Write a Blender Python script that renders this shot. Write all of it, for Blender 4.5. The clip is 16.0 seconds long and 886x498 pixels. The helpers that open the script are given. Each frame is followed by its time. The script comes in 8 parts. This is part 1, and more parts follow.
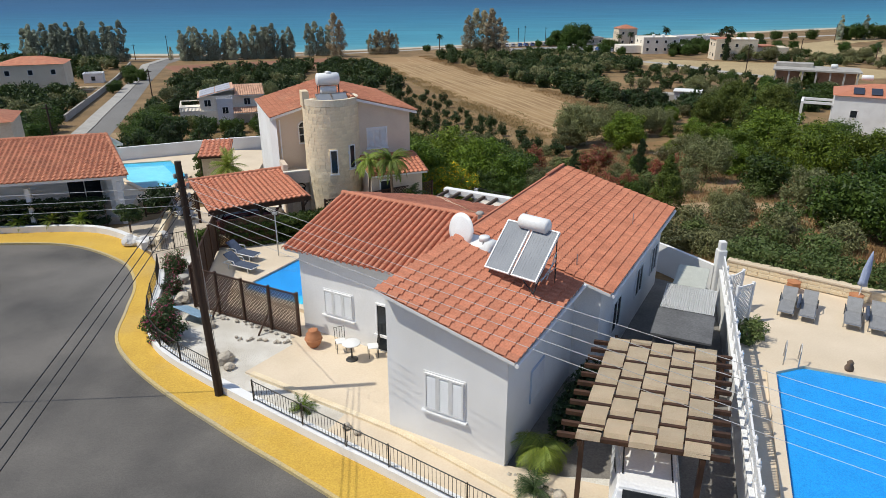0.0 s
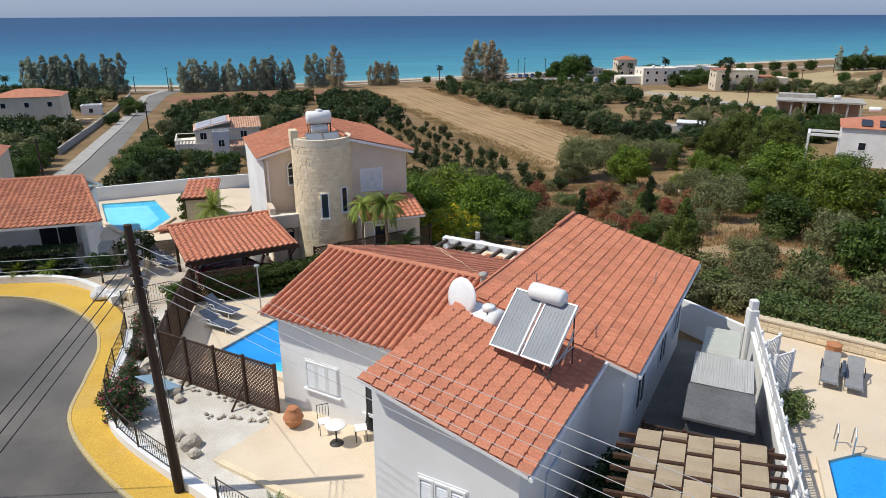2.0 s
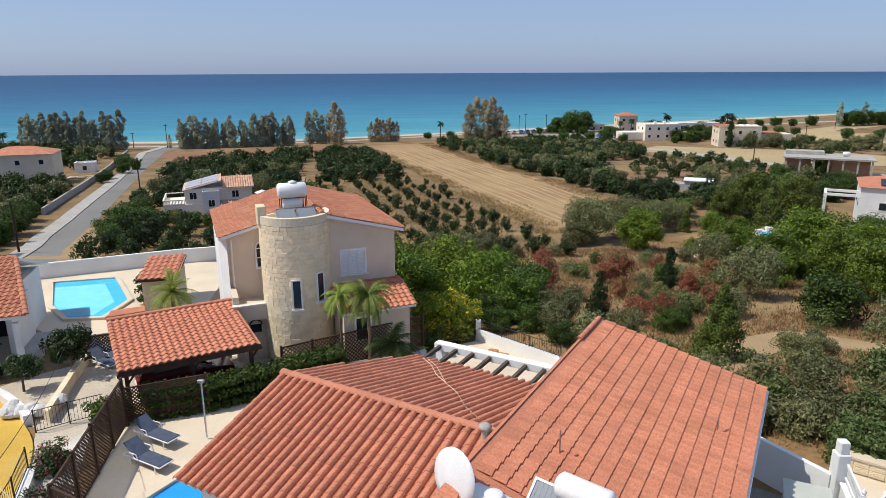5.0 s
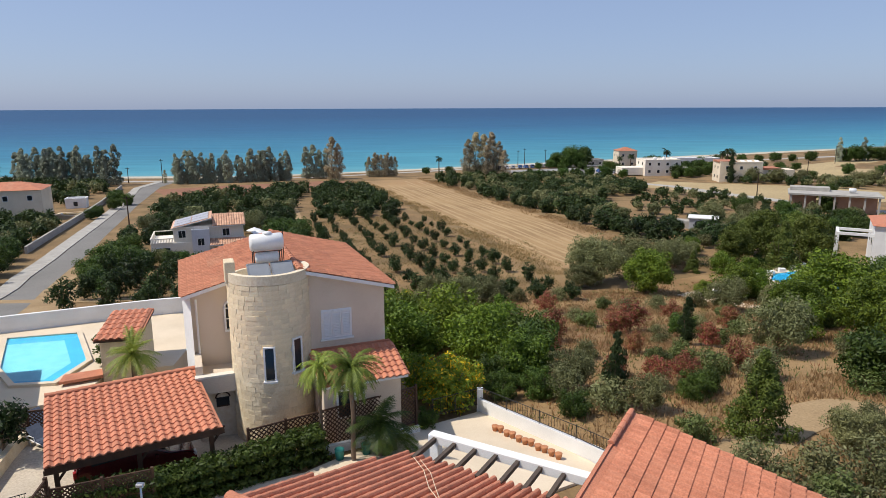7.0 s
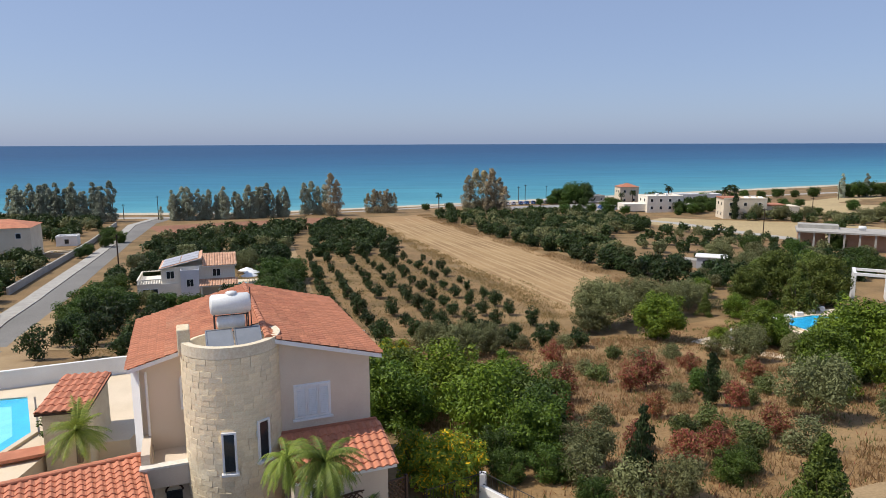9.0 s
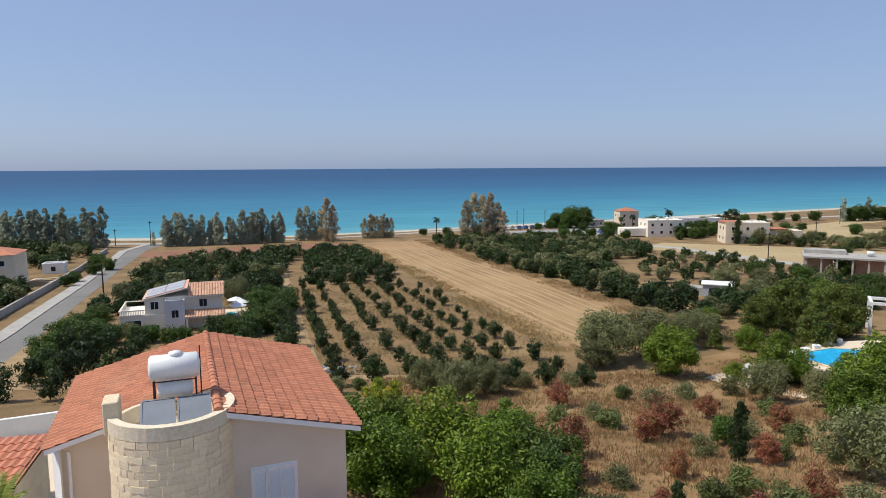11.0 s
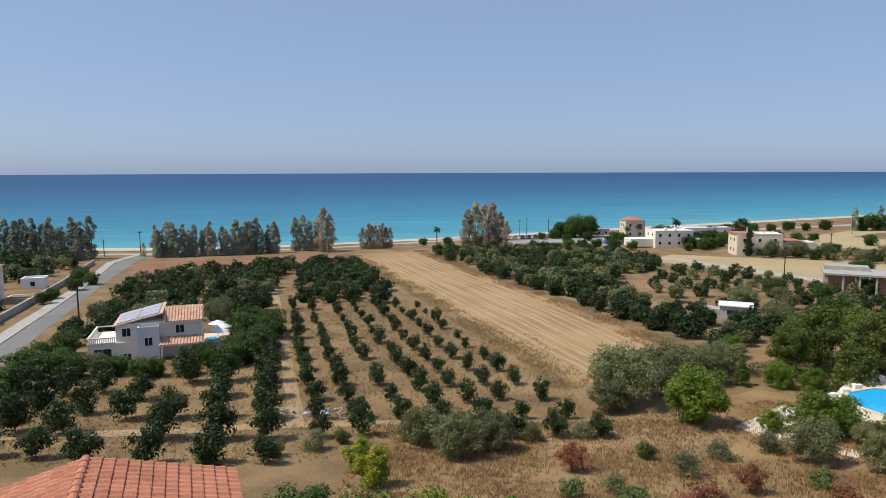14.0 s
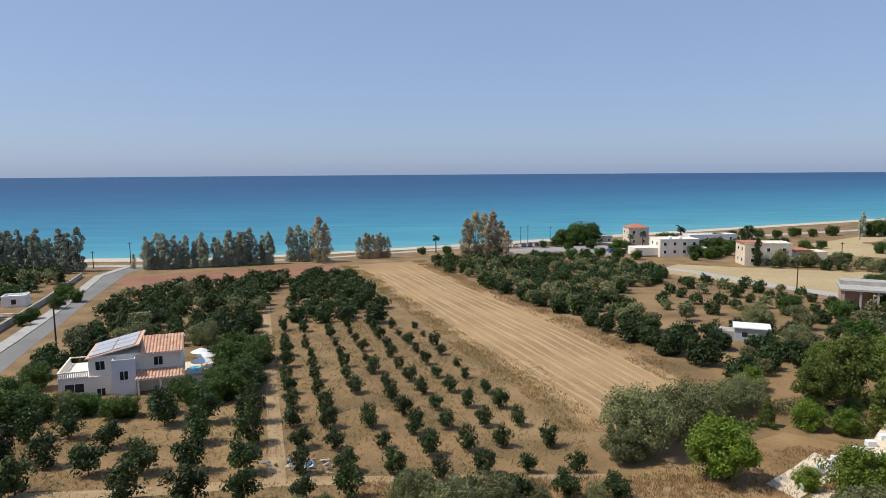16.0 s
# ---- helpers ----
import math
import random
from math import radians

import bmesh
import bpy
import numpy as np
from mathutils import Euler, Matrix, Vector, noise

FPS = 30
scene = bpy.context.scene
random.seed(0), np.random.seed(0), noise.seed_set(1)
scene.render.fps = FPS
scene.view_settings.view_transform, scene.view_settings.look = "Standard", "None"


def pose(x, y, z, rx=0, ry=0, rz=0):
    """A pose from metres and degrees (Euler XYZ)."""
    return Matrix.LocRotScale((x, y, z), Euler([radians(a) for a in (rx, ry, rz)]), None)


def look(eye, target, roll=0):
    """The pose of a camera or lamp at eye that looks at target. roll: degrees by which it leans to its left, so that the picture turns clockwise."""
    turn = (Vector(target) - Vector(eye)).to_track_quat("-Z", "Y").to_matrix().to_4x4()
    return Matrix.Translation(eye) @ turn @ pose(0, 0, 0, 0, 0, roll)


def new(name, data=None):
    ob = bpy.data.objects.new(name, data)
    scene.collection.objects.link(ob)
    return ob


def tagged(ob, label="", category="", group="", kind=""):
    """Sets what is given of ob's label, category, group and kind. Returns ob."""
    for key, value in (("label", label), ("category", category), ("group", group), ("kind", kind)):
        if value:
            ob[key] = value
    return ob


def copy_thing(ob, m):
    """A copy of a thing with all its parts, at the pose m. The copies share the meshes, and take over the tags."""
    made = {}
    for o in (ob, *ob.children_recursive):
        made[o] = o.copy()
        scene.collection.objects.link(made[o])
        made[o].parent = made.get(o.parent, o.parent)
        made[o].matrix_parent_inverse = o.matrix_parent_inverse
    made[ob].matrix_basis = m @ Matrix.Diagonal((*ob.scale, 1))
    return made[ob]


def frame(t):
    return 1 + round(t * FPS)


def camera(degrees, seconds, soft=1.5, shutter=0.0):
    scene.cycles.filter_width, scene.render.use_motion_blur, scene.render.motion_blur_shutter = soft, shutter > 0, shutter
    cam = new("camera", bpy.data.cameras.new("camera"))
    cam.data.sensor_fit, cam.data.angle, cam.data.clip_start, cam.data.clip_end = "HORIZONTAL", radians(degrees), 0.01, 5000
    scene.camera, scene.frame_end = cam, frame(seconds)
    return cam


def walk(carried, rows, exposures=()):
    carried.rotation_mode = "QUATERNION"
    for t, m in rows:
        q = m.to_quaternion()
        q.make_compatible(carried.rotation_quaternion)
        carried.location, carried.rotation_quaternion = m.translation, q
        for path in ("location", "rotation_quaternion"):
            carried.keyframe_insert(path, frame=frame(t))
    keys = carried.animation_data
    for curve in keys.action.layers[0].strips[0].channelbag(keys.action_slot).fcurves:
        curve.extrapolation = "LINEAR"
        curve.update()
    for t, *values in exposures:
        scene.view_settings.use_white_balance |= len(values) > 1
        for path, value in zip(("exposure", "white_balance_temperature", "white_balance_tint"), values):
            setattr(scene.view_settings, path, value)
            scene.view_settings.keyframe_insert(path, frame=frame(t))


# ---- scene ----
cam = camera(68.0, 16.0, soft=0.6)
PATH = [
    (0, (-0.354, 3.61, 13.573), (-0.395, 5.463, 12.819), -0.1),
    (0.5, (-0.33, 4.34, 13.579), (-0.371, 6.198, 12.841), -0.1),
    (1, (-0.321, 5.147, 13.568), (-0.363, 7.012, 12.847), -0.1),
    (1.5, (-0.339, 6.017, 13.592), (-0.381, 7.891, 12.894), -0.2),
    (2, (-0.343, 6.935, 13.621), (-0.386, 8.818, 12.947), -0.2),
    (2.5, (-0.314, 7.964, 13.625), (-0.358, 9.855, 12.975), -0.2),
    (3, (-0.264, 9.022, 13.633), (-0.309, 10.921, 13.008), -0.2),
    (3.5, (-0.198, 10.117, 13.655), (-0.243, 12.024, 13.054), -0.3),
    (4, (-0.163, 11.224, 13.663), (-0.209, 13.139, 13.087), -0.2),
    (4.2, (-0.084, 11.663, 13.639), (-0.135, 13.581, 13.075), -0.4),
    (6.3, (-0.129, 16.152, 13.738), (-0.174, 18.098, 13.278), -0.0),
    (6.5, (-0.128, 16.64, 13.731), (-0.173, 18.588, 13.282), -0.1),
    (7, (-0.11, 17.786, 13.73), (-0.155, 19.74, 13.306), -0.2),
    (7.5, (-0.08, 18.94, 13.791), (-0.125, 20.899, 13.393), -0.1),
    (8, (-0.051, 20.009, 13.786), (-0.096, 21.973, 13.412), -0.2),
    (8.5, (-0.05, 21.137, 13.815), (-0.096, 23.106, 13.468), -0.2),
    (9, (-0.045, 22.334, 13.825), (-0.091, 24.308, 13.505), -0.2),
    (11.3, (0.06, 27.564, 13.907), (0.02, 29.549, 13.667), -0.3),
    (11.5, (0.08, 28.047, 13.892), (0.036, 30.033, 13.656), -0.2),
    (12, (0.137, 29.285, 13.876), (0.092, 31.271, 13.64), -0.2),
    (12.5, (0.188, 30.652, 13.906), (0.143, 32.637, 13.67), -0.2),
    (13, (0.271, 32.227, 14.209), (0.225, 34.212, 13.973), -0.2),
    (13.5, (0.351, 33.903, 14.744), (0.305, 35.888, 14.507), -0.2),
    (14, (0.428, 35.591, 15.394), (0.382, 37.577, 15.158), -0.2),
    (14.5, (0.477, 37.246, 16.046), (0.431, 39.232, 15.811), -0.2),
    (15, (0.482, 38.961, 16.645), (0.437, 40.947, 16.411), -0.3),
    (15.5, (0.548, 40.732, 17.238), (0.503, 42.717, 17.005), -0.4),
    (16, (0.588, 42.568, 17.788), (0.542, 44.554, 17.556), -0.4),
]
walk(cam, [(t, look(eye, target, roll)) for t, eye, target, roll in PATH],
     ((0, -0.28, 6500, 9), (2, -0.2, 6500, 10), (4, -0.12, 6450, 10), (7, -0.09, 6700, 12), (9, -0.09, 6700, 12), (12, -0.1, 6550, 10), (16, -0.09, 6550, 10)))

# ---- world and sun ----
SUN = Vector((-0.988, -0.152, 1.51)).normalized()
world = bpy.data.worlds.new("world")
scene.world = world
world.use_nodes = True
wn = world.node_tree.nodes
sky = wn.new("ShaderNodeTexSky")
sky.sky_type = "NISHITA"
sky.sun_disc = False
sky.sun_elevation = math.asin(SUN.z)
sky.sun_rotation = math.atan2(SUN.x, SUN.y)
sky.altitude, sky.air_density, sky.dust_density, sky.ozone_density = 0, 0.8, 1.1, 3.6
wn["Background"].inputs["Strength"].default_value = 0.101
haze = wn.new("ShaderNodeMixRGB")  # summer haze over the clear sky
haze.inputs[0].default_value = 0.45
haze.inputs[2].default_value = (4.6, 6.15, 9.7, 1)
world.node_tree.links.new(sky.outputs[0], haze.inputs[1])
world.node_tree.links.new(haze.outputs[0], wn["Background"].inputs[0])
sun_data = bpy.data.lights.new("sun", "SUN")
sun_data.energy, sun_data.angle, sun_data.color = 4.45, radians(0.53), (1.0, 0.955, 0.85)
sun = new("sun", sun_data)
sun.matrix_world = look(SUN * 100, (0, 0, 0))

# ---- materials ----
MATS = {}


def surf(name, a, b, scale=3.0, rough=0.8, bump=0.2, fine=14.0, dark=None, stretch=None, vary=0.0, metal=0.0, spec=0.4, stain=0.5, dist=0.02, grit=0.45):
    """A surface whose colour wanders between a and b at two scales, with relief; dark: colour of stains; vary: spread between pieces."""
    if name in MATS:
        return MATS[name]
    m = bpy.data.materials.new(name)
    m.use_nodes = True
    nt = m.node_tree
    n, l = nt.nodes, nt.links
    p = n["Principled BSDF"]
    co = n.new("ShaderNodeTexCoord").outputs["Object"]
    if stretch:
        mp = n.new("ShaderNodeMapping")
        mp.inputs["Scale"].default_value = stretch
        l.new(co, mp.inputs[0])
        co = mp.outputs[0]
    big, small = n.new("ShaderNodeTexNoise"), n.new("ShaderNodeTexNoise")
    for t, s, d in ((big, scale, 4), (small, scale * fine, 3)):
        t.inputs["Scale"].default_value, t.inputs["Detail"].default_value = s, d
        l.new(co, t.inputs["Vector"])
    mix = n.new("ShaderNodeMixRGB")
    mix.inputs[1].default_value, mix.inputs[2].default_value = (*a, 1), (*b, 1)
    ramp = n.new("ShaderNodeValToRGB")
    ramp.color_ramp.elements[0].position, ramp.color_ramp.elements[1].position = 0.35, 0.66
    l.new(big.outputs[0], ramp.inputs[0])
    l.new(ramp.outputs[0], mix.inputs[0])
    col = mix.outputs[0]
    grain = n.new("ShaderNodeMixRGB")
    grain.blend_type = "OVERLAY"
    grain.inputs[0].default_value = grit
    l.new(col, grain.inputs[1])
    l.new(small.outputs[0], grain.inputs[2])
    col = grain.outputs[0]
    if dark:
        st = n.new("ShaderNodeTexNoise")
        st.inputs["Scale"].default_value, st.inputs["Detail"].default_value = scale * 0.37, 6
        l.new(co, st.inputs["Vector"])
        r2 = n.new("ShaderNodeValToRGB")
        r2.color_ramp.elements[0].position, r2.color_ramp.elements[1].position = 0.52, 0.75
        r2.color_ramp.elements[1].color = (stain, stain, stain, 1)
        l.new(st.outputs[0], r2.inputs[0])
        mk = n.new("ShaderNodeMixRGB")
        mk.inputs[2].default_value = (*dark, 1)
        l.new(r2.outputs[0], mk.inputs[0])
        l.new(col, mk.inputs[1])
        col = mk.outputs[0]
    if vary:
        info, geo = n.new("ShaderNodeObjectInfo"), n.new("ShaderNodeNewGeometry")
        add = n.new("ShaderNodeMath")
        add.operation = "ADD"
        l.new(info.outputs["Random"], add.inputs[0])
        l.new(geo.outputs["Random Per Island"], add.inputs[1])
        fr = n.new("ShaderNodeMath")
        fr.operation = "FRACT"
        l.new(add.outputs[0], fr.inputs[0])
        rng = n.new("ShaderNodeMapRange")
        rng.inputs["To Min"].default_value, rng.inputs["To Max"].default_value = 1 - vary, 1 + vary
        l.new(fr.outputs[0], rng.inputs["Value"])
        hsv = n.new("ShaderNodeHueSaturation")
        l.new(rng.outputs[0], hsv.inputs["Value"])
        l.new(col, hsv.inputs["Color"])
        col = hsv.outputs[0]
    l.new(col, p.inputs["Base Color"])
    p.inputs["Roughness"].default_value, p.inputs["Metallic"].default_value = rough, metal
    p.inputs["Specular IOR Level"].default_value = spec
    if bump:
        bp = n.new("ShaderNodeBump")
        bp.inputs["Strength"].default_value, bp.inputs["Distance"].default_value = bump, dist
        l.new(small.outputs[0], bp.inputs["Height"])
        l.new(bp.outputs[0], p.inputs["Normal"])
    MATS[name] = m
    return m


def leaf(name, a, b, c=None, glow=0.25, share=0.25):
    """Foliage: every leaf its own shade between a and b, some of colour c, and light shining through."""
    m = bpy.data.materials.new(name)
    m.use_nodes = True
    nt = m.node_tree
    n, l = nt.nodes, nt.links
    p = n["Principled BSDF"]
    geo, info = n.new("ShaderNodeNewGeometry"), n.new("ShaderNodeObjectInfo")
    ramp = n.new("ShaderNodeValToRGB")
    e = ramp.color_ramp.elements
    e[0].color, e[1].color = (*a, 1), (*b, 1)
    if c:
        e.new(0.98 - share).color = (*b, 1)
        e.new(1.0 - share).color = (*c, 1)
        e[-1].color = (*c, 1)
    l.new(geo.outputs["Random Per Island"], ramp.inputs[0])
    rng = n.new("ShaderNodeMapRange")
    rng.inputs["To Min"].default_value, rng.inputs["To Max"].default_value = 0.72, 1.25
    l.new(info.outputs["Random"], rng.inputs["Value"])
    hsv = n.new("ShaderNodeHueSaturation")
    l.new(rng.outputs[0], hsv.inputs["Value"])
    mul, wrap, tint = n.new("ShaderNodeMath"), n.new("ShaderNodeMath"), n.new("ShaderNodeMapRange")
    mul.operation, wrap.operation = "MULTIPLY", "FRACT"
    mul.inputs[1].default_value = 7.3
    tint.inputs["To Min"].default_value, tint.inputs["To Max"].default_value = 0.482, 0.508
    l.new(info.outputs["Random"], mul.inputs[0])
    l.new(mul.outputs[0], wrap.inputs[0])
    l.new(wrap.outputs[0], tint.inputs["Value"])
    l.new(tint.outputs[0], hsv.inputs["Hue"])
    l.new(ramp.outputs[0], hsv.inputs["Color"])
    l.new(hsv.outputs[0], p.inputs["Base Color"])
    p.inputs["Roughness"].default_value, p.inputs["Specular IOR Level"].default_value = 0.55, 0.3
    tr, mx = n.new("ShaderNodeBsdfTranslucent"), n.new("ShaderNodeMixShader")
    l.new(hsv.outputs[0], tr.inputs[0])
    mx.inputs[0].default_value = glow
    l.new(p.outputs[0], mx.inputs[1])
    l.new(tr.outputs[0], mx.inputs[2])
    l.new(mx.outputs[0], n["Material Output"].inputs[0])
    return m


PLASTER = surf("white_plaster", (0.80, 0.80, 0.79), (0.72, 0.715, 0.70), 0.6, 0.9, 0.15, 60, (0.55, 0.53, 0.49), stain=0.25)
CREAM = surf("cream_plaster", (0.66, 0.56, 0.45), (0.59, 0.495, 0.395), 0.6, 0.9, 0.15, 60, (0.42, 0.36, 0.29), stain=0.25)
FARWALL = surf("far_plaster", (0.76, 0.66, 0.51), (0.68, 0.58, 0.44), 0.4, 0.9, 0.1)
WHITE = surf("white_paint", (0.80, 0.80, 0.80), (0.74, 0.74, 0.73), 2, 0.45, 0.05)
TILE = surf("clay_tile", (0.54, 0.215, 0.125), (0.47, 0.175, 0.10), 1.6, 0.8, 0.35, 12, (0.32, 0.14, 0.09), vary=0.09, stain=0.35)
TILE_FAR = surf("weathered_tile", (0.50, 0.205, 0.115), (0.41, 0.155, 0.09), 1.2, 0.85, 0.3, 12, (0.42, 0.25, 0.16), vary=0.12, stain=0.35)
STONE = surf("limestone", (0.80, 0.68, 0.48), (0.70, 0.57, 0.38), 2.0, 0.9, 0.6, 9, (0.72, 0.63, 0.48), vary=0.07, dist=0.03)
ROCK = surf("rockery_stone", (0.50, 0.45, 0.37), (0.36, 0.31, 0.25), 2.0, 0.9, 0.8, 9, vary=0.2, dist=0.05)
PAVING = surf("pale_paving", (0.70, 0.585, 0.44), (0.63, 0.52, 0.38), 0.5, 0.85, 0.1, 30, (0.50, 0.41, 0.30), stain=0.4, grit=0.16)
CONCRETE = surf("grey_concrete", (0.42, 0.40, 0.36), (0.34, 0.32, 0.29), 0.8, 0.9, 0.25, 20, (0.24, 0.22, 0.2))
ASPHALT = surf("worn_asphalt", (0.15, 0.138, 0.124), (0.07, 0.066, 0.062), 0.22, 0.9, 0.4, 120, (0.20, 0.19, 0.175), stain=0.7)
YELLOW = surf("yellow_paint", (0.62, 0.39, 0.06), (0.54, 0.33, 0.05), 0.5, 0.8, 0.2, 40, (0.46, 0.37, 0.22), stain=0.6)
GRAVEL = surf("white_gravel", (0.70, 0.67, 0.61), (0.55, 0.51, 0.44), 0.7, 0.95, 0.8, 30, (0.34, 0.28, 0.21), dist=0.05)
BROWN_WOOD = surf("dark_stained_wood", (0.075, 0.035, 0.018), (0.045, 0.022, 0.013), 3, 0.7, 0.3, 8, stretch=(1, 1, 0.15))
POLE_WOOD = surf("tarred_pole_wood", (0.055, 0.032, 0.02), (0.032, 0.02, 0.014), 3, 0.8, 0.4, 8, stretch=(1, 1, 0.1))
CANVAS = surf("beige_canvas", (0.74, 0.61, 0.44), (0.68, 0.555, 0.39), 2, 0.9, 0.3, 20, vary=0.06)
IRON = surf("black_iron", (0.02, 0.02, 0.02), (0.035, 0.033, 0.03), 5, 0.5, 0.1)
STEEL = surf("galvanised_steel", (0.5, 0.5, 0.5), (0.42, 0.42, 0.42), 4, 0.35, 0.05, metal=0.9)
GREYPLASTIC = surf("grey_mesh_fabric", (0.27, 0.27, 0.27), (0.23, 0.23, 0.23), 5, 0.7, 0.2)
TERRACOTTA = surf("terracotta", (0.50, 0.22, 0.10), (0.42, 0.17, 0.08), 3, 0.75, 0.2)
SHEET = surf("white_corrugated_sheet", (0.80, 0.80, 0.78), (0.74, 0.73, 0.70), 1, 0.5, 0.1, grit=0.15)
GREYSHEET = surf("grey_roof_felt", (0.14, 0.14, 0.14), (0.10, 0.10, 0.10), 1, 0.8, 0.3)
TANK = surf("white_tank_enamel", (0.82, 0.82, 0.80), (0.76, 0.76, 0.74), 1, 0.3, 0.03, stain=0.3)
WIRE = surf("pale_cable", (0.5, 0.5, 0.5), (0.45, 0.45, 0.45), 3, 0.5, 0)
CARWHITE = surf("white_car_paint", (0.80, 0.80, 0.80), (0.78, 0.78, 0.78), 1, 0.2, 0, spec=0.6)
CARRED = surf("dark_red_car_paint", (0.10, 0.012, 0.015), (0.09, 0.01, 0.013), 1, 0.15, 0, spec=0.7)
BLACK = surf("black_rubber", (0.02, 0.02, 0.02), (0.03, 0.03, 0.03), 4, 0.7, 0.1)
REDLAMP = surf("red_plastic", (0.4, 0.02, 0.02), (0.35, 0.02, 0.02), 4, 0.3, 0)
BRICK = surf("red_block", (0.46, 0.29, 0.20), (0.38, 0.23, 0.155), 0.6, 0.9, 0.3)
BARK = surf("bark", (0.16, 0.11, 0.075), (0.10, 0.07, 0.05), 3, 0.9, 0.6, 6, stretch=(1, 1, 0.2))
SAND = surf("pale_sand_track", (0.37, 0.26, 0.14), (0.29, 0.195, 0.10), 0.3, 0.95, 0.4, 30, (0.36, 0.26, 0.15))
BLUECLOTH = surf("blue_cloth", (0.075, 0.095, 0.14), (0.055, 0.07, 0.11), 5, 0.8, 0.1)
POOLTILE = surf("pool_tile", (0.015, 0.25, 0.62), (0.012, 0.22, 0.56), 1.5, 0.3, 0.05)
POOLPALE = surf("pale_pool_tile", (0.05, 0.42, 0.66), (0.045, 0.38, 0.62), 1.5, 0.3, 0.05)
GLASS = surf("dark_window_glass", (0.03, 0.035, 0.04), (0.02, 0.025, 0.03), 1, 0.08, 0, spec=0.25)
COLLECTOR = surf("collector_glass", (0.23, 0.25, 0.28), (0.19, 0.21, 0.24), 1, 0.45, 0, spec=0.2, grit=0.08)
FIN = surf("collector_fin", (0.30, 0.32, 0.34), (0.27, 0.29, 0.31), 1, 0.5, 0, spec=0.2, grit=0.08)
DARKPANEL = surf("dark_solar_panel", (0.03, 0.035, 0.05), (0.025, 0.03, 0.045), 1, 0.15, 0, spec=0.6)

WATER = bpy.data.materials.new("pool_water")
WATER.use_nodes = True
pn = WATER.node_tree.nodes
wg = pn.new("ShaderNodeBsdfGlass")
wg.inputs["IOR"].default_value, wg.inputs["Roughness"].default_value = 1.33, 0.02
wg.inputs["Color"].default_value = (0.9, 0.98, 1, 1)
wnz, wbp = pn.new("ShaderNodeTexNoise"), pn.new("ShaderNodeBump")
wnz.inputs["Scale"].default_value = 2.0
wbp.inputs["Strength"].default_value, wbp.inputs["Distance"].default_value = 0.12, 0.05
WATER.node_tree.links.new(wnz.outputs[0], wbp.inputs["Height"])
WATER.node_tree.links.new(wbp.outputs[0], wg.inputs["Normal"])
WATER.node_tree.links.new(wg.outputs[0], pn["Material Output"].inputs[0])

SEA = bpy.data.materials.new("sea_water")
SEA.use_nodes = True
sn, sl = SEA.node_tree.nodes, SEA.node_tree.links
sp = sn["Principled BSDF"]
geo = sn.new("ShaderNodeNewGeometry")
sep = sn.new("ShaderNodeSeparateXYZ")
sl.new(geo.outputs["Position"], sep.inputs[0])
off = sn.new("ShaderNodeMath")
off.operation = "MULTIPLY_ADD"
off.inputs[1].default_value = -0.5
sl.new(sep.outputs[0], off.inputs[0])
sl.new(sep.outputs[1], off.inputs[2])
patch = sn.new("ShaderNodeTexNoise")
patch.inputs["Scale"].default_value, patch.inputs["Detail"].default_value = 0.006, 6
smap = sn.new("ShaderNodeMapping")
smap.inputs["Scale"].default_value = (0.35, 1.6, 1)
sl.new(geo.outputs["Position"], smap.inputs[0])
sl.new(smap.outputs[0], patch.inputs["Vector"])
warp = sn.new("ShaderNodeMath")
warp.operation = "MULTIPLY_ADD"
warp.inputs[1].default_value = 160
sl.new(patch.outputs[0], warp.inputs[0])
sl.new(off.outputs[0], warp.inputs[2])
depth = sn.new("ShaderNodeMapRange")
depth.inputs["From Min"].default_value, depth.inputs["From Max"].default_value = 400, 2200
sl.new(warp.outputs[0], depth.inputs["Value"])
sramp = sn.new("ShaderNodeValToRGB")
se = sramp.color_ramp.elements
se[0].color, se[1].color = (0.13, 0.33, 0.36, 1), (0.016, 0.068, 0.155, 1)
for pos, c in ((0.04, (0.06, 0.255, 0.33)), (0.14, (0.034, 0.175, 0.275)), (0.38, (0.02, 0.10, 0.20))):
    se.new(pos).color = (*c, 1)
sl.new(depth.outputs[0], sramp.inputs[0])
streak, sfine = sn.new("ShaderNodeMixRGB"), sn.new("ShaderNodeTexNoise")
streak.blend_type = "OVERLAY"
streak.inputs[0].default_value = 0.35
sfine.inputs["Scale"].default_value, sfine.inputs["Detail"].default_value = 0.05, 8
sl.new(smap.outputs[0], sfine.inputs["Vector"])
sl.new(sramp.outputs[0], streak.inputs[1])
sl.new(sfine.outputs[0], streak.inputs[2])
sl.new(streak.outputs[0], sp.inputs["Base Color"])
sp.inputs["Roughness"].default_value, sp.inputs["Specular IOR Level"].default_value = 0.5, 0.12
swave = sn.new("ShaderNodeTexNoise")
swave.inputs["Scale"].default_value, swave.inputs["Detail"].default_value = 0.25, 5
sl.new(smap.outputs[0], swave.inputs["Vector"])
sbump = sn.new("ShaderNodeBump")
sbump.inputs["Strength"].default_value, sbump.inputs["Distance"].default_value = 0.5, 0.6
sl.new(swave.outputs[0], sbump.inputs["Height"])
sl.new(sbump.outputs[0], sp.inputs["Normal"])

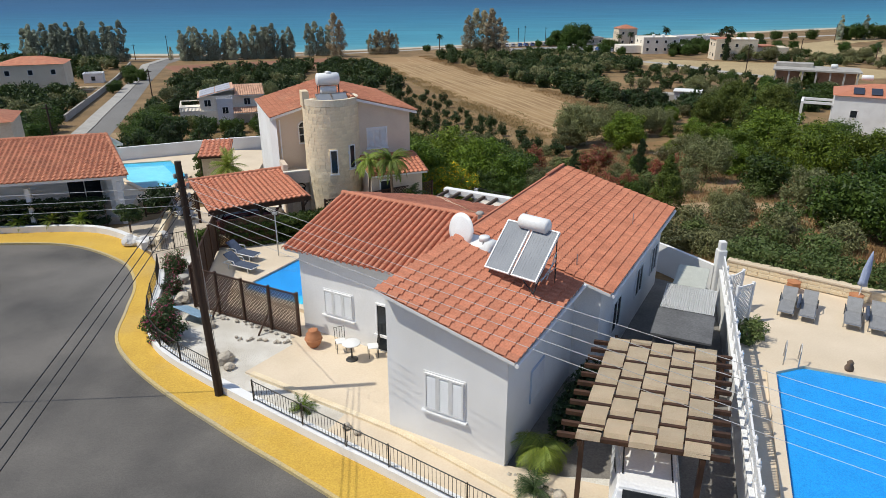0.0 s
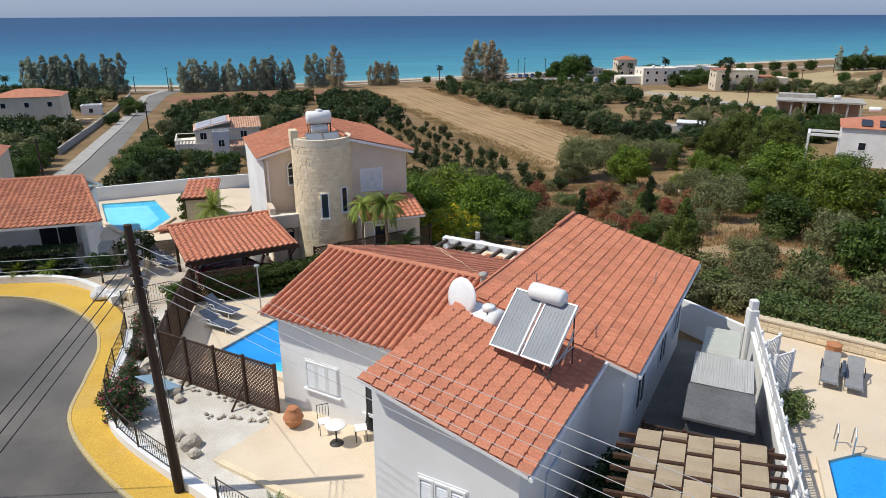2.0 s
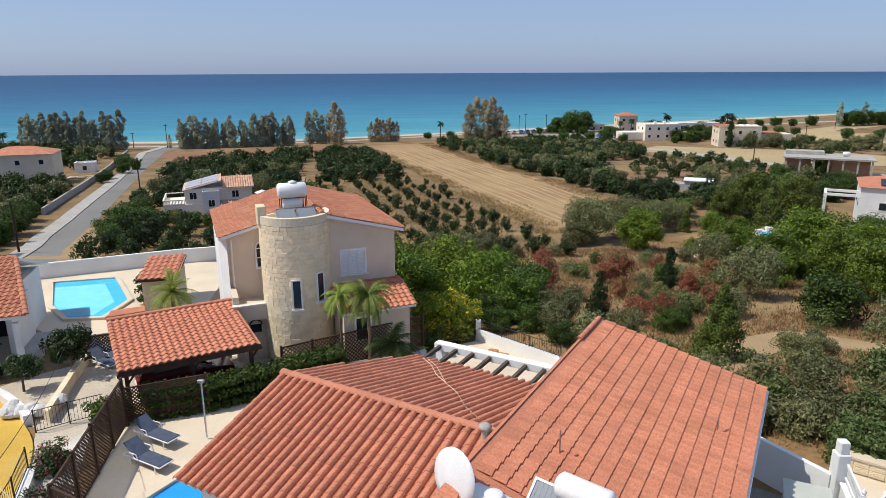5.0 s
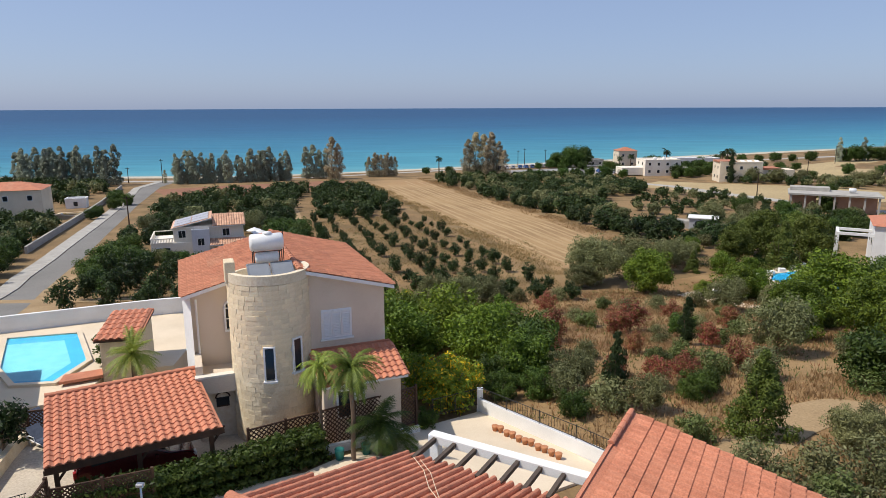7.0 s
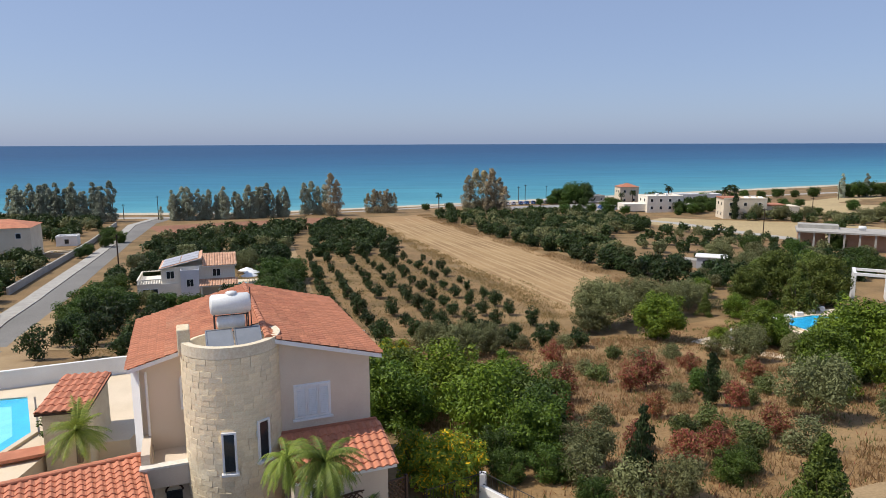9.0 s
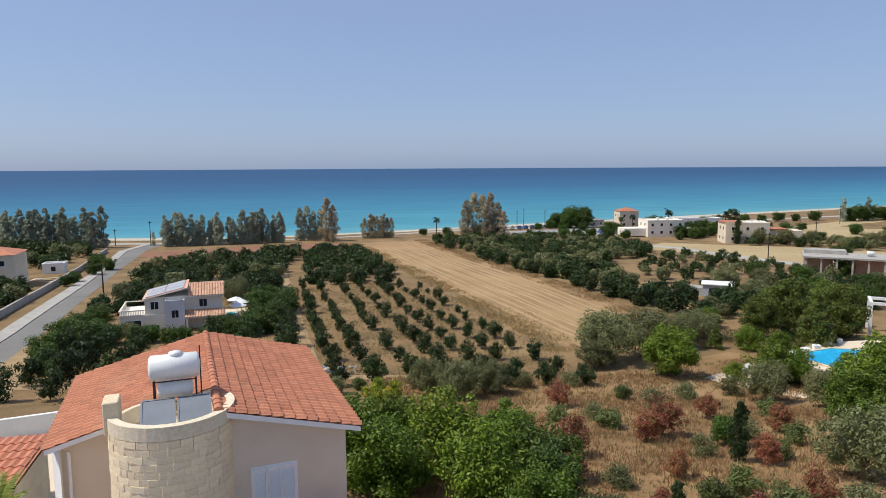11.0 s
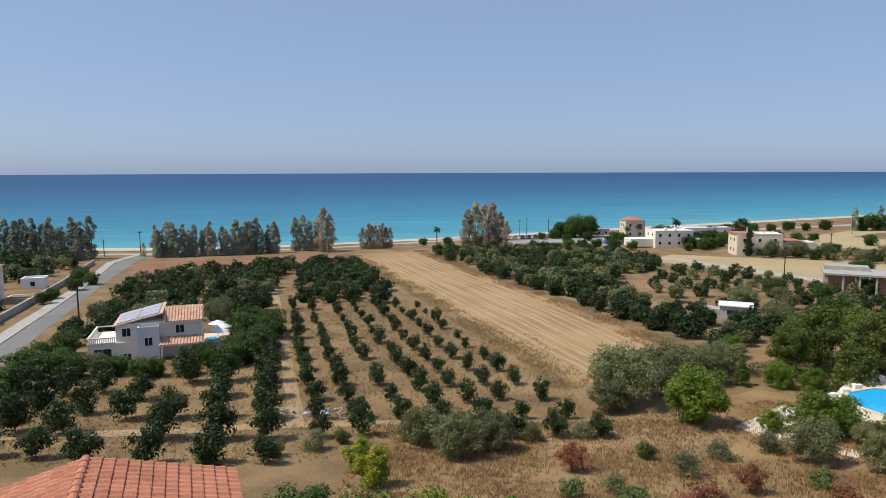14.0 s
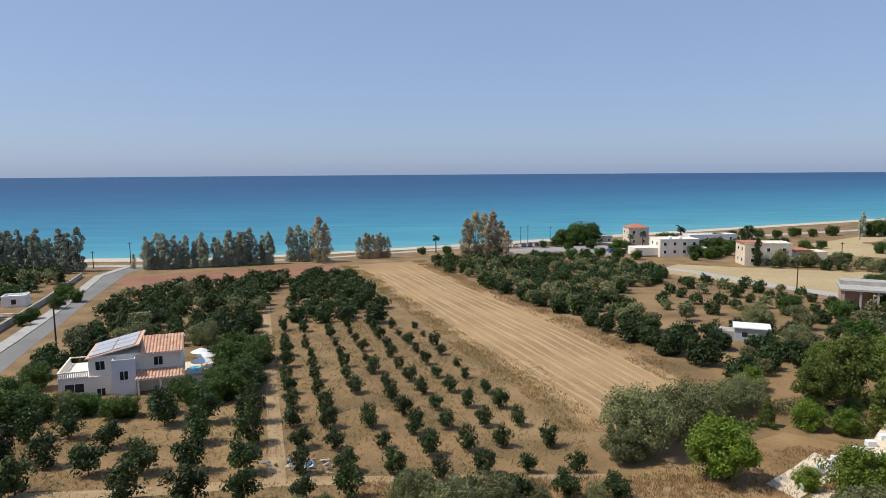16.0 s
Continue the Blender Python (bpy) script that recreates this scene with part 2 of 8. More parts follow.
L_CITRUS = leaf("citrus_leaves", (0.015, 0.032, 0.008), (0.052, 0.088, 0.021))
L_BRIGHT = leaf("bright_green_leaves", (0.05, 0.095, 0.009), (0.17, 0.25, 0.022))
L_OLIVE = leaf("olive_leaves", (0.11, 0.122, 0.044), (0.235, 0.245, 0.108))
L_YELLOW = leaf("yellow_flowering_leaves", (0.11, 0.19, 0.018), (0.26, 0.36, 0.035), (0.85, 0.58, 0.02), glow=0.4, share=0.14)
L_RED = leaf("reddish_leaves", (0.22, 0.055, 0.04), (0.38, 0.14, 0.075), (0.22, 0.19, 0.05))
L_EUCA = leaf("eucalyptus_leaves", (0.24, 0.27, 0.19), (0.45, 0.48, 0.36))
L_TAN = leaf("dry_eucalyptus_leaves", (0.33, 0.275, 0.16), (0.52, 0.44, 0.27))
L_CYPRESS = leaf("cypress_leaves", (0.022, 0.042, 0.015), (0.05, 0.085, 0.026))
L_PINE = leaf("pine_needles", (0.06, 0.095, 0.014), (0.165, 0.21, 0.036))
L_HEDGE = leaf("hedge_leaves", (0.024, 0.054, 0.008), (0.085, 0.145, 0.02))
L_PALM = leaf("palm_fronds", (0.10, 0.16, 0.022), (0.27, 0.33, 0.055))
L_PINK = leaf("oleander_leaves", (0.03, 0.07, 0.02), (0.07, 0.13, 0.035), (0.55, 0.10, 0.17), share=0.13)
L_DRY = leaf("dry_grass", (0.30, 0.20, 0.088), (0.45, 0.315, 0.15), glow=0.35)
L_WEED = leaf("green_weeds", (0.07, 0.11, 0.025), (0.15, 0.19, 0.06))


# ---- building helpers ----
def obj(name, bm, material, parent=None, label=""):
    me = bpy.data.meshes.new(name)
    bm.to_mesh(me)
    bm.free()
    for m in material if isinstance(material, (list, tuple)) else [material]:
        me.materials.append(m)
    ob = new(name, me)
    if parent:
        ob.parent = parent
    if label:
        ob["label"] = label
    return ob


def part(name, bm, material, parent, label=""):
    return obj(name, bm, material, parent, label)


def raw(name, verts, faces, material, parent=None, smooth=False):
    me = bpy.data.meshes.new(name)
    me.from_pydata([tuple(v) for v in verts], [], [tuple(f) for f in faces])
    me.materials.append(material)
    if smooth:
        me.shade_smooth()
    ob = new(name, me)
    if parent:
        ob.parent = parent
    return ob


def thing(name, m, label, category, group="", kind=""):
    e = new(name)
    e.empty_display_size = 0.3
    e.matrix_world = m
    return tagged(e, label, category, group, kind)


def box(bm, x0, x1, y0, y1, z0, z1, m=None, bevel=0.0):
    """A box; returns its vertices."""
    r = bmesh.ops.create_cube(bm, size=1)
    mat = Matrix.Translation(((x0 + x1) / 2, (y0 + y1) / 2, (z0 + z1) / 2)) @ Matrix.Diagonal((abs(x1 - x0), abs(y1 - y0), abs(z1 - z0), 1))
    bmesh.ops.transform(bm, matrix=(m @ mat) if m else mat, verts=r["verts"])
    if bevel:
        es = {e for v in r["verts"] for e in v.link_edges}
        bmesh.ops.bevel(bm, geom=list(es), offset=bevel, segments=1, affect="EDGES")
    return r["verts"]


def boxes(*rows, bevel=0.0, m=None):
    bm = bmesh.new()
    for r in rows:
        box(bm, *r, m=m, bevel=bevel)
    return bm


def rod(bm, a, b, r0, r1=None, seg=8):
    a, b = Vector(a), Vector(b)
    d = b - a
    m = Matrix.Translation((a + b) / 2) @ d.to_track_quat("Z", "Y").to_matrix().to_4x4()
    bmesh.ops.create_cone(bm, cap_ends=True, segments=seg, radius1=r0, radius2=r0 if r1 is None else r1, depth=d.length, matrix=m)


def rods(*rows, seg=8):
    bm = bmesh.new()
    for r in rows:
        rod(bm, *r, seg=seg)
    return bm


def lathe(profile, seg=20):
    """A turned shape from (radius, height) pairs."""
    bm = bmesh.new()
    rings = [[bm.verts.new((r * math.cos(k * math.tau / seg), r * math.sin(k * math.tau / seg), z)) for k in range(seg)] for r, z in profile]
    for a, b in zip(rings, rings[1:]):
        for k in range(seg):
            bm.faces.new((a[k], a[(k + 1) % seg], b[(k + 1) % seg], b[k]))
    bm.faces.new(rings[0][::-1])
    bm.faces.new(rings[-1])
    for f in bm.faces:
        f.smooth = True
    return bm


def prism(pts, z0, z1):
    """A slab with the outline pts (counter-clockwise)."""
    bm = bmesh.new()
    lo = [bm.verts.new((x, y, z0)) for x, y in pts]
    hi = [bm.verts.new((x, y, z1)) for x, y in pts]
    n = len(pts)
    bm.faces.new(lo[::-1])
    bm.faces.new(hi)
    for k in range(n):
        bm.faces.new((lo[k], lo[(k + 1) % n], hi[(k + 1) % n], hi[k]))
    bmesh.ops.recalc_face_normals(bm, faces=bm.faces)
    return bm


def spline(pts, per=6):
    """Points along a smooth line through pts."""
    p = [np.array(q, float) for q in pts]
    p = [2 * p[0] - p[1]] + p + [2 * p[-1] - p[-2]]
    out = []
    for i in range(1, len(p) - 2):
        for k in range(per):
            t = k / per
            out.append(tuple(0.5 * (2 * p[i] + (p[i + 1] - p[i - 1]) * t + (2 * p[i - 1] - 5 * p[i] + 4 * p[i + 1] - p[i + 2]) * t * t + (3 * p[i] - p[i - 1] - 3 * p[i + 1] + p[i + 2]) * t ** 3)))
    out.append(tuple(p[-2]))
    return out


def frame_of(x, y, z, deg):
    """A pose whose x axis is turned by deg from east, counter-clockwise."""
    return pose(x, y, z, 0, 0, deg)


def inside(x, y, poly):
    c = False
    for (x0, y0), (x1, y1) in zip(poly, poly[1:] + poly[:1]):
        if (y0 > y) != (y1 > y) and x < (x1 - x0) * (y - y0) / (y1 - y0) + x0:
            c = not c
    return c


# ---- the ground: it falls from the street to the coast ----
GY = [0, 24, 34, 42, 48, 55, 62, 75, 88, 102, 125, 150, 172, 215, 258, 285]
GZ = [0, 0, 0, -0.4, -1.2, -2.2, -3.3, -6, -8.4, -10.1, -11.2, -11.7, -12.3, -13.2, -14, -14.6]
SEA_Z = -16.0


def shore(x):
    return max(296.0, 352 + 0.52 * x)


def ground(x, y):
    if y <= 285:
        return float(np.interp(y, GY, GZ))
    return -14.6 - 1.5 * min(1.15, (y - 285) / (shore(x) - 285))


def ground_sheet():
    xs = [-3000, -1200, -600] + list(range(-400, 601, 20)) + [900, 1500, 3000]
    ys = [-1500, -500, -200, -100, -50] + sorted(set(GY + list(range(-25, 285, 10))))
    verts, faces = [], []
    rows = len(ys) + 6
    for x in xs:
        for y in ys:
            verts.append((x, y, ground(x, y)))
        for k in range(1, 7):
            y = 285 + (shore(x) - 285) * k / 5
            verts.append((x, y, ground(x, y) - (2 if k == 6 else 0)))
    for i in range(len(xs) - 1):
        for j in range(rows - 1):
            a = i * rows + j
            faces.append((a, a + rows, a + rows + 1, a + 1))
    return verts, faces


SOIL = surf("dry_soil_and_grass", (0.255, 0.158, 0.072), (0.15, 0.098, 0.042), 0.16, 0.95, 0.8, 24, (0.36, 0.25, 0.12), stain=0.55, dist=0.1)
REDSOIL = surf("ploughed_red_soil", (0.27, 0.13, 0.075), (0.22, 0.10, 0.06), 0.1, 0.95, 0.5, 20)
SCRUBSOIL = surf("scrub_soil", (0.31, 0.195, 0.088), (0.20, 0.115, 0.046), 0.15, 0.95, 0.8, 30, (0.36, 0.26, 0.14), dist=0.1)
BEACH = surf("beach_sand", (0.52, 0.46, 0.36), (0.46, 0.40, 0.30), 0.1, 0.95, 0.3)
STUBBLE = surf("mown_stubble", (0.37, 0.24, 0.115), (0.28, 0.175, 0.082), 0.07, 0.95, 0.5, 40, (0.36, 0.20, 0.09), stain=0.6)
STRAW = surf("straw_swath", (0.43, 0.30, 0.155), (0.37, 0.25, 0.125), 0.15, 0.95, 0.5, 30)
COASTFIELD = surf("golden_field", (0.42, 0.32, 0.17), (0.36, 0.27, 0.14), 0.05, 0.95, 0.3, 30)
tagged(raw("ground", *ground_sheet(), SOIL), "dry brown soil sloping down towards the coast", "ground", kind="structure")


def draped(name, poly, lift, material, label, category, kind="structure", step=4.0, thick=0.0):
    """A sheet of the given outline that follows the ground; with a thickness it becomes a slab with edges."""
    bm = bmesh.new()
    vs = [bm.verts.new((x, y, 0)) for x, y in poly]
    bm.faces.new(vs)
    y0, y1 = min(p[1] for p in poly), max(p[1] for p in poly)
    x0, x1 = min(p[0] for p in poly), max(p[0] for p in poly)
    cuts = [y for y in GY if y0 < y < y1] + [285 + 15 * k for k in range(1, 20) if y0 < 285 + 15 * k < y1]
    for y in cuts:
        bmesh.ops.bisect_plane(bm, geom=bm.verts[:] + bm.edges[:] + bm.faces[:], plane_co=(0, y, 0), plane_no=(0, 1, 0))
    bmesh.ops.recalc_face_normals(bm, faces=bm.faces)
    if bm.faces[:] and bm.faces[0].normal.z < 0:
        bmesh.ops.reverse_faces(bm, faces=bm.faces)
    if thick:
        r = bmesh.ops.extrude_face_region(bm, geom=bm.faces[:])
        low = [v for v in r["geom"] if isinstance(v, bmesh.types.BMVert)]
        for v in low:
            v.co.z -= thick
        bmesh.ops.recalc_face_normals(bm, faces=bm.faces)
    for v in bm.verts:
        v.co.z += ground(v.co.x, v.co.y) + lift
    return tagged(obj(name, bm, material), label, category, kind=kind)


def ribbon(left, right):
    return list(left) + list(right)[::-1]


def sea_sheet():
    verts, faces = [], []
    radii = [180, 260, 340, 450, 600, 800, 1100, 1500, 2000, 2600, 3200, 3800, 4400, 4900]
    n = 64
    for r in radii:
        rise = 16.5 * max(0, (r - 1500) / 3400) ** 2
        for k in range(n + 1):
            a = math.radians(5 + 170 * k / n)
            verts.append((r * math.cos(a), r * math.sin(a), SEA_Z + rise))
    for i in range(len(radii) - 1):
        for k in range(n):
            a = i * (n + 1) + k
            faces.append((a, a + n + 1, a + n + 2, a + 1))
    return verts, faces


tagged(raw("sea_water", *sea_sheet(), SEA, smooth=True), "calm blue sea, turquoise along the shore", "sea", kind="structure")

DRIVE = surf("dark_driveway", (0.22, 0.205, 0.185), (0.17, 0.16, 0.145), 0.8, 0.9, 0.25, 20, (0.12, 0.11, 0.10))
TILLED = surf("tilled_soil", (0.34, 0.225, 0.125), (0.28, 0.18, 0.095), 0.2, 0.95, 0.6, 30)
KERBSTONE = surf("faded_kerb", (0.56, 0.42, 0.17), (0.46, 0.38, 0.22), 0.8, 0.9, 0.3, 20, (0.35, 0.32, 0.27))

# ---- street, pavements, fields ----
KERB = spline([(-40, 34.5), (-31, 36.8), (-26, 37.5), (-21.9, 37.3), (-17.9, 34.8), (-15.9, 32.0), (-15.0, 29.2), (-14.1, 26.5), (-11.7, 23.9), (-7.8, 20.9), (-4.4, 18.5), (2, 13.8), (10, 7.5), (20, -1)])
YARD = spline([(-40, 36.6), (-31, 38.8), (-27, 39.3), (-21.6, 39.5), (-17.0, 36.0), (-14.9, 32.4), (-13.9, 29.2), (-13.0, 27), (-11.6, 25.25), (-8.5, 22.95), (-4.7, 20.4), (-1.7, 18.45), (4, 14.5), (12, 8.4), (22, 0)])
draped("road", ribbon(KERB, [(-60, 30), (-60, -40), (20, -40)]), 0.012, ASPHALT, "worn grey asphalt cul-de-sac", "road")
draped("pavement", ribbon(YARD, KERB), 0.12, YELLOW, "yellow painted pavement along the cul-de-sac", "pavement", thick=0.2)


def offset(line, d):
    out = []
    for i, p in enumerate(line):
        a, b = np.array(line[max(0, i - 1)]), np.array(line[min(len(line) - 1, i + 1)])
        t = (b - a) / np.linalg.norm(b - a)
        out.append((p[0] - t[1] * d, p[1] + t[0] * d))
    return out


draped("kerb", ribbon(offset(KERB, 0.1), offset(KERB, -0.02)), 0.135, KERBSTONE, "faded yellow and grey kerb stones", "kerb", thick=0.2)
isle = [(-25.2 + 3.2 * math.cos(k * math.tau / 24), 30.2 + 3.2 * math.sin(k * math.tau / 24)) for k in range(24)]
draped("traffic_island", isle, 0.16, CONCRETE, "round traffic island with a concrete kerb", "island", thick=0.2)
draped("island_soil", [(-25.2 + (x + 25.2) * 0.92, 30.2 + (y - 30.2) * 0.92) for x, y in isle], 0.175, SOIL, "dry earth on the traffic island", "soil")

# white boundary wall along the pavement, in three runs with a gap for the driveway
WL = [p for p in YARD if p[0] <= -17.6]
WR = [p for p in YARD if p[0] >= -15.2 and p[0] < 3.2]
for run, h in ((WL, 0.48), (WR, 0.42)):
    draped("boundary_wall", ribbon(offset(run, 0.34), run), h, PLASTER, "low white rendered wall along the pavement", "wall", thick=h + 0.05)

draped("front_yard", WR + [(4.5, 19), (1, 19.2), (-2, 21.4), (-6.5, 27.3), (-12.2, 30.2), (-15, 37)], 0.05, GRAVEL, "white gravel front garden", "gravel")
draped("pool_terrace", [(-12.1, 29.8), (-6.9, 27.2), (1.5, 33), (0, 40), (-5, 41.5), (-13.6, 37.0)], 0.1, PAVING, "pale stone paving round the front pool", "terrace")
draped("front_terrace", [(-8.2, 24.4), (-6.0, 23.2), (-2.2, 21.0), (1.3, 18.3), (3.6, 17.0), (4.2, 18.6), (1.1, 19.5), (-1.0, 21.5), (-1.5, 26), (-5, 29), (-7.2, 27.4), (-6.9, 26.4)], 0.12, PAVING, "pale paved terrace in front of the villa", "terrace", thick=0.15)
draped("front_walk", [(-4.6, 20.9), (-1.7, 18.85), (3.4, 15.35), (4.0, 16.9), (1.3, 18.28), (-2.2, 20.98), (-4.0, 22.1)], 0.08, PAVING, "pale paved walk behind the railing", "walk")
edge = [(-7.9, 24.3), (-6.0, 23.2), (-4.1, 22.12), (-2.2, 21.0), (-0.4, 19.65), (1.3, 18.3), (3.5, 17.05)]
draped("terrace_edging", ribbon(offset(edge, 0.1), offset(edge, -0.1)), 0.17, STONE, "row of pale edging stones along the terrace", "edging", thick=0.2)
draped("driveway", [(1.2, 19.4), (3.8, 16.8), (6.5, 12.4), (9.6, 10.2), (12, 31.5), (5.5, 36)], 0.03, DRIVE, "grey concrete driveway beside the villa", "driveway")
FORECOURT = surf("pale_forecourt", (0.56, 0.48, 0.38), (0.47, 0.40, 0.31), 0.5, 0.9, 0.2, 24, (0.36, 0.31, 0.25), stain=0.5)
draped("neighbour_driveway", [(-17.0, 36.4), (-15.2, 33.2), (-14.6, 38.5), (-9, 42), (-9.5, 46), (-17, 47), (-21.5, 40)], 0.04, FORECOURT, "pale paved forecourt with a carport", "driveway")
draped("courtyard", [(-6, 41), (1.5, 38.5), (5.8, 41.2), (1.2, 48.2), (-1.2, 46.2)], 0.12, PAVING, "pale paved back courtyard", "terrace", thick=0.25)
draped("scrub_ground", [(1.5, 48.5), (6.2, 41.5), (12, 34), (24, 27), (60, 27), (62, 92), (36, 112), (16, 100), (-8, 98), (-8, 66), (-3, 57)], 0.02, SCRUBSOIL, "dry scrubland with brown grass", "ground")
draped("sand_track", spline([(10.6, 43), (13.5, 47.4), (17.5, 49.8), (20.5, 50.5), (26, 46), (34, 44)], 4) + spline([(34, 40.5), (26, 43.2), (20.5, 47.2), (17, 46.2), (13, 42.6), (11.4, 41.8)], 4), 0.05, SAND, "pale sandy track through the scrub", "track")

# the stubble field with its straw swaths
FL = [(14.8, 112), (14.1, 121.7), (9.4, 134.1), (4.8, 147), (-0.6, 163), (-10, 192), (-21.5, 226), (-37.5, 268.6)]
FR = [(36, 116), (33, 127), (29.5, 142.3), (23, 168), (11.5, 202), (2, 227.7), (-7, 256), (-14.6, 282)]
draped("stubble_field", ribbon(FL, FR), 0.03, STUBBLE, "mown golden stubble field", "field")


def along(line, f):
    i = min(int(f * (len(line) - 1)), len(line) - 2)
    k = f * (len(line) - 1) - i
    return tuple(np.array(line[i]) * (1 - k) + np.array(line[i + 1]) * k)


swr = random.Random(31)
for k_ in range(11):
    base, a, b = 0.1 + 0.075 * k_ + swr.uniform(-0.02, 0.02), [], []
    f0, f1 = swr.uniform(0.06, 0.2), swr.uniform(0.85, 0.98)
    for k in range(40):
        f = f0 + (f1 - f0) * k / 39
        p, q = np.array(along(FL, f)), np.array(along(FR, f))
        w = 0.007 + 0.03 * abs(noise.noise(Vector((k * 0.35, k_ * 7.1, 0)))) + 0.003 * swr.random()
        mid = base + 0.012 * noise.noise(Vector((k * 0.2, k_ * 3.3, 4)))
        a.append(tuple(p + (q - p) * (mid - w)))
        b.append(tuple(p + (q - p) * (mid + w)))
    draped("straw_swath", ribbon(a, b), 0.06, STRAW, "pale row of cut straw on the stubble", "straw")

draped("ploughed_field", [(-104, 238), (-51, 271), (-38, 268), (-44, 244), (-86, 212)], 0.02, REDSOIL, "strip of bare reddish-brown ploughed soil", "field")
draped("coast_field", [(62, 250), (76, 268), (96, 258), (130, 245), (150, 205), (100, 203), (84, 215)], 0.02, COASTFIELD, "mown golden field near the coast", "field")
draped("coast_field", [(135, 300), (160, 340), (260, 420), (420, 480), (420, 300), (200, 260)], 0.02, COASTFIELD, "mown golden field near the coast", "field")
ROADL = [(-36, 62), (-44, 78.2), (-48, 86), (-55, 100.5), (-60.5, 116), (-70.9, 145.5), (-89.5, 198), (-105.4, 247.5), (-108, 272)]
ROADR_ = [(-44, 66), (-51.5, 83), (-56.2, 95), (-62.2, 109), (-69.9, 130.5), (-79.6, 159.5), (-93, 198), (-110.2, 243), (-113.5, 272)]
draped("road", ribbon(ROADL, ROADR_), 0.03, surf("light_asphalt", (0.21, 0.20, 0.185), (0.17, 0.162, 0.15), 0.1, 0.9, 0.2, 60), "straight grey asphalt road down to the beach", "road")
draped("pavement", ribbon(offset(ROADR_, 0.1), offset(ROADR_, 2.6)), 0.14, CONCRETE, "pale concrete pavement beside the road", "pavement", thick=0.2)
draped("verge", ribbon(offset(ROADL, -4.5)[:5], ROADL[:5]), 0.02, SAND, "sandy verge beside the road", "verge")
draped("road_wall", ribbon(offset(ROADR_, 6.4)[4:8], offset(ROADR_, 6.0)[4:8]), 1.3, CONCRETE, "grey concrete wall beside the road", "wall", thick=1.4)
draped("road_wall", ribbon(offset(ROADR_, 4.4)[0:3], offset(ROADR_, 4.0)[0:3]), 0.9, CONCRETE, "low concrete wall beside the road", "wall", thick=1.0)
draped("coast_road", ribbon([(-260, 262), (-114, 272), (-60, 292), (0, 335), (60, 352), (90, 356), (190, 400), (420, 500)], [(-260, 256), (-114, 266), (-60, 286), (0, 328), (60, 345), (90, 349), (190, 393), (420, 490)]), 0.06, CONCRETE, "pale coast road along the beach", "road")
draped("side_road", ribbon([(62, 268), (77, 250), (88, 222), (100, 198), (120, 170)], [(58, 266), (72, 248), (82.5, 220), (95, 195), (115, 167)]), 0.05, CONCRETE, "narrow grey country road", "road")
draped("car_park", [(14, 318), (40, 332), (66, 338), (74, 320), (66, 300), (58, 300), (50, 316), (20, 306)], 0.05, surf("grey_car_park", (0.30, 0.29, 0.28), (0.24, 0.23, 0.22), 0.1, 0.9, 0.2), "grey car park behind the beach", "car park")
draped("beach", [(x, shore(x) - 14) for x in range(-300, 420, 20)] + [(x, shore(x) + 6) for x in range(400, -320, -20)], 0.09, BEACH, "pale sandy beach", "beach")

# ---- roof tiles ----
TW, TL = 0.30, 0.36


def tile_mesh(name, w, l, h, material, seg=5, lip=0.035, barrel=False):
    prof = [(-w / 2 + w * k / seg, h * (0.5 - 0.5 * math.cos(math.tau * k / seg))) for k in range(seg + 1)]
    if barrel:
        prof = [(-w * 0.5, 0.0), (-w * 0.36, 0.0), (-w * 0.31, h * 0.5), (-w * 0.17, h * 0.9), (0, h), (w * 0.17, h * 0.9), (w * 0.31, h * 0.5), (w * 0.36, 0.0), (w * 0.5, 0.0)]
        seg = len(prof) - 1
    verts = [(x, 0, z + lip) for x, z in prof] + [(x, l * 1.12, z) for x, z in prof] + [(x, 0.0, z - 0.005) for x, z in prof]
    n = seg + 1
    faces = [(k, k + 1, n + k + 1, n + k) for k in range(seg)] + [(2 * n + k, 2 * n + k + 1, k + 1, k) for k in range(seg)]
    me = bpy.data.meshes.new(name)
    me.from_pydata(verts, [], faces)
    me.materials.append(material)
    return me, np.array(verts), faces


def tiled(parent, o, right, up, width, length, material, keep=None, singles=150, w=TW, l=TL, h=0.085, name="roof_tile", lip=0.045, barrel=False):
    """Lays tiles on the plane from the eave's left end o along right, and upwards along up; keep(a, b) tells which stand."""
    right, up = Vector(right).normalized(), Vector(up).normalized()
    nrm = right.cross(up)
    rot = Matrix((right, up, nrm)).transposed().to_4x4()
    me, tv, tf = tile_mesh(name, w, l, h, material, 6 if h > 0.1 else 5, lip, barrel)
    rr = random.Random(7)
    verts, faces, done = [], [], 0
    nv = len(tv)
    r3 = np.array(rot.to_3x3())
    for j in range(int(length / l)):
        for i in range(int(width / w)):
            a, b = (i + 0.5) * w, j * l
            if keep and not keep(a, b + l / 2):
                continue
            p = Vector(o) + right * a + up * b + nrm * (0.02 + rr.uniform(-0.004, 0.006))
            if done < singles:
                t = new(name, me)
                t.parent = parent
                t.matrix_basis = Matrix.Translation(p) @ rot
                done += 1
            else:
                verts.append(tv @ r3.T + np.array(p))
                k = (len(verts) - 1) * nv
                faces += [tuple(q + k for q in f) for f in tf]
    if verts:
        rest = raw("roof_tiles", np.concatenate(verts), faces, material, parent)
        rest["kind"] = "stuff"


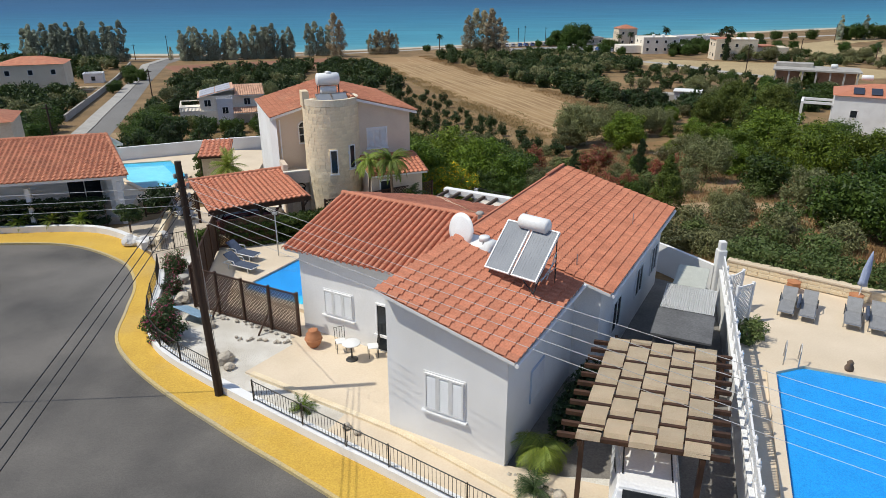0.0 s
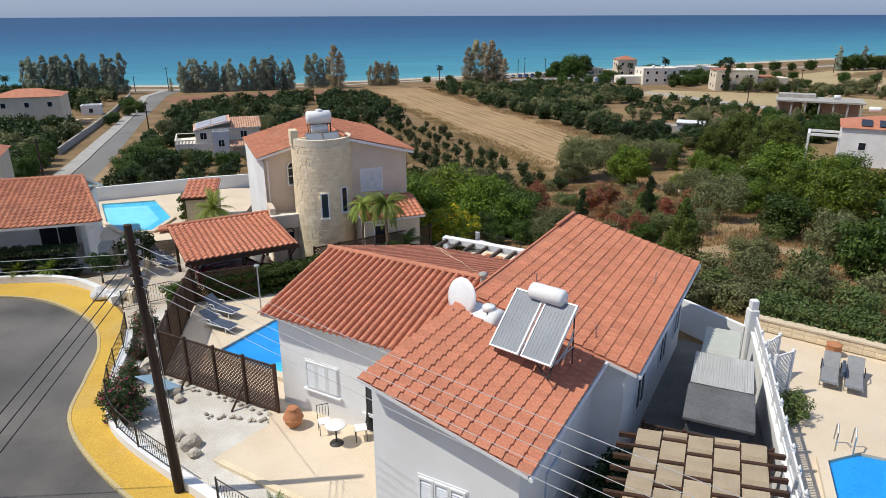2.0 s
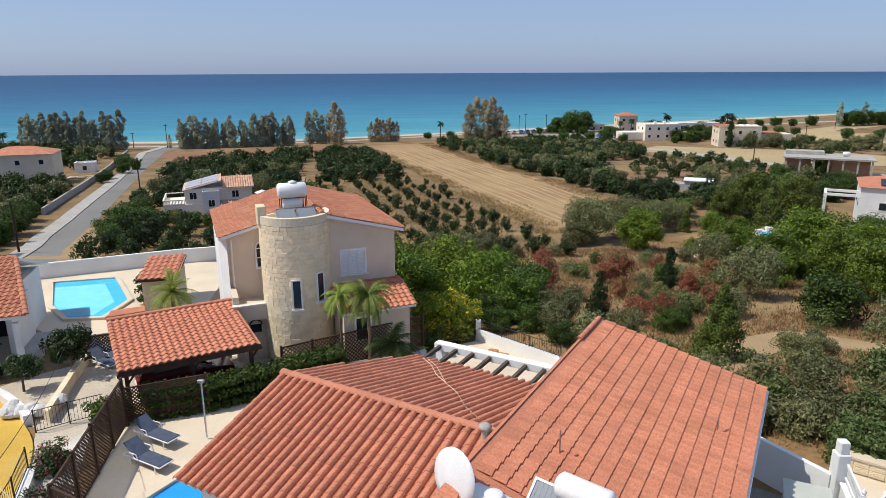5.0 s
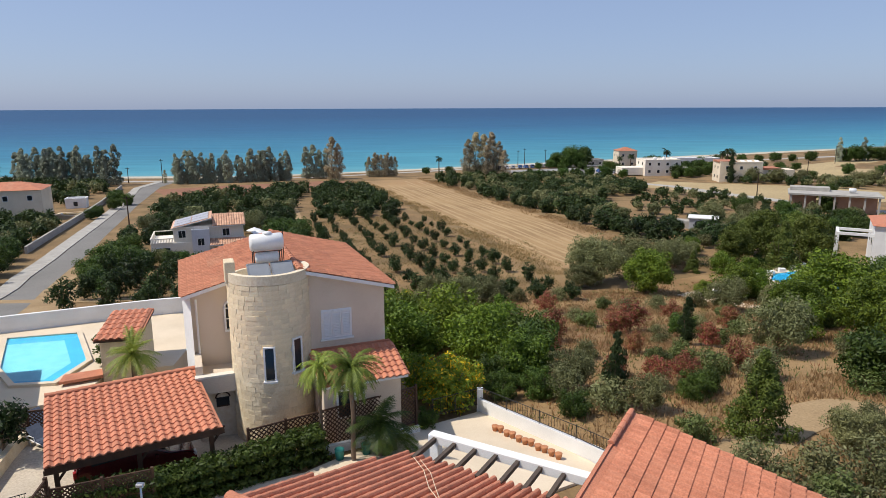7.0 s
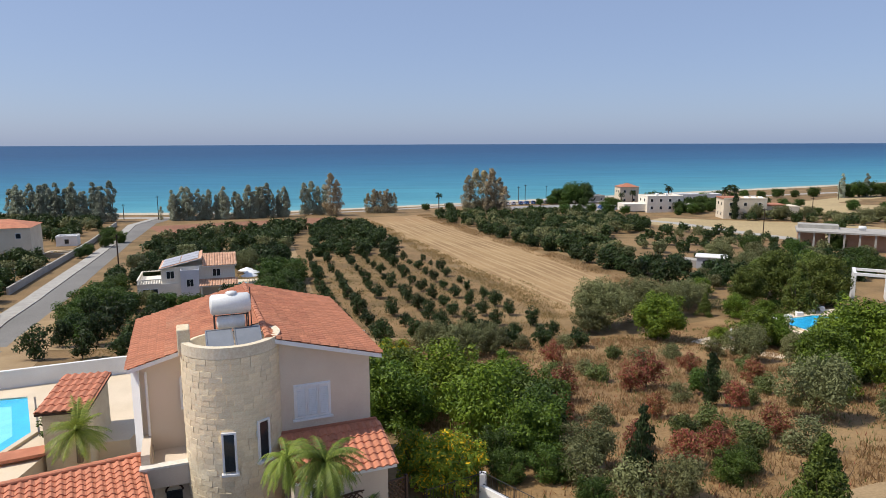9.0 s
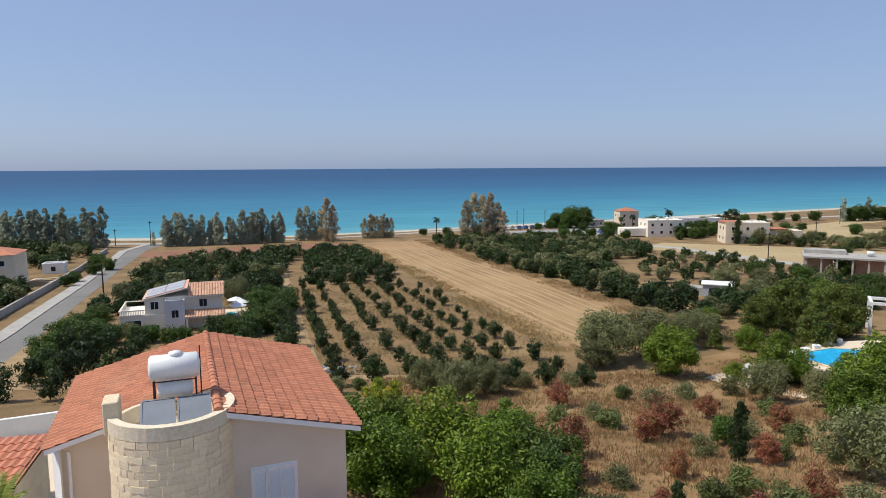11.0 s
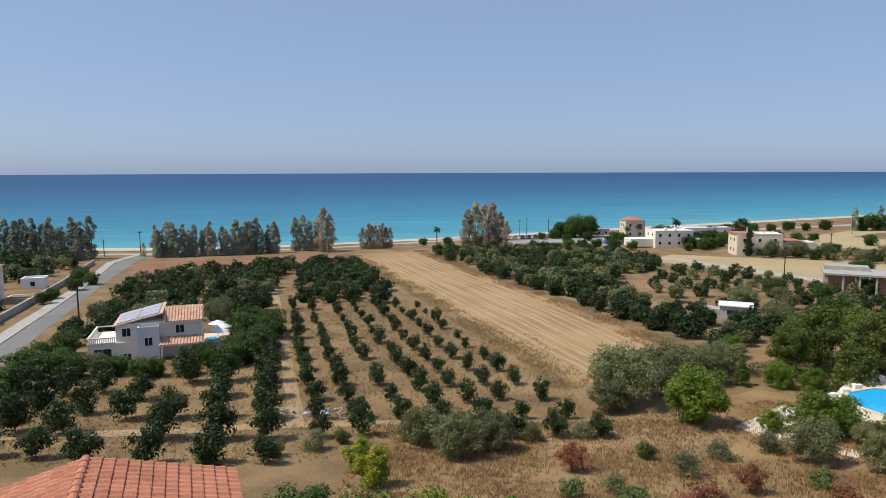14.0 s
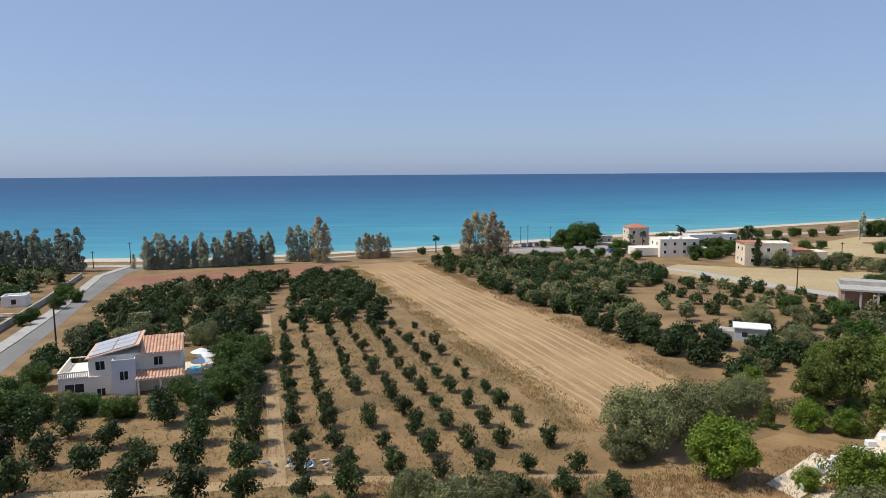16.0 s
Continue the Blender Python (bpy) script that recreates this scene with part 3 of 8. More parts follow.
def ridge(parent, a, b, material, r=0.13, name="ridge_tile"):
    a, b = Vector(a), Vector(b)
    n = max(1, int((b - a).length / 0.4))
    me = None
    q = (b - a).to_track_quat("Y", "Z").to_matrix().to_4x4()
    for k in range(n):
        if me is None:
            bm = bmesh.new()
            ring = [(math.cos(t * math.pi / 5), math.sin(t * math.pi / 5)) for t in range(6)]
            lo = [bm.verts.new((r * 1.1 * c, 0, r * 0.8 * s)) for c, s in ring]
            hi = [bm.verts.new((r * 0.9 * c, 0.44, r * 0.65 * s)) for c, s in ring]
            for t in range(5):
                bm.faces.new((lo[t], lo[t + 1], hi[t + 1], hi[t]))
            bm.faces.new(lo)
            ob = obj(name, bm, material, parent)
            me = ob.data
        else:
            ob = new(name, me)
            ob.parent = parent
        ob.matrix_basis = Matrix.Translation(a + (b - a) * (k / n)) @ q


def shutter(parent, x, y, z, w, h, leaves=3, tint=WHITE):
    """A closed louvred shutter window on a wall that faces -y; x, z: the lower left corner."""
    win = part("window", boxes((x - 0.05, x + w + 0.05, y - 0.02, y + 0.1, z - 0.05, z + h + 0.05)), tint, parent, "white louvred shutters")
    part("sill", boxes((x - 0.12, x + w + 0.12, y - 0.12, y + 0.05, z - 0.13, z - 0.055), bevel=0.01), tint, win)
    lw = w / leaves
    slat_me = None
    for k in range(leaves):
        fr = part("shutter_frame", boxes((x + k * lw + 0.01, x + k * lw + 0.06, y - 0.075, y - 0.022, z, z + h), (x + (k + 1) * lw - 0.06, x + (k + 1) * lw - 0.01, y - 0.075, y - 0.022, z, z + h),
                                         (x + k * lw + 0.06, x + (k + 1) * lw - 0.06, y - 0.075, y - 0.022, z, z + 0.06), (x + k * lw + 0.06, x + (k + 1) * lw - 0.06, y - 0.075, y - 0.022, z + h - 0.06, z + h)), tint, win)
        n = int((h - 0.14) / 0.075)
        for i in range(n):
            if slat_me is None:
                bm = bmesh.new()
                box(bm, 0.0, lw - 0.14, -0.03, 0.03, -0.006, 0.006, m=pose(0, 0, 0, 45))
                s = obj("slat", bm, tint, win)
                slat_me = s.data
            else:
                s = new("slat", slat_me)
                s.parent = win
            s.location = (x + k * lw + 0.07, y - 0.045, z + 0.1 + i * 0.075)
    return win


def gable_walls(parent, name, x0, x1, y0, y1, z0, ztop, material, label=""):
    """Walls whose top follows ztop(x, y), 0.25 thick, joined into one body."""
    bm = bmesh.new()
    lo, hi = [], []
    ring = [(x0, y0), (x1, y0), (x1, y1), (x0, y1)]
    for x, y in ring:
        lo.append(bm.verts.new((x, y, z0)))
        hi.append(bm.verts.new((x, y, ztop(x, y))))
    bm.faces.new(lo[::-1])
    bm.faces.new(hi)
    for k in range(4):
        bm.faces.new((lo[k], lo[(k + 1) % 4], hi[(k + 1) % 4], hi[k]))
    bmesh.ops.recalc_face_normals(bm, faces=bm.faces)
    return part(name, bm, material, parent, label)


def slab(parent, name, corners, thick, material, label="", top=TILE):
    """A sloping slab below four or more corner points."""
    bm = bmesh.new()
    hi = [bm.verts.new(c) for c in corners]
    lo = [bm.verts.new((c[0], c[1], c[2] - thick)) for c in corners]
    n = len(corners)
    bm.faces.new(hi)
    bm.faces.new(lo[::-1])
    for k in range(n):
        bm.faces.new((lo[k], lo[(k + 1) % n], hi[(k + 1) % n], hi[k]))
    bmesh.ops.recalc_face_normals(bm, faces=bm.faces)
    for f in bm.faces:
        f.material_index = int(f.normal.z > 0.5)
    return part(name, bm, [material, top], parent, label)


# ---- the villa: local x runs down the main roof, y along its high edge ----
villa = thing("villa", frame_of(-2.80, 21.04, 0, -28.1), "white bungalow with clay-tiled roofs", "house")
ZR, SL = 5.2, 0.252


def zmain(x, y=0):
    return ZR - SL * x - 0.13


ov = 0.32
gable_walls(villa, "wall", 0.12, 4.22, 0.42, 6.3, 0, zmain, PLASTER)
gable_walls(villa, "wall", 0.12, 5.15, 6.15, 15.9, 0, zmain, PLASTER)
slab(villa, "roof", [(0, 0, ZR), (4.57, 0, ZR - SL * 4.57), (4.57, 5.9, ZR - SL * 4.57), (0, 5.9, ZR)], 0.11, WHITE, "white painted eaves under clay tiles")
slab(villa, "roof", [(0, 5.9, ZR), (5.52, 5.9, ZR - SL * 5.52), (5.52, 16.2, ZR - SL * 5.52), (0, 16.2, ZR)], 0.11, WHITE, "white painted eaves under clay tiles")
roof_main = part("roof_tiling", boxes((0.02, 0.1, 0.05, 16.15, ZR - 0.1, ZR + 0.02)), TILE, villa)
up = Vector((-1, 0, SL)).normalized()
tiled(roof_main, (4.62, 0.0, ZR - SL * 4.62), (0, 1, 0), up, 5.95, 4.72, TILE, singles=300, h=0.115)
tiled(roof_main, (5.57, 5.95, ZR - SL * 5.57), (0, 1, 0), up, 10.3, 5.75, TILE, singles=0, h=0.115)
# wing with its ridge across
ZC, SC = 4.93, 0.287
YR = 7.8


def zwing(x, y):
    return ZC - SC * abs(y - YR) - 0.12


bm = bmesh.new()
prof = [(4.15, 0), (4.15, zwing(0, 4.15)), (YR, ZC - 0.12), (13.5, zwing(0, 13.5)), (13.5, 0)]
a = [bm.verts.new((-6.62, y, z)) for y, z in prof]
b = [bm.verts.new((0.12, y, z)) for y, z in prof]
bm.faces.new(a), bm.faces.new(b[::-1])
for k in range(5):
    bm.faces.new((a[k], b[k], b[(k + 1) % 5], a[(k + 1) % 5]))
bmesh.ops.recalc_face_normals(bm, faces=bm.faces)
part("wall", bm, PLASTER, villa)
for y1, x1 in ((3.78, -7.05), (13.95, -6.3)):
    z1 = ZC - SC * abs(y1 - YR)
    slab(villa, "roof", [(x1, y1, z1), (0.1, y1, z1), (0.1, YR, ZC), (-7.05, YR, ZC)], 0.1, WHITE, "white painted eaves under clay tiles")
wing_tiles = part("roof_tiling", boxes((-7.0, 0.05, YR - 0.05, YR + 0.05, ZC - 0.1, ZC + 0.02)), TILE, villa)
tiled(wing_tiles, (-7.1, 3.7, ZC - SC * 4.1), (1, 0, 0), (0, 1, SC), 7.2, 4.45, TILE, singles=300, w=0.27, h=0.12, lip=0.02, barrel=True)
tiled(wing_tiles, (0.12, 14.05, ZC - SC * 6.25), (-1, 0, 0), (0, -1, SC), 7.2, 6.55, TILE, keep=lambda a, b: a < 6.45 + 0.115 * b, singles=0, w=0.27, h=0.12, lip=0.02, barrel=True)
ridge(wing_tiles, (-7.1, YR, ZC + 0.07), (0.1, YR, ZC + 0.07), TILE, r=0.13)
bend = [(-5.7 + 0.83 * k, 13.6 - 0.9 * k + 0.12 * math.sin(k * 2.1)) for k in range(7)]
for shift in (0.0, 0.22):
    cu = bpy.data.curves.new("roof_cable", "CURVE")
    cu.dimensions, cu.bevel_depth, cu.bevel_resolution = "3D", 0.011, 1
    run = cu.splines.new("POLY")
    run.points.add(len(bend) - 1)
    for p, (bx, by) in zip(run.points, bend):
        p.co = (bx + shift * (1 - (by < 11)), by, ZC - SC * (by - YR) + 0.165, 1)
    cu.materials.append(CANVAS)
    line = new("roof_cable", cu)
    line.parent = villa
    line["label"] = "pale loose cable across the tiles"
ridge(roof_main, (0.06, 14.0, ZR + 0.03), (0.06, 16.2, ZR + 0.03), TILE, r=0.09)
shutter(villa, 1.5, 0.42, 1.3, 1.35, 1.3)
shutter(villa, -5.45, 4.15, 1.15, 1.4, 1.05)
arch = part("door_recess", boxes((-2.85, -2.25, 4.1, 4.2, 0.2, 2.1)), GLASS, villa, "dark arched niche window")
part("arch_frame", boxes((-2.92, -2.85, 4.06, 4.2, 0.9, 2.15), (-2.25, -2.18, 4.06, 4.2, 0.9, 2.15), (-2.92, -2.18, 4.06, 4.2, 2.15, 2.22), (-2.98, -2.12, 4.0, 4.2, 0.82, 0.9)), WHITE, arch)
# side windows of the villa, on the walls that face down the roof slope
for y, w in ((2.2, 1.1),):
    sw = part("window", boxes((4.2, 4.26, y, y + w, 1.25, 2.45)), surf("blue_grey_shutter", (0.42, 0.50, 0.62), (0.38, 0.46, 0.58), 3, 0.5, 0.05), villa, "pale blue louvred shutters")
    for i in range(14):
        part("slat", boxes((4.26, 4.29, y + 0.05, y + w - 0.05, 1.3 + i * 0.08, 1.345 + i * 0.08)), WHITE, sw)
for y in (8.0, 11.5, 14.2):
    sw = part("window", boxes((5.13, 5.19, y, y + 1.0, 1.2, 2.4)), GLASS, villa, "dark window in a white frame")
    part("window_frame", boxes((5.15, 5.21, y - 0.06, y, 1.14, 2.46), (5.15, 5.21, y + 1.0, y + 1.06, 1.14, 2.46), (5.15, 5.21, y, y + 1.0, 2.4, 2.46), (5.15, 5.21, y, y + 1.0, 1.14, 1.2), (5.15, 5.21, y + 0.47, y + 0.53, 1.2, 2.4)), WHITE, sw)
part("gutter", rods(((5.6, 5.95, ZR - SL * 5.52 - 0.1), (5.6, 16.2, ZR - SL * 5.52 - 0.1), 0.06)), WHITE, villa)
part("gutter", rods(((4.64, 0.0, ZR - SL * 4.57 - 0.1), (4.64, 5.9, ZR - SL * 4.57 - 0.1), 0.06)), WHITE, villa)

# ---- the house with the round stone tower ----
TH = frame_of(-3.03, 46.75, 0, 23.0)
tower_house = thing("tower_house", TH, "two-storey cream house with a round stone tower and clay-tiled roof", "house")
RX, RZ = -4.2, 6.85


def zth(x, y=0):
    return (RZ - 0.26 * (x - RX) if x > RX else RZ - 0.27 * (RX - x)) - 0.14


def zth_wall(parent, x0, x1, y0, y1):
    bm = bmesh.new()
    prof = [(x0, -3.5), (x0, zth(x0)), (x1, zth(x1)), (x1, -3.5)]
    a = [bm.verts.new((x, y0, z)) for x, z in prof]
    b = [bm.verts.new((x, y1, z)) for x, z in prof]
    bm.faces.new(a), bm.faces.new(b[::-1])
    for k in range(4):
        bm.faces.new((a[k], b[k], b[(k + 1) % 4], a[(k + 1) % 4]))
    bmesh.ops.recalc_face_normals(bm, faces=bm.faces)
    return part("wall", bm, CREAM, parent)


zth_wall(tower_house, RX, -0.4, 0.3, 9.4)
zth_wall(tower_house, -8.75, RX, 2.75, 9.4)
slab(tower_house, "roof", [(RX, 0, RZ), (0.02, 0, RZ - 0.26 * 4.22), (0.02, 9.8, RZ - 0.26 * 4.22), (RX, 9.8, RZ)], 0.16, WHITE, "white painted eaves under clay tiles")
slab(tower_house, "roof", [(-9.1, 2.35, RZ - 0.27 * 4.9), (RX, 2.35, RZ), (RX, 9.8, RZ), (-9.1, 9.8, RZ - 0.27 * 4.9)], 0.16, WHITE, "white painted eaves under clay tiles")
th_tiles = part("roof_tiling", boxes((RX - 0.06, RX + 0.06, 0.0, 9.8, RZ - 0.1, RZ + 0.03)), TILE_FAR, tower_house)
tiled(th_tiles, (0.06, -0.02, RZ - 0.26 * 4.26), (0, 1, 0), (-1, 0, 0.26), 9.9, 4.45, TILE_FAR, singles=200)
tiled(th_tiles, (-9.15, 9.82, RZ - 0.27 * 4.95), (0, -1, 0), (1, 0, 0.27), 7.5, 5.1, TILE_FAR, singles=100)
ridge(th_tiles, (RX, -0.02, RZ + 0.06), (RX, 9.8, RZ + 0.06), TILE_FAR)
shutter(tower_house, -3.3, 0.3, 3.55, 1.3, 1.25)
# tower
TC, TR = (-5.45, 0.98), 1.74
tower = part("tower", lathe([(TR - 0.05, -3.5), (TR - 0.05, 6.6), (TR - 0.22, 6.6), (TR - 0.22, 6.1), (0.1, 6.1)], 40), STONE, tower_house, "round tower clad in pale limestone")
tower.location = (*TC, 0)
bm = bmesh.new()
rings = []
for k in range(29):
    an = math.radians(165 + k * 212 / 28)
    rings.append([bm.verts.new((r * math.cos(an), r * math.sin(an), zz)) for r, zz in ((TR - 0.22, 6.5), (TR - 0.22, 6.9), (TR + 0.03, 6.9), (TR + 0.03, 6.5))])
for p, q in zip(rings, rings[1:]):
    for i in range(4):
        bm.faces.new((p[i], q[i], q[(i + 1) % 4], p[(i + 1) % 4]))
bm.faces.new(rings[0]), bm.faces.new(rings[-1])
bmesh.ops.recalc_face_normals(bm, faces=bm.faces)
cap = part("parapet", bm, surf("parapet_stone", (0.74, 0.65, 0.49), (0.66, 0.57, 0.42), 1, 0.9, 0.3), tower)
part("parapet_end", boxes((-TR - 0.08, -TR + 0.35, -0.45, 0.35, 6.4, 7.35), bevel=0.03), STONE, tower)
srng = random.Random(3)
stone_me = []
for w in (0.24, 0.33, 0.44):
    bm = bmesh.new()
    box(bm, -w / 2, w / 2, -0.02, 0.04, -0.107, 0.107, bevel=0.012)
    ob = obj("stone", bm, STONE, tower)
    stone_me.append((w, ob.data))
    bpy.data.objects.remove(ob)
count = 0
sv, sf = [], []
z = 6.38
while z > -1.6:
    an = 150.0 + srng.uniform(0, 8)
    while an < 392:
        w, me = srng.choice(stone_me)
        step = math.degrees((w + 0.008) / TR)
        mid = an + step / 2
        an += step
        skip = (2.25 < z < 4.0 and 252 < mid < 266) or (2.5 < z < 4.0 and 292 < mid < 306)
        if skip:
            continue
        t = math.radians(mid)
        m = Matrix.Translation((TR * math.cos(t), TR * math.sin(t), z)) @ pose(0, 0, 0, srng.uniform(-2, 2), 0, mid + 90) @ Matrix.Diagonal((1, srng.uniform(0.2, 0.62), 0.985, 1)) @ pose(0, 0, 0, 0, 0, 180)
        if count < 300 and z > 2.0:
            s = new("stone", me)
            s.parent = tower
            s.matrix_basis = m
            count += 1
        else:
            base = sum(len(q) for q in sv)
            sv.append([m @ v.co for v in me.vertices])
            sf += [tuple(i + base for i in p.vertices) for p in me.polygons]
    z -= 0.214
rest = raw("stonework", [v for q in sv for v in q], sf, STONE, tower)
rest["kind"] = "stuff"
for ang, z0 in ((259, 2.38), (299, 2.6)):
    t = math.radians(ang)
    q = pose(TR * math.cos(t), TR * math.sin(t), 0, 0, 0, ang + 90)
    win = part("window", boxes((-0.19, 0.19, -0.05, 0.1, z0, z0 + 1.4), m=q), GLASS, tower, "tall narrow window with dark glass")
    part("window_frame", boxes((-0.25, -0.18, -0.09, 0.1, z0 - 0.06, z0 + 1.46), (0.18, 0.25, -0.09, 0.1, z0 - 0.06, z0 + 1.46), (-0.18, 0.18, -0.09, 0.1, z0 + 1.4, z0 + 1.46), (-0.3, 0.3, -0.15, 0.1, z0 - 0.14, z0 - 0.06), m=q), WHITE, win)

TRK = [(-15.6, 98), (-17.2, 104), (-21.5, 118), (-27, 136), (-35, 162), (-48, 205), (-56, 236)]
draped("farm_track", ribbon(offset(TRK, 0.9), offset(TRK, -0.7)), 0.03, SAND, "pale dirt track between orchard rows", "track")
draped("farm_track", ribbon([(-58, 92.5), (-30, 96), (-14, 99.5), (14, 100.5)], [(-58, 90), (-30, 93.6), (-14, 97.2), (14, 98)]), 0.035, SAND, "pale dirt track across the orchard end", "track")
# ---- trees and bushes ----
def leaves(rng, centres, spread, n, size, flat=0.0, upness=0.0):
    """n leaf quads scattered round the centres; returns vertices and faces."""
    c = np.array(centres)
    pick = rng.integers(0, len(c), n)
    d = rng.normal(size=(n, 3))
    d /= np.linalg.norm(d, axis=1)[:, None]
    rad = spread[pick] if hasattr(spread, "__len__") else np.full(n, spread)
    p = c[pick] + d * (rad * rng.uniform(0.55, 1.05, n))[:, None] * np.array([1, 1, 0.85])
    nrm = d + rng.normal(size=(n, 3)) * 0.55 + np.array([0, 0, 0.35])
    nrm /= np.linalg.norm(nrm, axis=1)[:, None]
    t = np.cross(nrm, rng.normal(size=(n, 3)))
    if upness:
        t = t * (1 - upness) + np.array([0, 0, 1.0]) * upness
    t /= np.linalg.norm(t, axis=1)[:, None]
    b = np.cross(nrm, t)
    s = size * rng.uniform(0.6, 1.35, n)[:, None]
    v = np.stack([p - t * s, p + b * s * 0.42, p + t * s, p - b * s * 0.42], 1).reshape(-1, 3)
    return v, np.arange(4 * n).reshape(-1, 4)


def limbs(rng, h, r, spread, n=5, base=0.3):
    bm = bmesh.new()
    x = y = 0.0
    top = (rng.normal() * 0.1 * h * base, rng.normal() * 0.1 * h * base, h * base * 1.6)
    rod(bm, (0, 0, -0.3), top, r, r * 0.6, 7)
    for k in range(n):
        a = k * math.tau / n + rng.normal() * 0.3
        rod(bm, top, (top[0] + math.cos(a) * spread * 0.55, top[1] + math.sin(a) * spread * 0.55, h * (0.6 + 0.15 * rng.random())), r * 0.5, r * 0.12, 5)
    return bm


def tree(name, seed, h, rx, material, label, category, clear=0.15, clumps=34, n=1500, size=0.16, shape="round", trunk=0.09, clump=0.30, bark=BARK, upness=0.0):
    """A tapered trunk with limbs under a crown of leaf clumps with gaps and an uneven outline. It stands at the origin."""
    rng = np.random.default_rng(seed)
    e = new(name)
    tagged(e, label, category)
    part("trunk", limbs(rng, h, trunk, rx, base=max(0.08, clear)), bark, e)
    z0 = h * clear
    hz = (h - z0) / 2
    cs, sp = [], []
    for k in range(clumps):
        d = rng.normal(size=3)
        d /= np.linalg.norm(d)
        rr = rng.uniform(0.35, 0.95)
        if shape == "column":
            f = rng.uniform(0.02, 1)
            a, w = rng.uniform(0, math.tau), rx * min(1, 0.5 + 1.6 * f) * (1 - f ** 2.2) ** 0.6 * rng.uniform(0.2, 0.8)
            cs.append((math.cos(a) * w, math.sin(a) * w, z0 + f * (h - z0) * 0.95))
            sp.append(rx * clump * rng.uniform(0.8, 1.2) * (1.1 - 0.6 * f))
        elif shape == "cone":
            f = rng.uniform(0, 1)
            a, w = rng.uniform(0, math.tau), rx * (1 - f) * rng.uniform(0.4, 0.95)
            cs.append((math.cos(a) * w, math.sin(a) * w, z0 + f * (h - z0) * 0.95))
            sp.append(rx * clump * rng.uniform(0.8, 1.2) * (1.15 - 0.8 * f))
        else:
            cs.append((d[0] * rx * rr * 0.8, d[1] * rx * rr * 0.8, z0 + hz + d[2] * hz * rr * 0.8))
            sp.append(min(rx, hz * 1.3) * clump * rng.uniform(0.7, 1.35))
    v, f = leaves(rng, cs, np.array(sp), n, size, upness=upness)
    crown = raw("crown", v, f, material, e)
    return e


def plant(proto, x, y, s=1.0, turn=None, z=None, rng=random, sz=None):
    m = Matrix.LocRotScale((x, y, ground(x, y) if z is None else z), Euler((0, 0, rng.uniform(0, 6.28) if turn is None else turn)), (s, s, s if sz is None else sz))
    return copy_thing(proto, m)


def kinds(many, name, seed, *a, **k):
    return [tree(name, seed + i, *a, **k) for i in range(many)]


def stow(protos):
    for p in protos:
        for o in (*p.children_recursive, p):
            bpy.data.objects.remove(o)


prng = random.Random(11)
# young citrus orchard in rows
young = kinds(4, "citrus_tree", 20, 2.9, 1.25, L_CITRUS, "small dark green citrus tree in an orchard row", "tree", clear=-0.1, clumps=26, n=1400, size=0.125, trunk=0.06, clump=0.34)
for k, x0 in enumerate((-49, -44.5, -39.8, -35.2, -30.6, -25.6, -20.5, -15.4, -11.6, -6.8, -2.6, 1.8, 6, 10.2)):
    y = (85 if x0 < -16 else 92.5) + prng.uniform(0, 2)
    while y < 176:
        x = x0 - 0.295 * (y - 105) + prng.uniform(-0.35, 0.35)
        lim = 172 if x > -22 else 165
        f = max(0, min(1, (y - 121) / 30))
        ok = y < lim and prng.random() > 0.04
        if x0 < -16:
            ok = ok and y < (150 if x0 > -22 else 117 if x0 > -32 else 112)
        for i in range(len(FL) - 1):
            if FL[i][1] <= y < FL[i + 1][1]:
                fx = FL[i][0] + (FL[i + 1][0] - FL[i][0]) * (y - FL[i][1]) / (FL[i + 1][1] - FL[i][1])
                ok = ok and x < fx - 2.5
        if ok:
            s = (1.32 if x0 < -16 else 0.93) * prng.uniform(0.9, 1.3) * (1 - 0.58 * f * prng.random())
            o = plant(prng.choice(young), x, y, s, rng=prng, sz=s * prng.uniform(0.9, 1.15))
            tagged(o, group="young citrus orchard")
        y += (7.4 if x0 < -16 and y < 106 else 6.4) + prng.uniform(-0.5, 0.5)
stow(young)

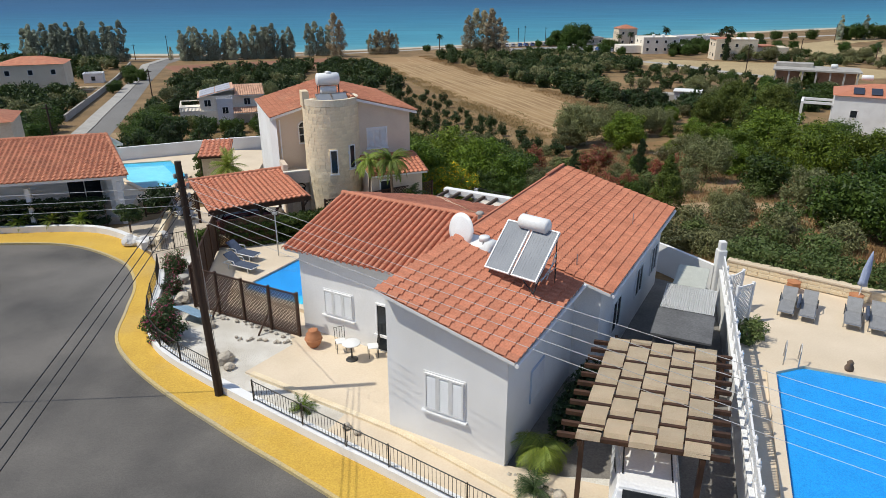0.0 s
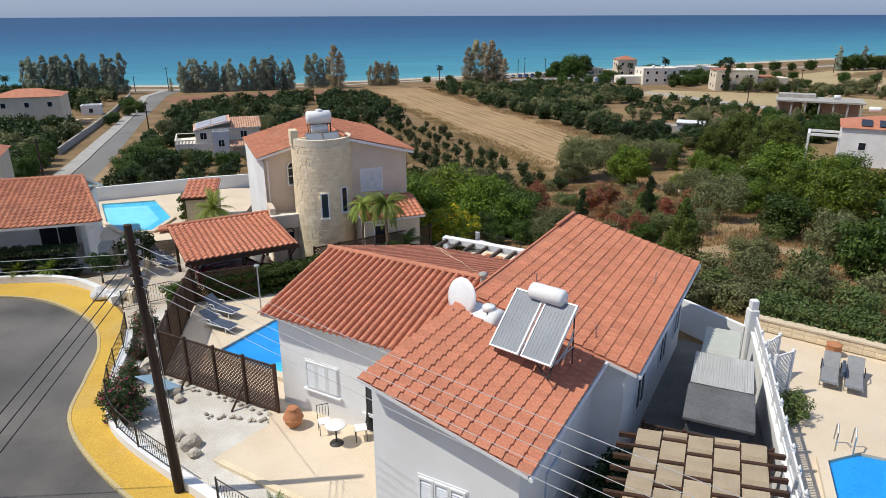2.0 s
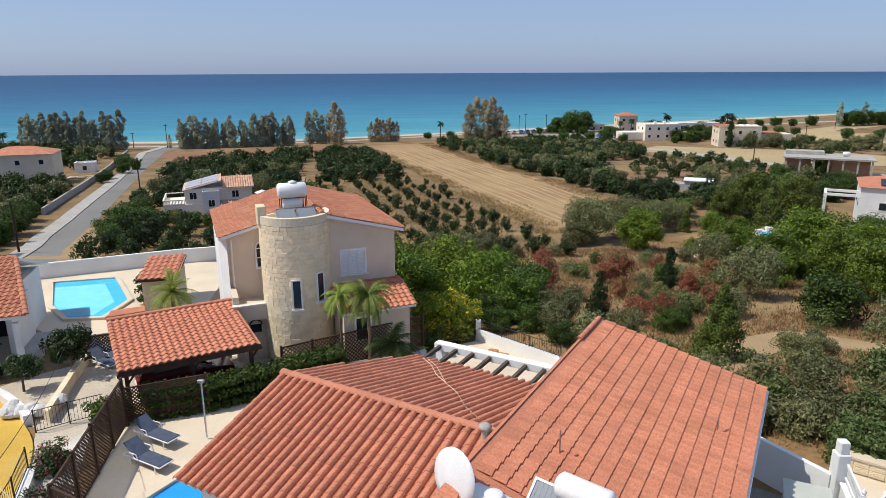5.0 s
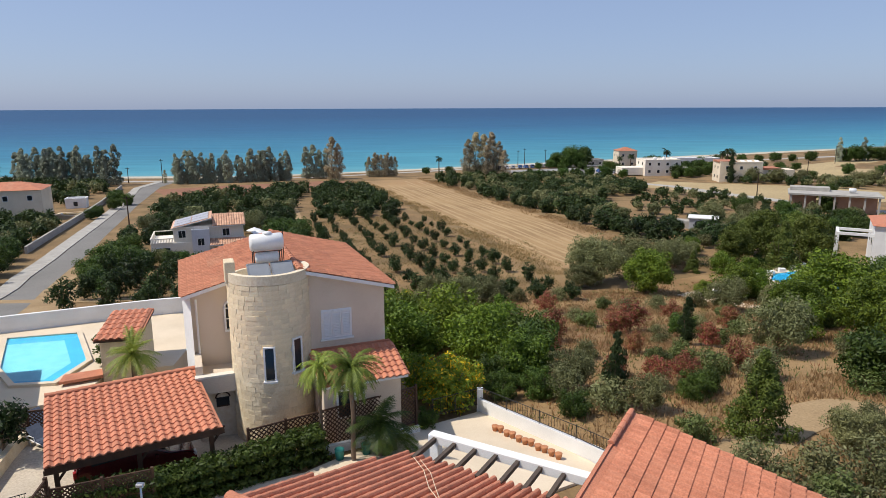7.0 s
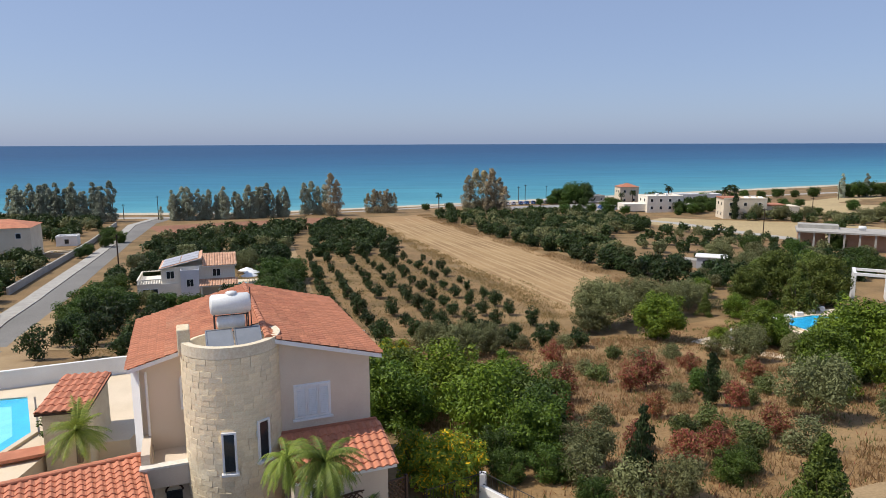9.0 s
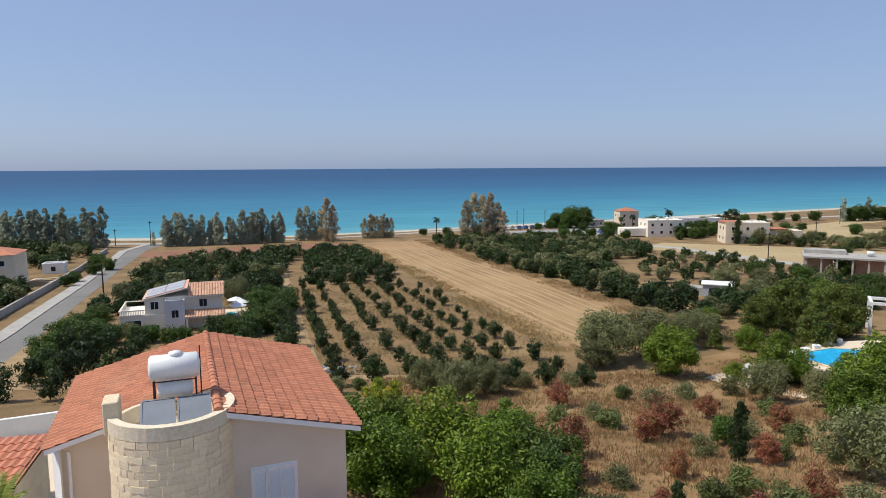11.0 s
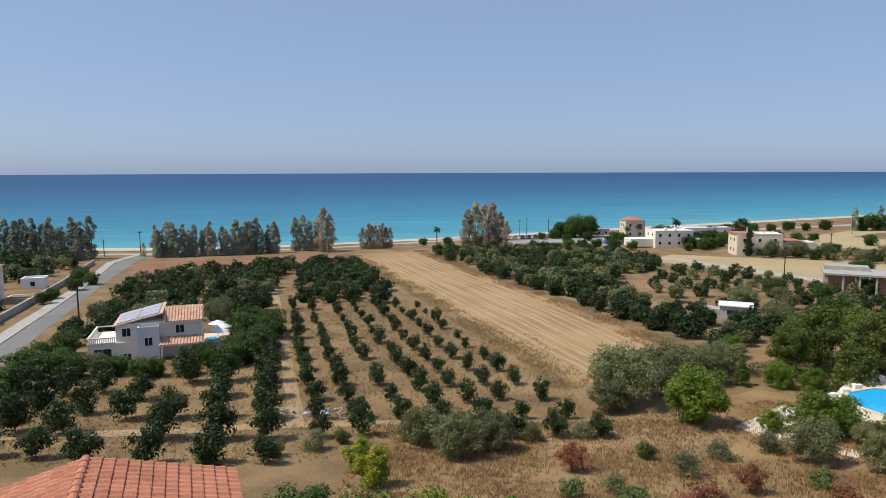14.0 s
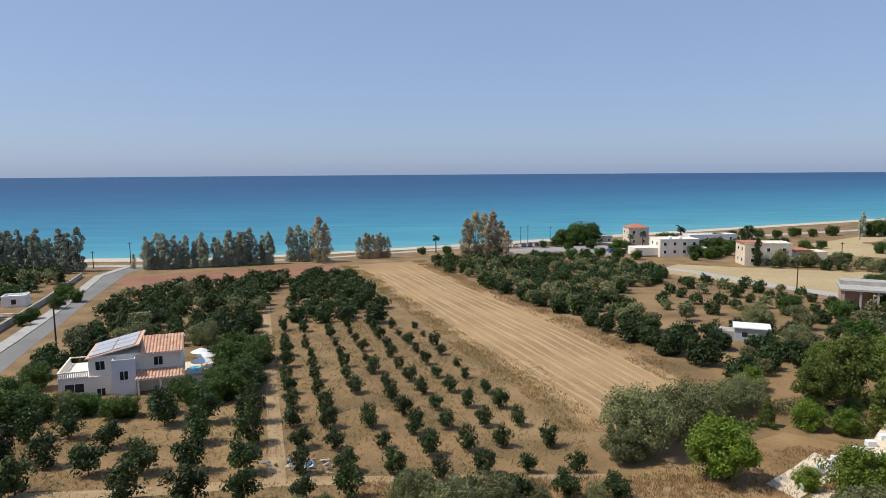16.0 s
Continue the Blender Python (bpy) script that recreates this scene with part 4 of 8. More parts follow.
# older citrus and olive groves
old = kinds(4, "citrus_tree", 40, 4.0, 2.5, L_CITRUS, "full-grown dark green citrus tree in a grove", "tree", clear=-0.15, clumps=34, n=1500, size=0.26, trunk=0.12, clump=0.3)
olives = kinds(3, "olive_tree", 60, 4.2, 2.4, L_OLIVE, "grey-green olive tree in a grove", "tree", clear=0.1, clumps=34, n=1600, size=0.22, trunk=0.14, clump=0.3)
GROVES = [
    ([(-60, 128), (-54, 143), (-37, 152), (-39, 172), (-50, 236), (-84, 212), (-72, 160)], 5.0, 0.15, 1.0),
    ([(-34, 168), (-13, 172), (-20, 205), (-33, 240), (-47, 238)], 5.0, 0.05, 1.0),
    ([(34.5, 150), (25.5, 172), (15, 202), (-6, 255), (-7, 276), (30, 285), (58, 262), (66, 235), (40, 205)], 4.9, 0.25, 1.05),
    ([(39.5, 134), (33.5, 150), (30, 163), (38, 170), (46, 158), (45, 163), (64, 174), (90, 182), (98, 165), (72, 138), (57, 128)], 7.2, 0.3, 0.9),
    ([(40, 165), (45, 203), (68, 232), (84, 208), (92, 185), (70, 172)], 7.2, 0.35, 0.85),
    ([(-63, 88), (-75, 124), (-86, 156), (-101, 186), (-115, 224), (-126, 254), (-190, 246), (-185, 130), (-110, 72), (-68, 72)], 4.8, 0.3, 1.05),
    ([(98, 262), (112, 270), (150, 258), (170, 230), (150, 222)], 6.0, 0.6, 1.0),
    ([(110, 330), (130, 345), (150, 335), (120, 305)], 6.0, 0.4, 1.0),
]
far_old = kinds(3, "citrus_tree", 340, 4.0, 2.5, L_CITRUS, "far citrus tree", "tree", clear=-0.15, clumps=30, n=620, size=0.38, clump=0.3)
far_olives = kinds(2, "olive_tree", 360, 4.2, 2.4, L_OLIVE, "far olive tree", "tree", clear=0.0, clumps=30, n=620, size=0.34, clump=0.3)
far_v, near_n = {0: [], 1: []}, 0
for poly, gap, olive, size in GROVES:
    x0, x1 = min(p[0] for p in poly), max(p[0] for p in poly)
    y0, y1 = min(p[1] for p in poly), max(p[1] for p in poly)
    y = y0
    while y < y1:
        x = x0
        while x < x1:
            px, py = x + prng.uniform(-1.1, 1.1), y + prng.uniform(-1.1, 1.1)
            x += gap
            if not inside(px, py, poly) or prng.random() < 0.06 or (-118 < px < -92 and 164 < py < 197) or (-70 < px < -54 and 80 < py < 96) or (46 < px < 57 and 150 < py < 163):
                continue
            isol = int(prng.random() < olive)
            proto, s = prng.choice(olives if isol else old), size * prng.uniform(0.7, 1.15)
            if py < 176 and near_n < 180:
                tagged(plant(proto, px, py, s, rng=prng), group="groves towards the coast")
                near_n += 1
            else:
                proto = prng.choice(far_olives if isol else far_old)
                me = [c for c in proto.children if c.name.startswith("crown")][0].data
                co = np.empty(len(me.vertices) * 3)
                me.vertices.foreach_get("co", co)
                co = co.reshape(-1, 3)[: len(me.vertices) // 4 * 4] * s
                t = prng.uniform(0, 6.28)
                co = co @ np.array([[math.cos(t), math.sin(t), 0], [-math.sin(t), math.cos(t), 0], [0, 0, 1]]) + np.array([px, py, ground(px, py)])
                far_v[isol].append(co)
        y += gap
for isol, name, mat, label in ((0, "citrus_grove", L_CITRUS, "dense dark citrus grove towards the coast"), (1, "olive_grove", L_OLIVE, "grey-green olive trees towards the coast")):
    v = np.concatenate(far_v[isol])
    tagged(raw(name, v, np.arange(len(v)).reshape(-1, 4), mat), label, "grove", kind="stuff")

stow(far_old + far_olives)

# ---- fences, poles, lattice ----
def lattice(name, x0, y0, x1, y1, z0, h, material, label, posts=3, gap=0.16, group=""):
    """A diagonal lattice screen between two points, with posts and rails."""
    L = math.hypot(x1 - x0, y1 - y0)
    e = thing(name, frame_of(x0, y0, z0, math.degrees(math.atan2(y1 - y0, x1 - x0))), label, "fence", group)
    bm = bmesh.new()
    for sgn in (1, -1):
        k = -h
        while k < L:
            a, b = (max(k, 0), min(k + h, L))
            za, zb = a - k, b - k
            if sgn < 0:
                za, zb = h - za, h - zb
            if b - a > 0.03:
                p, q = Vector((a, 0.012 * sgn, za)), Vector((b, 0.012 * sgn, zb))
                mid, d = (p + q) / 2, q - p
                ang = math.atan2(d.z, d.x)
                box(bm, -d.length / 2, d.length / 2, -0.006, 0.006, -0.024, 0.024, m=Matrix.Translation(mid) @ pose(0, 0, 0, 0, -math.degrees(ang), 0))
            k += gap
    part("lattice", bm, material, e)
    part("rail", boxes((0, L, -0.03, 0.03, h - 0.05, h + 0.01)), material, e)
    part("rail", boxes((0, L, -0.03, 0.03, 0, 0.06)), material, e)
    for i in range(posts + 1):
        x = L * i / posts
        part("post", boxes((x - 0.05, x + 0.05, -0.06, 0.06, -0.15, h + 0.08), bevel=0.01), material, e)
    return e


def railing(line, z, h, label, step=0.13, group="railings"):
    """Iron railing along a line: posts, two rails, balusters."""
    e = thing("railing", pose(0, 0, 0), label, "railing", group)
    bar = None
    for (xa, ya), (xb, yb) in zip(line, line[1:]):
        za, zb = z(xa, ya), z(xb, yb)
        L = math.hypot(xb - xa, yb - ya)
        if L < 0.05:
            continue
        for dz in (0.08, h):
            part("rail", rods(((xa, ya, za + dz), (xb, yb, zb + dz), 0.018), seg=6), IRON, e)
        n = max(1, int(L / step))
        for i in range(n):
            f = (i + 0.5) / n
            if bar is None:
                b = part("baluster", rods(((0, 0, 0.06), (0, 0, h), 0.008), seg=5), IRON, e)
                bar = b.data
            else:
                b = new("baluster", bar)
                b.parent = e
            b.location = (xa + (xb - xa) * f, ya + (yb - ya) * f, za + (zb - za) * f)
        part("post", boxes((xa - 0.02, xa + 0.02, ya - 0.02, ya + 0.02, za - 0.05, za + h + 0.05)), IRON, e)
    return e


RAIL = [p for p in offset(WR, 0.11)][::3]
railing(RAIL[:9], lambda x, y: 0.42, 0.78, "black iron railing on the white boundary wall")
railing(RAIL[9:], lambda x, y: 0.42, 0.78, "black iron railing on the white boundary wall")
lattice("lattice_fence", -12.05, 29.75, -6.75, 27.1, 0.12, 1.9, BROWN_WOOD, "dark brown diagonal lattice fence beside the pool", 4, 0.155)
lattice("lattice_fence", -12.05, 29.75, -13.4, 36.6, 0.12, 1.9, BROWN_WOOD, "dark lattice screen beside the pool terrace", 4, 0.155)
lattice("lattice_fence", -13.4, 36.7, -10.6, 38.0, 0.1, 1.5, BROWN_WOOD, "dark lattice screen behind the sun loungers", 2, 0.15)
lattice("lattice_fence", -8.3, 41.2, -2.0, 45.4, -0.35, 1.75, BROWN_WOOD, "dark lattice fence above a white wall", 5, 0.2)
lattice("lattice_fence", -20.5, 43.5, -17.6, 44.6, -0.4, 1.1, BROWN_WOOD, "low dark lattice fence at the forecourt", 2, 0.17)
for a, b in (((-10.6, 29.15), (-10.9, 28.5)), ((-8.1, 27.9), (-8.5, 27.2))):
    tagged(obj("fence_brace", rods(((*a, 1.0), (*b, 0.05), 0.04)), BROWN_WOOD), "dark wooden brace propping the lattice fence", "brace")
railing([(-16.8, 36.1), (-15.9, 36.9), (-14.9, 37.7)], lambda x, y: ground(x, y) + 0.05, 0.95, "black iron gate across the forecourt", 0.12)
draped("fence_wall", ribbon([(-8.2, 41.15), (-1.9, 45.35)], [(-8.1, 40.95), (-1.8, 45.15)]), 0.4, PLASTER, "low white rendered wall under a lattice", "wall", thick=0.5)

# utility pole with its conductors
pole = thing("utility_pole", pose(-8.67, 22.95, 0.1), "dark tarred wooden utility pole on the pavement", "pole")
part("shaft", rods(((0, 0, -0.3), (-0.15, -0.1, 8.45), 0.15, 0.10), seg=12), POLE_WOOD, pole)
INS = [7.95, 7.65, 7.35, 7.05, 6.75]
for z in INS:
    br = part("bracket", boxes((-0.33, 0.08, -0.14, -0.08, z - 0.03, z + 0.03)), IRON, pole)
    for x in (-0.3, 0.06):
        ins = lathe([(0.03, 0), (0.055, 0.04), (0.035, 0.07), (0.055, 0.11), (0.02, 0.14)], 10)
        bmesh.ops.translate(ins, verts=ins.verts, vec=(x, -0.11, z - 0.02))
        part("insulator", ins, surf("pale_porcelain", (0.42, 0.40, 0.37), (0.34, 0.32, 0.30), 4, 0.3, 0), br)
part("earth_wire", rods(((0.13, 0.05, 0.1), (0.05, 0.0, 6.5), 0.012), seg=5), STEEL, pole)


def cable(a, b, sag, r, material, label):
    cu = bpy.data.curves.new("cable", "CURVE")
    cu.dimensions, cu.bevel_depth, cu.bevel_resolution = "3D", r, 1
    s = cu.splines.new("POLY")
    s.points.add(20)
    for k in range(21):
        f = k / 20
        p = Vector(a).lerp(Vector(b), f)
        s.points[k].co = (p.x, p.y, p.z - 4 * sag * f * (1 - f), 1)
    cu.materials.append(material)
    return tagged(new("cable", cu), label, "cable", "overhead conductors")


for z in INS:
    cable((-8.75, 22.85, z + 0.1), (22.5, 0.6, z + 0.1), 0.55, 0.006, WIRE, "pale overhead conductor from the utility pole")
for z in INS[1:4]:
    cable((-8.85, 22.85, z + 0.1), (-45, 19.5, z + 0.6), 0.5, 0.007, WIRE, "pale overhead conductor from the utility pole")
for z in INS[1:4]:
    cable((-8.8, 22.8, z + 0.1), (-3.0 + 0.3 * z - 2.4, -16, z + 0.3), 0.5, 0.012, IRON, "dark overhead cable from the utility pole")
cable((-8.7, 22.9, 6.4), (-16, 37.5, 3.0), 0.3, 0.01, IRON, "dark service cable to the next house")


# ---- solar water heater, tanks, dish on the villa ----
def heater(m, label):
    e = thing("solar_water_heater", m, label, "water heater")
    tilt = 44
    for i in (0, 1):
        x = i * 1.13
        q = pose(x, 0, 0, tilt, 0, 0)
        pan = part("collector", boxes((0, 1.0, 0, 2.0, -0.08, 0.0), m=q), COLLECTOR, e, "flat solar collector behind glass")
        part("collector_frame", boxes((-0.02, 0.03, -0.02, 2.02, -0.09, 0.025), (0.97, 1.02, -0.02, 2.02, -0.09, 0.025), (0.03, 0.97, -0.02, 0.03, -0.09, 0.025), (0.03, 0.97, 1.97, 2.02, -0.09, 0.025), m=q), WHITE, pan)
        for k in range(8):
            part("fin", boxes((0.1 + k * 0.11, 0.106 + k * 0.11, 0.05, 1.95, 0.0, 0.006), m=q), FIN, pan)
    for leg in (((0.05, 0, -0.5), (0.05, 1.45, 1.3), 0.025), ((2.05, 0, -0.5), (2.05, 1.45, 1.3), 0.025), ((0.05, 1.45, 1.3), (0.05, 1.5, -0.35), 0.025), ((2.05, 1.45, 1.3), (2.05, 1.5, -0.6), 0.025), ((0.05, 1.5, -0.3), (2.05, 0, -0.45), 0.02)):
        part("stand_bar", rods(leg), IRON, e)
    for k in range(3):
        part("pipe", rods(((2.0 + 0.05 * k, 0.2 + 0.3 * k, -0.2), (2.15, 1.3, 0.1 + 0.3 * k), 0.02), seg=6), STEEL, e)
    prof = [(0.05, 0), (0.2, 0.03), (0.27, 0.1), (0.27, 1.15), (0.2, 1.22), (0.05, 1.25)]
    bm = lathe(prof, 20)
    bmesh.ops.transform(bm, matrix=pose(0.5, 1.42, 1.5, 0, 90, 0), verts=bm.verts)
    part("tank", bm, TANK, e, "white cylindrical hot water tank")
    return e


heater(frame_of(0.576, 23.2, 5.0, -38) @ Matrix.Diagonal((0.9, 0.9, 0.9, 1)), "solar water heater with two collectors and white tank")
wt = thing("water_tank", frame_of(0.62, 24.95, 4.9, -38), "round white plastic water tank sunk beside the roof", "water tank")
bm = lathe([(0.05, 0), (0.38, 0.04), (0.48, 0.15), (0.48, 1.05), (0.38, 1.16), (0.05, 1.2)], 24)
bmesh.ops.transform(bm, matrix=pose(-0.75, 0.05, -0.1, 0, 90, 0), verts=bm.verts)
part("body", bm, TANK, wt)
bm = lathe([(0.2, 0.32), (0.2, 0.46), (0.18, 0.48), (0.02, 0.5)], 16)
part("lid", bm, TANK, wt)
part("strap", rods(((0.1, -0.45, -0.2), (0.1, -0.2, 0.36), 0.015), seg=6), BLACK, wt)
dish = thing("satellite_dish", frame_of(-0.2, 25.4, 4.72, -20), "white satellite dish on a short mast", "satellite dish")
bm = lathe([(0.01, 0.09), (0.2, 0.07), (0.45, 0.03), (0.62, 0.0), (0.62, -0.015), (0.45, 0.01), (0.2, 0.05), (0.01, 0.07)], 28)
bmesh.ops.transform(bm, matrix=pose(0, 0, 0.72, 78, 0, -28), verts=bm.verts)
part("reflector", bm, WHITE, dish)
part("mast", rods(((0.05, 0.15, -0.4), (0.05, 0.12, 0.7), 0.03)), STEEL, dish)
part("arm", rods(((0, 0.05, 0.3), (-0.1, -0.55, 0.55), 0.015)), STEEL, dish)
vent = thing("roof_vent", pose(0.55, 27.75, 4.8), "grey metal roof vent with a cap", "vent")
part("pipe", rods(((0, 0, -0.5), (0, 0, 0.45), 0.09)), CONCRETE, vent)
part("cap", lathe([(0.16, 0.42), (0.17, 0.47), (0.1, 0.53), (0.02, 0.55)], 16), CONCRETE, vent)
for x, y, z, h in ((3.9, 25.0, 3.9, 0.8), (7.0, 29.6, 3.7, 0.95), (2.3, 27.2, 4.6, 0.9)):
    tagged(obj("antenna", rods(((x, y, z - 0.2), (x, y, z + h), 0.02)), STEEL), "thin metal mast standing on the tiled roof", "antenna")

# ---- front terrace ----
pot = thing("terracotta_urn", pose(-6.0, 26.3, 0.12), "large round terracotta urn on the terrace", "urn")
part("body", lathe([(0.16, 0), (0.28, 0.15), (0.34, 0.35), (0.28, 0.58), (0.17, 0.68), (0.2, 0.74), (0.15, 0.75)]), TERRACOTTA, pot)
part("band", lathe([(0.345, 0.33), (0.36, 0.36), (0.345, 0.39)]), TERRACOTTA, pot)
table = thing("bistro_table", pose(-4.34, 25.35, 0.12), "small round white bistro table on the terrace", "table")
part("tabletop", lathe([(0.34, 0.7), (0.36, 0.72), (0.34, 0.74)], 24), WHITE, table)
part("column", rods(((0, 0, 0.04), (0, 0, 0.7), 0.03)), IRON, table)
part("foot", lathe([(0.24, 0), (0.22, 0.03), (0.05, 0.06)], 20), IRON, table)


def bistro_chair(m):
    e = thing("bistro_chair", m, "white metal bistro chair with a slender back", "chair", "bistro chairs")
    part("seat", boxes((-0.2, 0.2, -0.2, 0.2, 0.43, 0.47), bevel=0.01), WHITE, e)
    for x in (-0.18, 0.18):
        for y in (-0.18, 0.18):
            part("leg", rods(((x, y, 0), (x, y, 0.45), 0.014), seg=6), IRON, e)
    part("backrest", rods(((-0.19, 0.19, 0.45), (-0.2, 0.26, 0.95), 0.013), ((0.19, 0.19, 0.45), (0.2, 0.26, 0.95), 0.013), ((-0.2, 0.26, 0.95), (0.2, 0.26, 0.95), 0.013), ((0, 0.2, 0.5), (0, 0.26, 0.95), 0.01), ((-0.1, 0.2, 0.5), (-0.1, 0.26, 0.95), 0.008), ((0.1, 0.2, 0.5), (0.1, 0.26, 0.95), 0.008), seg=6), IRON, e)
    return e


bistro_chair(frame_of(-4.85, 25.95, 0.12, 20))
bistro_chair(frame_of(-3.55, 25.6, 0.12, -75))


def sun_lounger(m, label, cloth, group):
    e = thing("sun_lounger", m, label, "sun lounger", group)
    part("frame", rods(((-0.3, -0.95, 0.3), (-0.3, 0.95, 0.3), 0.025), ((0.3, -0.95, 0.3), (0.3, 0.95, 0.3), 0.025), ((-0.3, -0.95, 0.3), (0.3, -0.95, 0.3), 0.025), ((-0.3, 0.95, 0.3), (0.3, 0.95, 0.3), 0.025)), WHITE if cloth is BLUECLOTH else STEEL, e)
    for x in (-0.3, 0.3):
        for y in (-0.7, 0.6):
            part("leg", rods(((x, y, 0), (x, y, 0.3), 0.022)), WHITE if cloth is BLUECLOTH else STEEL, e)
        part("armrest", rods(((x * 1.1, 0.1, 0.3), (x * 1.1, 0.2, 0.52), 0.02), ((x * 1.1, 0.2, 0.52), (x * 1.1, 0.6, 0.5), 0.02)), WHITE if cloth is BLUECLOTH else IRON, e)
    part("seat", boxes((-0.29, 0.29, -0.93, 0.3, 0.3, 0.35), bevel=0.01), cloth, e)
    part("backrest", boxes((-0.29, 0.29, 0.0, 0.75, 0.0, 0.05), m=pose(0, 0.3, 0.31, 35, 0, 0), bevel=0.01), cloth, e)
    return e


for x, y in ((-11.2, 33.8), (-11.6, 35.4)):
    sun_lounger(frame_of(x, y, 0.1, 63), "white sun lounger with a dark blue mattress by the pool", BLUECLOTH, "loungers by the front pool")
lamp = thing("garden_lamp", pose(-9.8, 35.65, 0.1), "slim grey garden lamp post by the pool", "lamp")
part("post", rods(((0, 0, 0), (0, 0, 2.3), 0.035)), STEEL, lamp)
part("head", boxes((-0.12, 0.12, -0.08, 0.08, 2.3, 2.42), bevel=0.02), STEEL, lamp)


def pool(poly, z, floor, label, rim=0.35, rimmat=PAVING, category="swimming pool", depth_tone=None):
    """A filled pool: tiled floor, water, and a coping of its own."""
    e = thing("swimming_pool", pose(0, 0, 0), label, category)
    c = np.mean(poly, axis=0)
    n = len(poly)
    out = []
    for i in range(n):
        p, q, r = np.array(poly[i - 1]), np.array(poly[i]), np.array(poly[(i + 1) % n])
        d1, d2 = (q - p) / np.linalg.norm(q - p), (r - q) / np.linalg.norm(r - q)
        nn = np.array([d1[1] + d2[1], -d1[0] - d2[0]])
        nn /= np.linalg.norm(nn)
        out.append(tuple(q + nn * rim / max(0.4, nn @ np.array([d1[1], -d1[0]]))))
    part("floor", prism(poly, z + 0.0, z + 0.012), floor, e)
    # Depth painted flat: rim left darker for basin walls seen through the water.
    if depth_tone:
        part("inner_floor", prism([tuple(c + (np.array(p) - c) * 0.8 + np.array((-0.2, -0.3))) for p in poly], z + 0.012, z + 0.022), depth_tone, e, "paler inset painted for depth, its darker rim standing for basin walls")
    bm = bmesh.new()
    vs = [bm.verts.new((x, y, z + 0.10)) for x, y in poly]
    bm.faces.new(vs)
    w = part("water", bm, WATER, e, "still clear pool water")
    w.visible_shadow = False
    for i in range(n):
        j = (i + 1) % n
        part("coping", prism([out[i], out[j], poly[j], poly[i]], z - 0.02, z + 0.16), rimmat, e)
    return e


def local(m, pts):
    return [tuple((m @ Vector((x, y, 0)))[:2]) for x, y in pts]


VM = frame_of(-2.80, 21.04, 0, -28.1)
pool(local(VM, [(-11.6, 5.5), (-7.4, 5.5), (-7.4, 12.5), (-11.6, 12.5)]), 0.12, POOLTILE, "rectangular blue swimming pool beside the villa")
tagged(obj("pool_step", prism(local(VM, [(-9.3, 5.52), (-7.42, 5.52), (-7.42, 7.9)]), 0.133, 0.15), POOLPALE), "pale tiled entry step of the pool", "step")
tagged(obj("blue_board", boxes((-0.75, 0.75, -0.5, 0.5, -0.02, 0.02), m=pose(-11.7, 28.6, 0.42, -24, 8, -24), bevel=0.01), surf("faded_blue_mat", (0.30, 0.45, 0.58), (0.26, 0.40, 0.53), 3, 0.8, 0.1)), "faded blue board leaning beside the lattice fence", "board")

# ---- driveway with pergola and car ----
PM = frame_of(2.8, 17.75, 0, -13.5)
perg = thing("pergola", PM, "dark wooden carport pergola roofed with woven beige canvas", "pergola")
for x in (0.15, 3.15):
    for y in (0.1, 4.7):
        xx = x + y * 0.12
        part("post", boxes((xx - 0.07, xx + 0.07, y - 0.07, y + 0.07, 0, 2.6), bevel=0.01), BROWN_WOOD, perg)
SH = 0.14
for x in (0.15, 3.15):
    part("beam", boxes((-0.06, 0.06, -0.3, 5.1, 2.5, 2.65), m=Matrix.Translation((x, 0, 0)) @ Matrix(((1, SH, 0, 0), (0, 1, 0, 0), (0, 0, 1, 0), (0, 0, 0, 1)))), BROWN_WOOD, perg)
rows_n = 11
for k in range(rows_n):
    y = -0.2 + k * 0.5
    part("rafter", boxes((-0.45 + y * SH, 3.75 + y * SH, y - 0.05, y + 0.05, 2.65, 2.79), bevel=0.01), BROWN_WOOD, perg)
for c in range(5):
    for r in range(6):
        y0 = -0.62 + r * 1.0 + (0.5 if c % 2 else 0.0)
        y1 = y0 + 0.87
        if y1 < 0.2 or y0 > 4.9:
            continue
        y0, y1 = max(y0, -0.3), min(y1, 5.15)
        x0, w, n = 0.03 + c * 0.66, 0.62, 7
        bm = bmesh.new()
        prev = None
        for i in range(n + 1):
            f = i / n
            yy = y0 + (y1 - y0) * f
            zz = 2.81 + 0.035 * math.sin(f * math.pi) - (0.1 if i in (0, n) else 0.0)
            a = bm.verts.new((x0 + yy * SH, yy, zz))
            b = bm.verts.new((x0 + w + yy * SH, yy, zz + 0.01 * math.sin(r + c)))
            if prev:
                bm.faces.new((prev[0], prev[1], b, a))
            prev = (a, b)
        bmesh.ops.solidify(bm, geom=bm.faces[:], thickness=0.012)
        part("canvas", bm, CANVAS, perg)


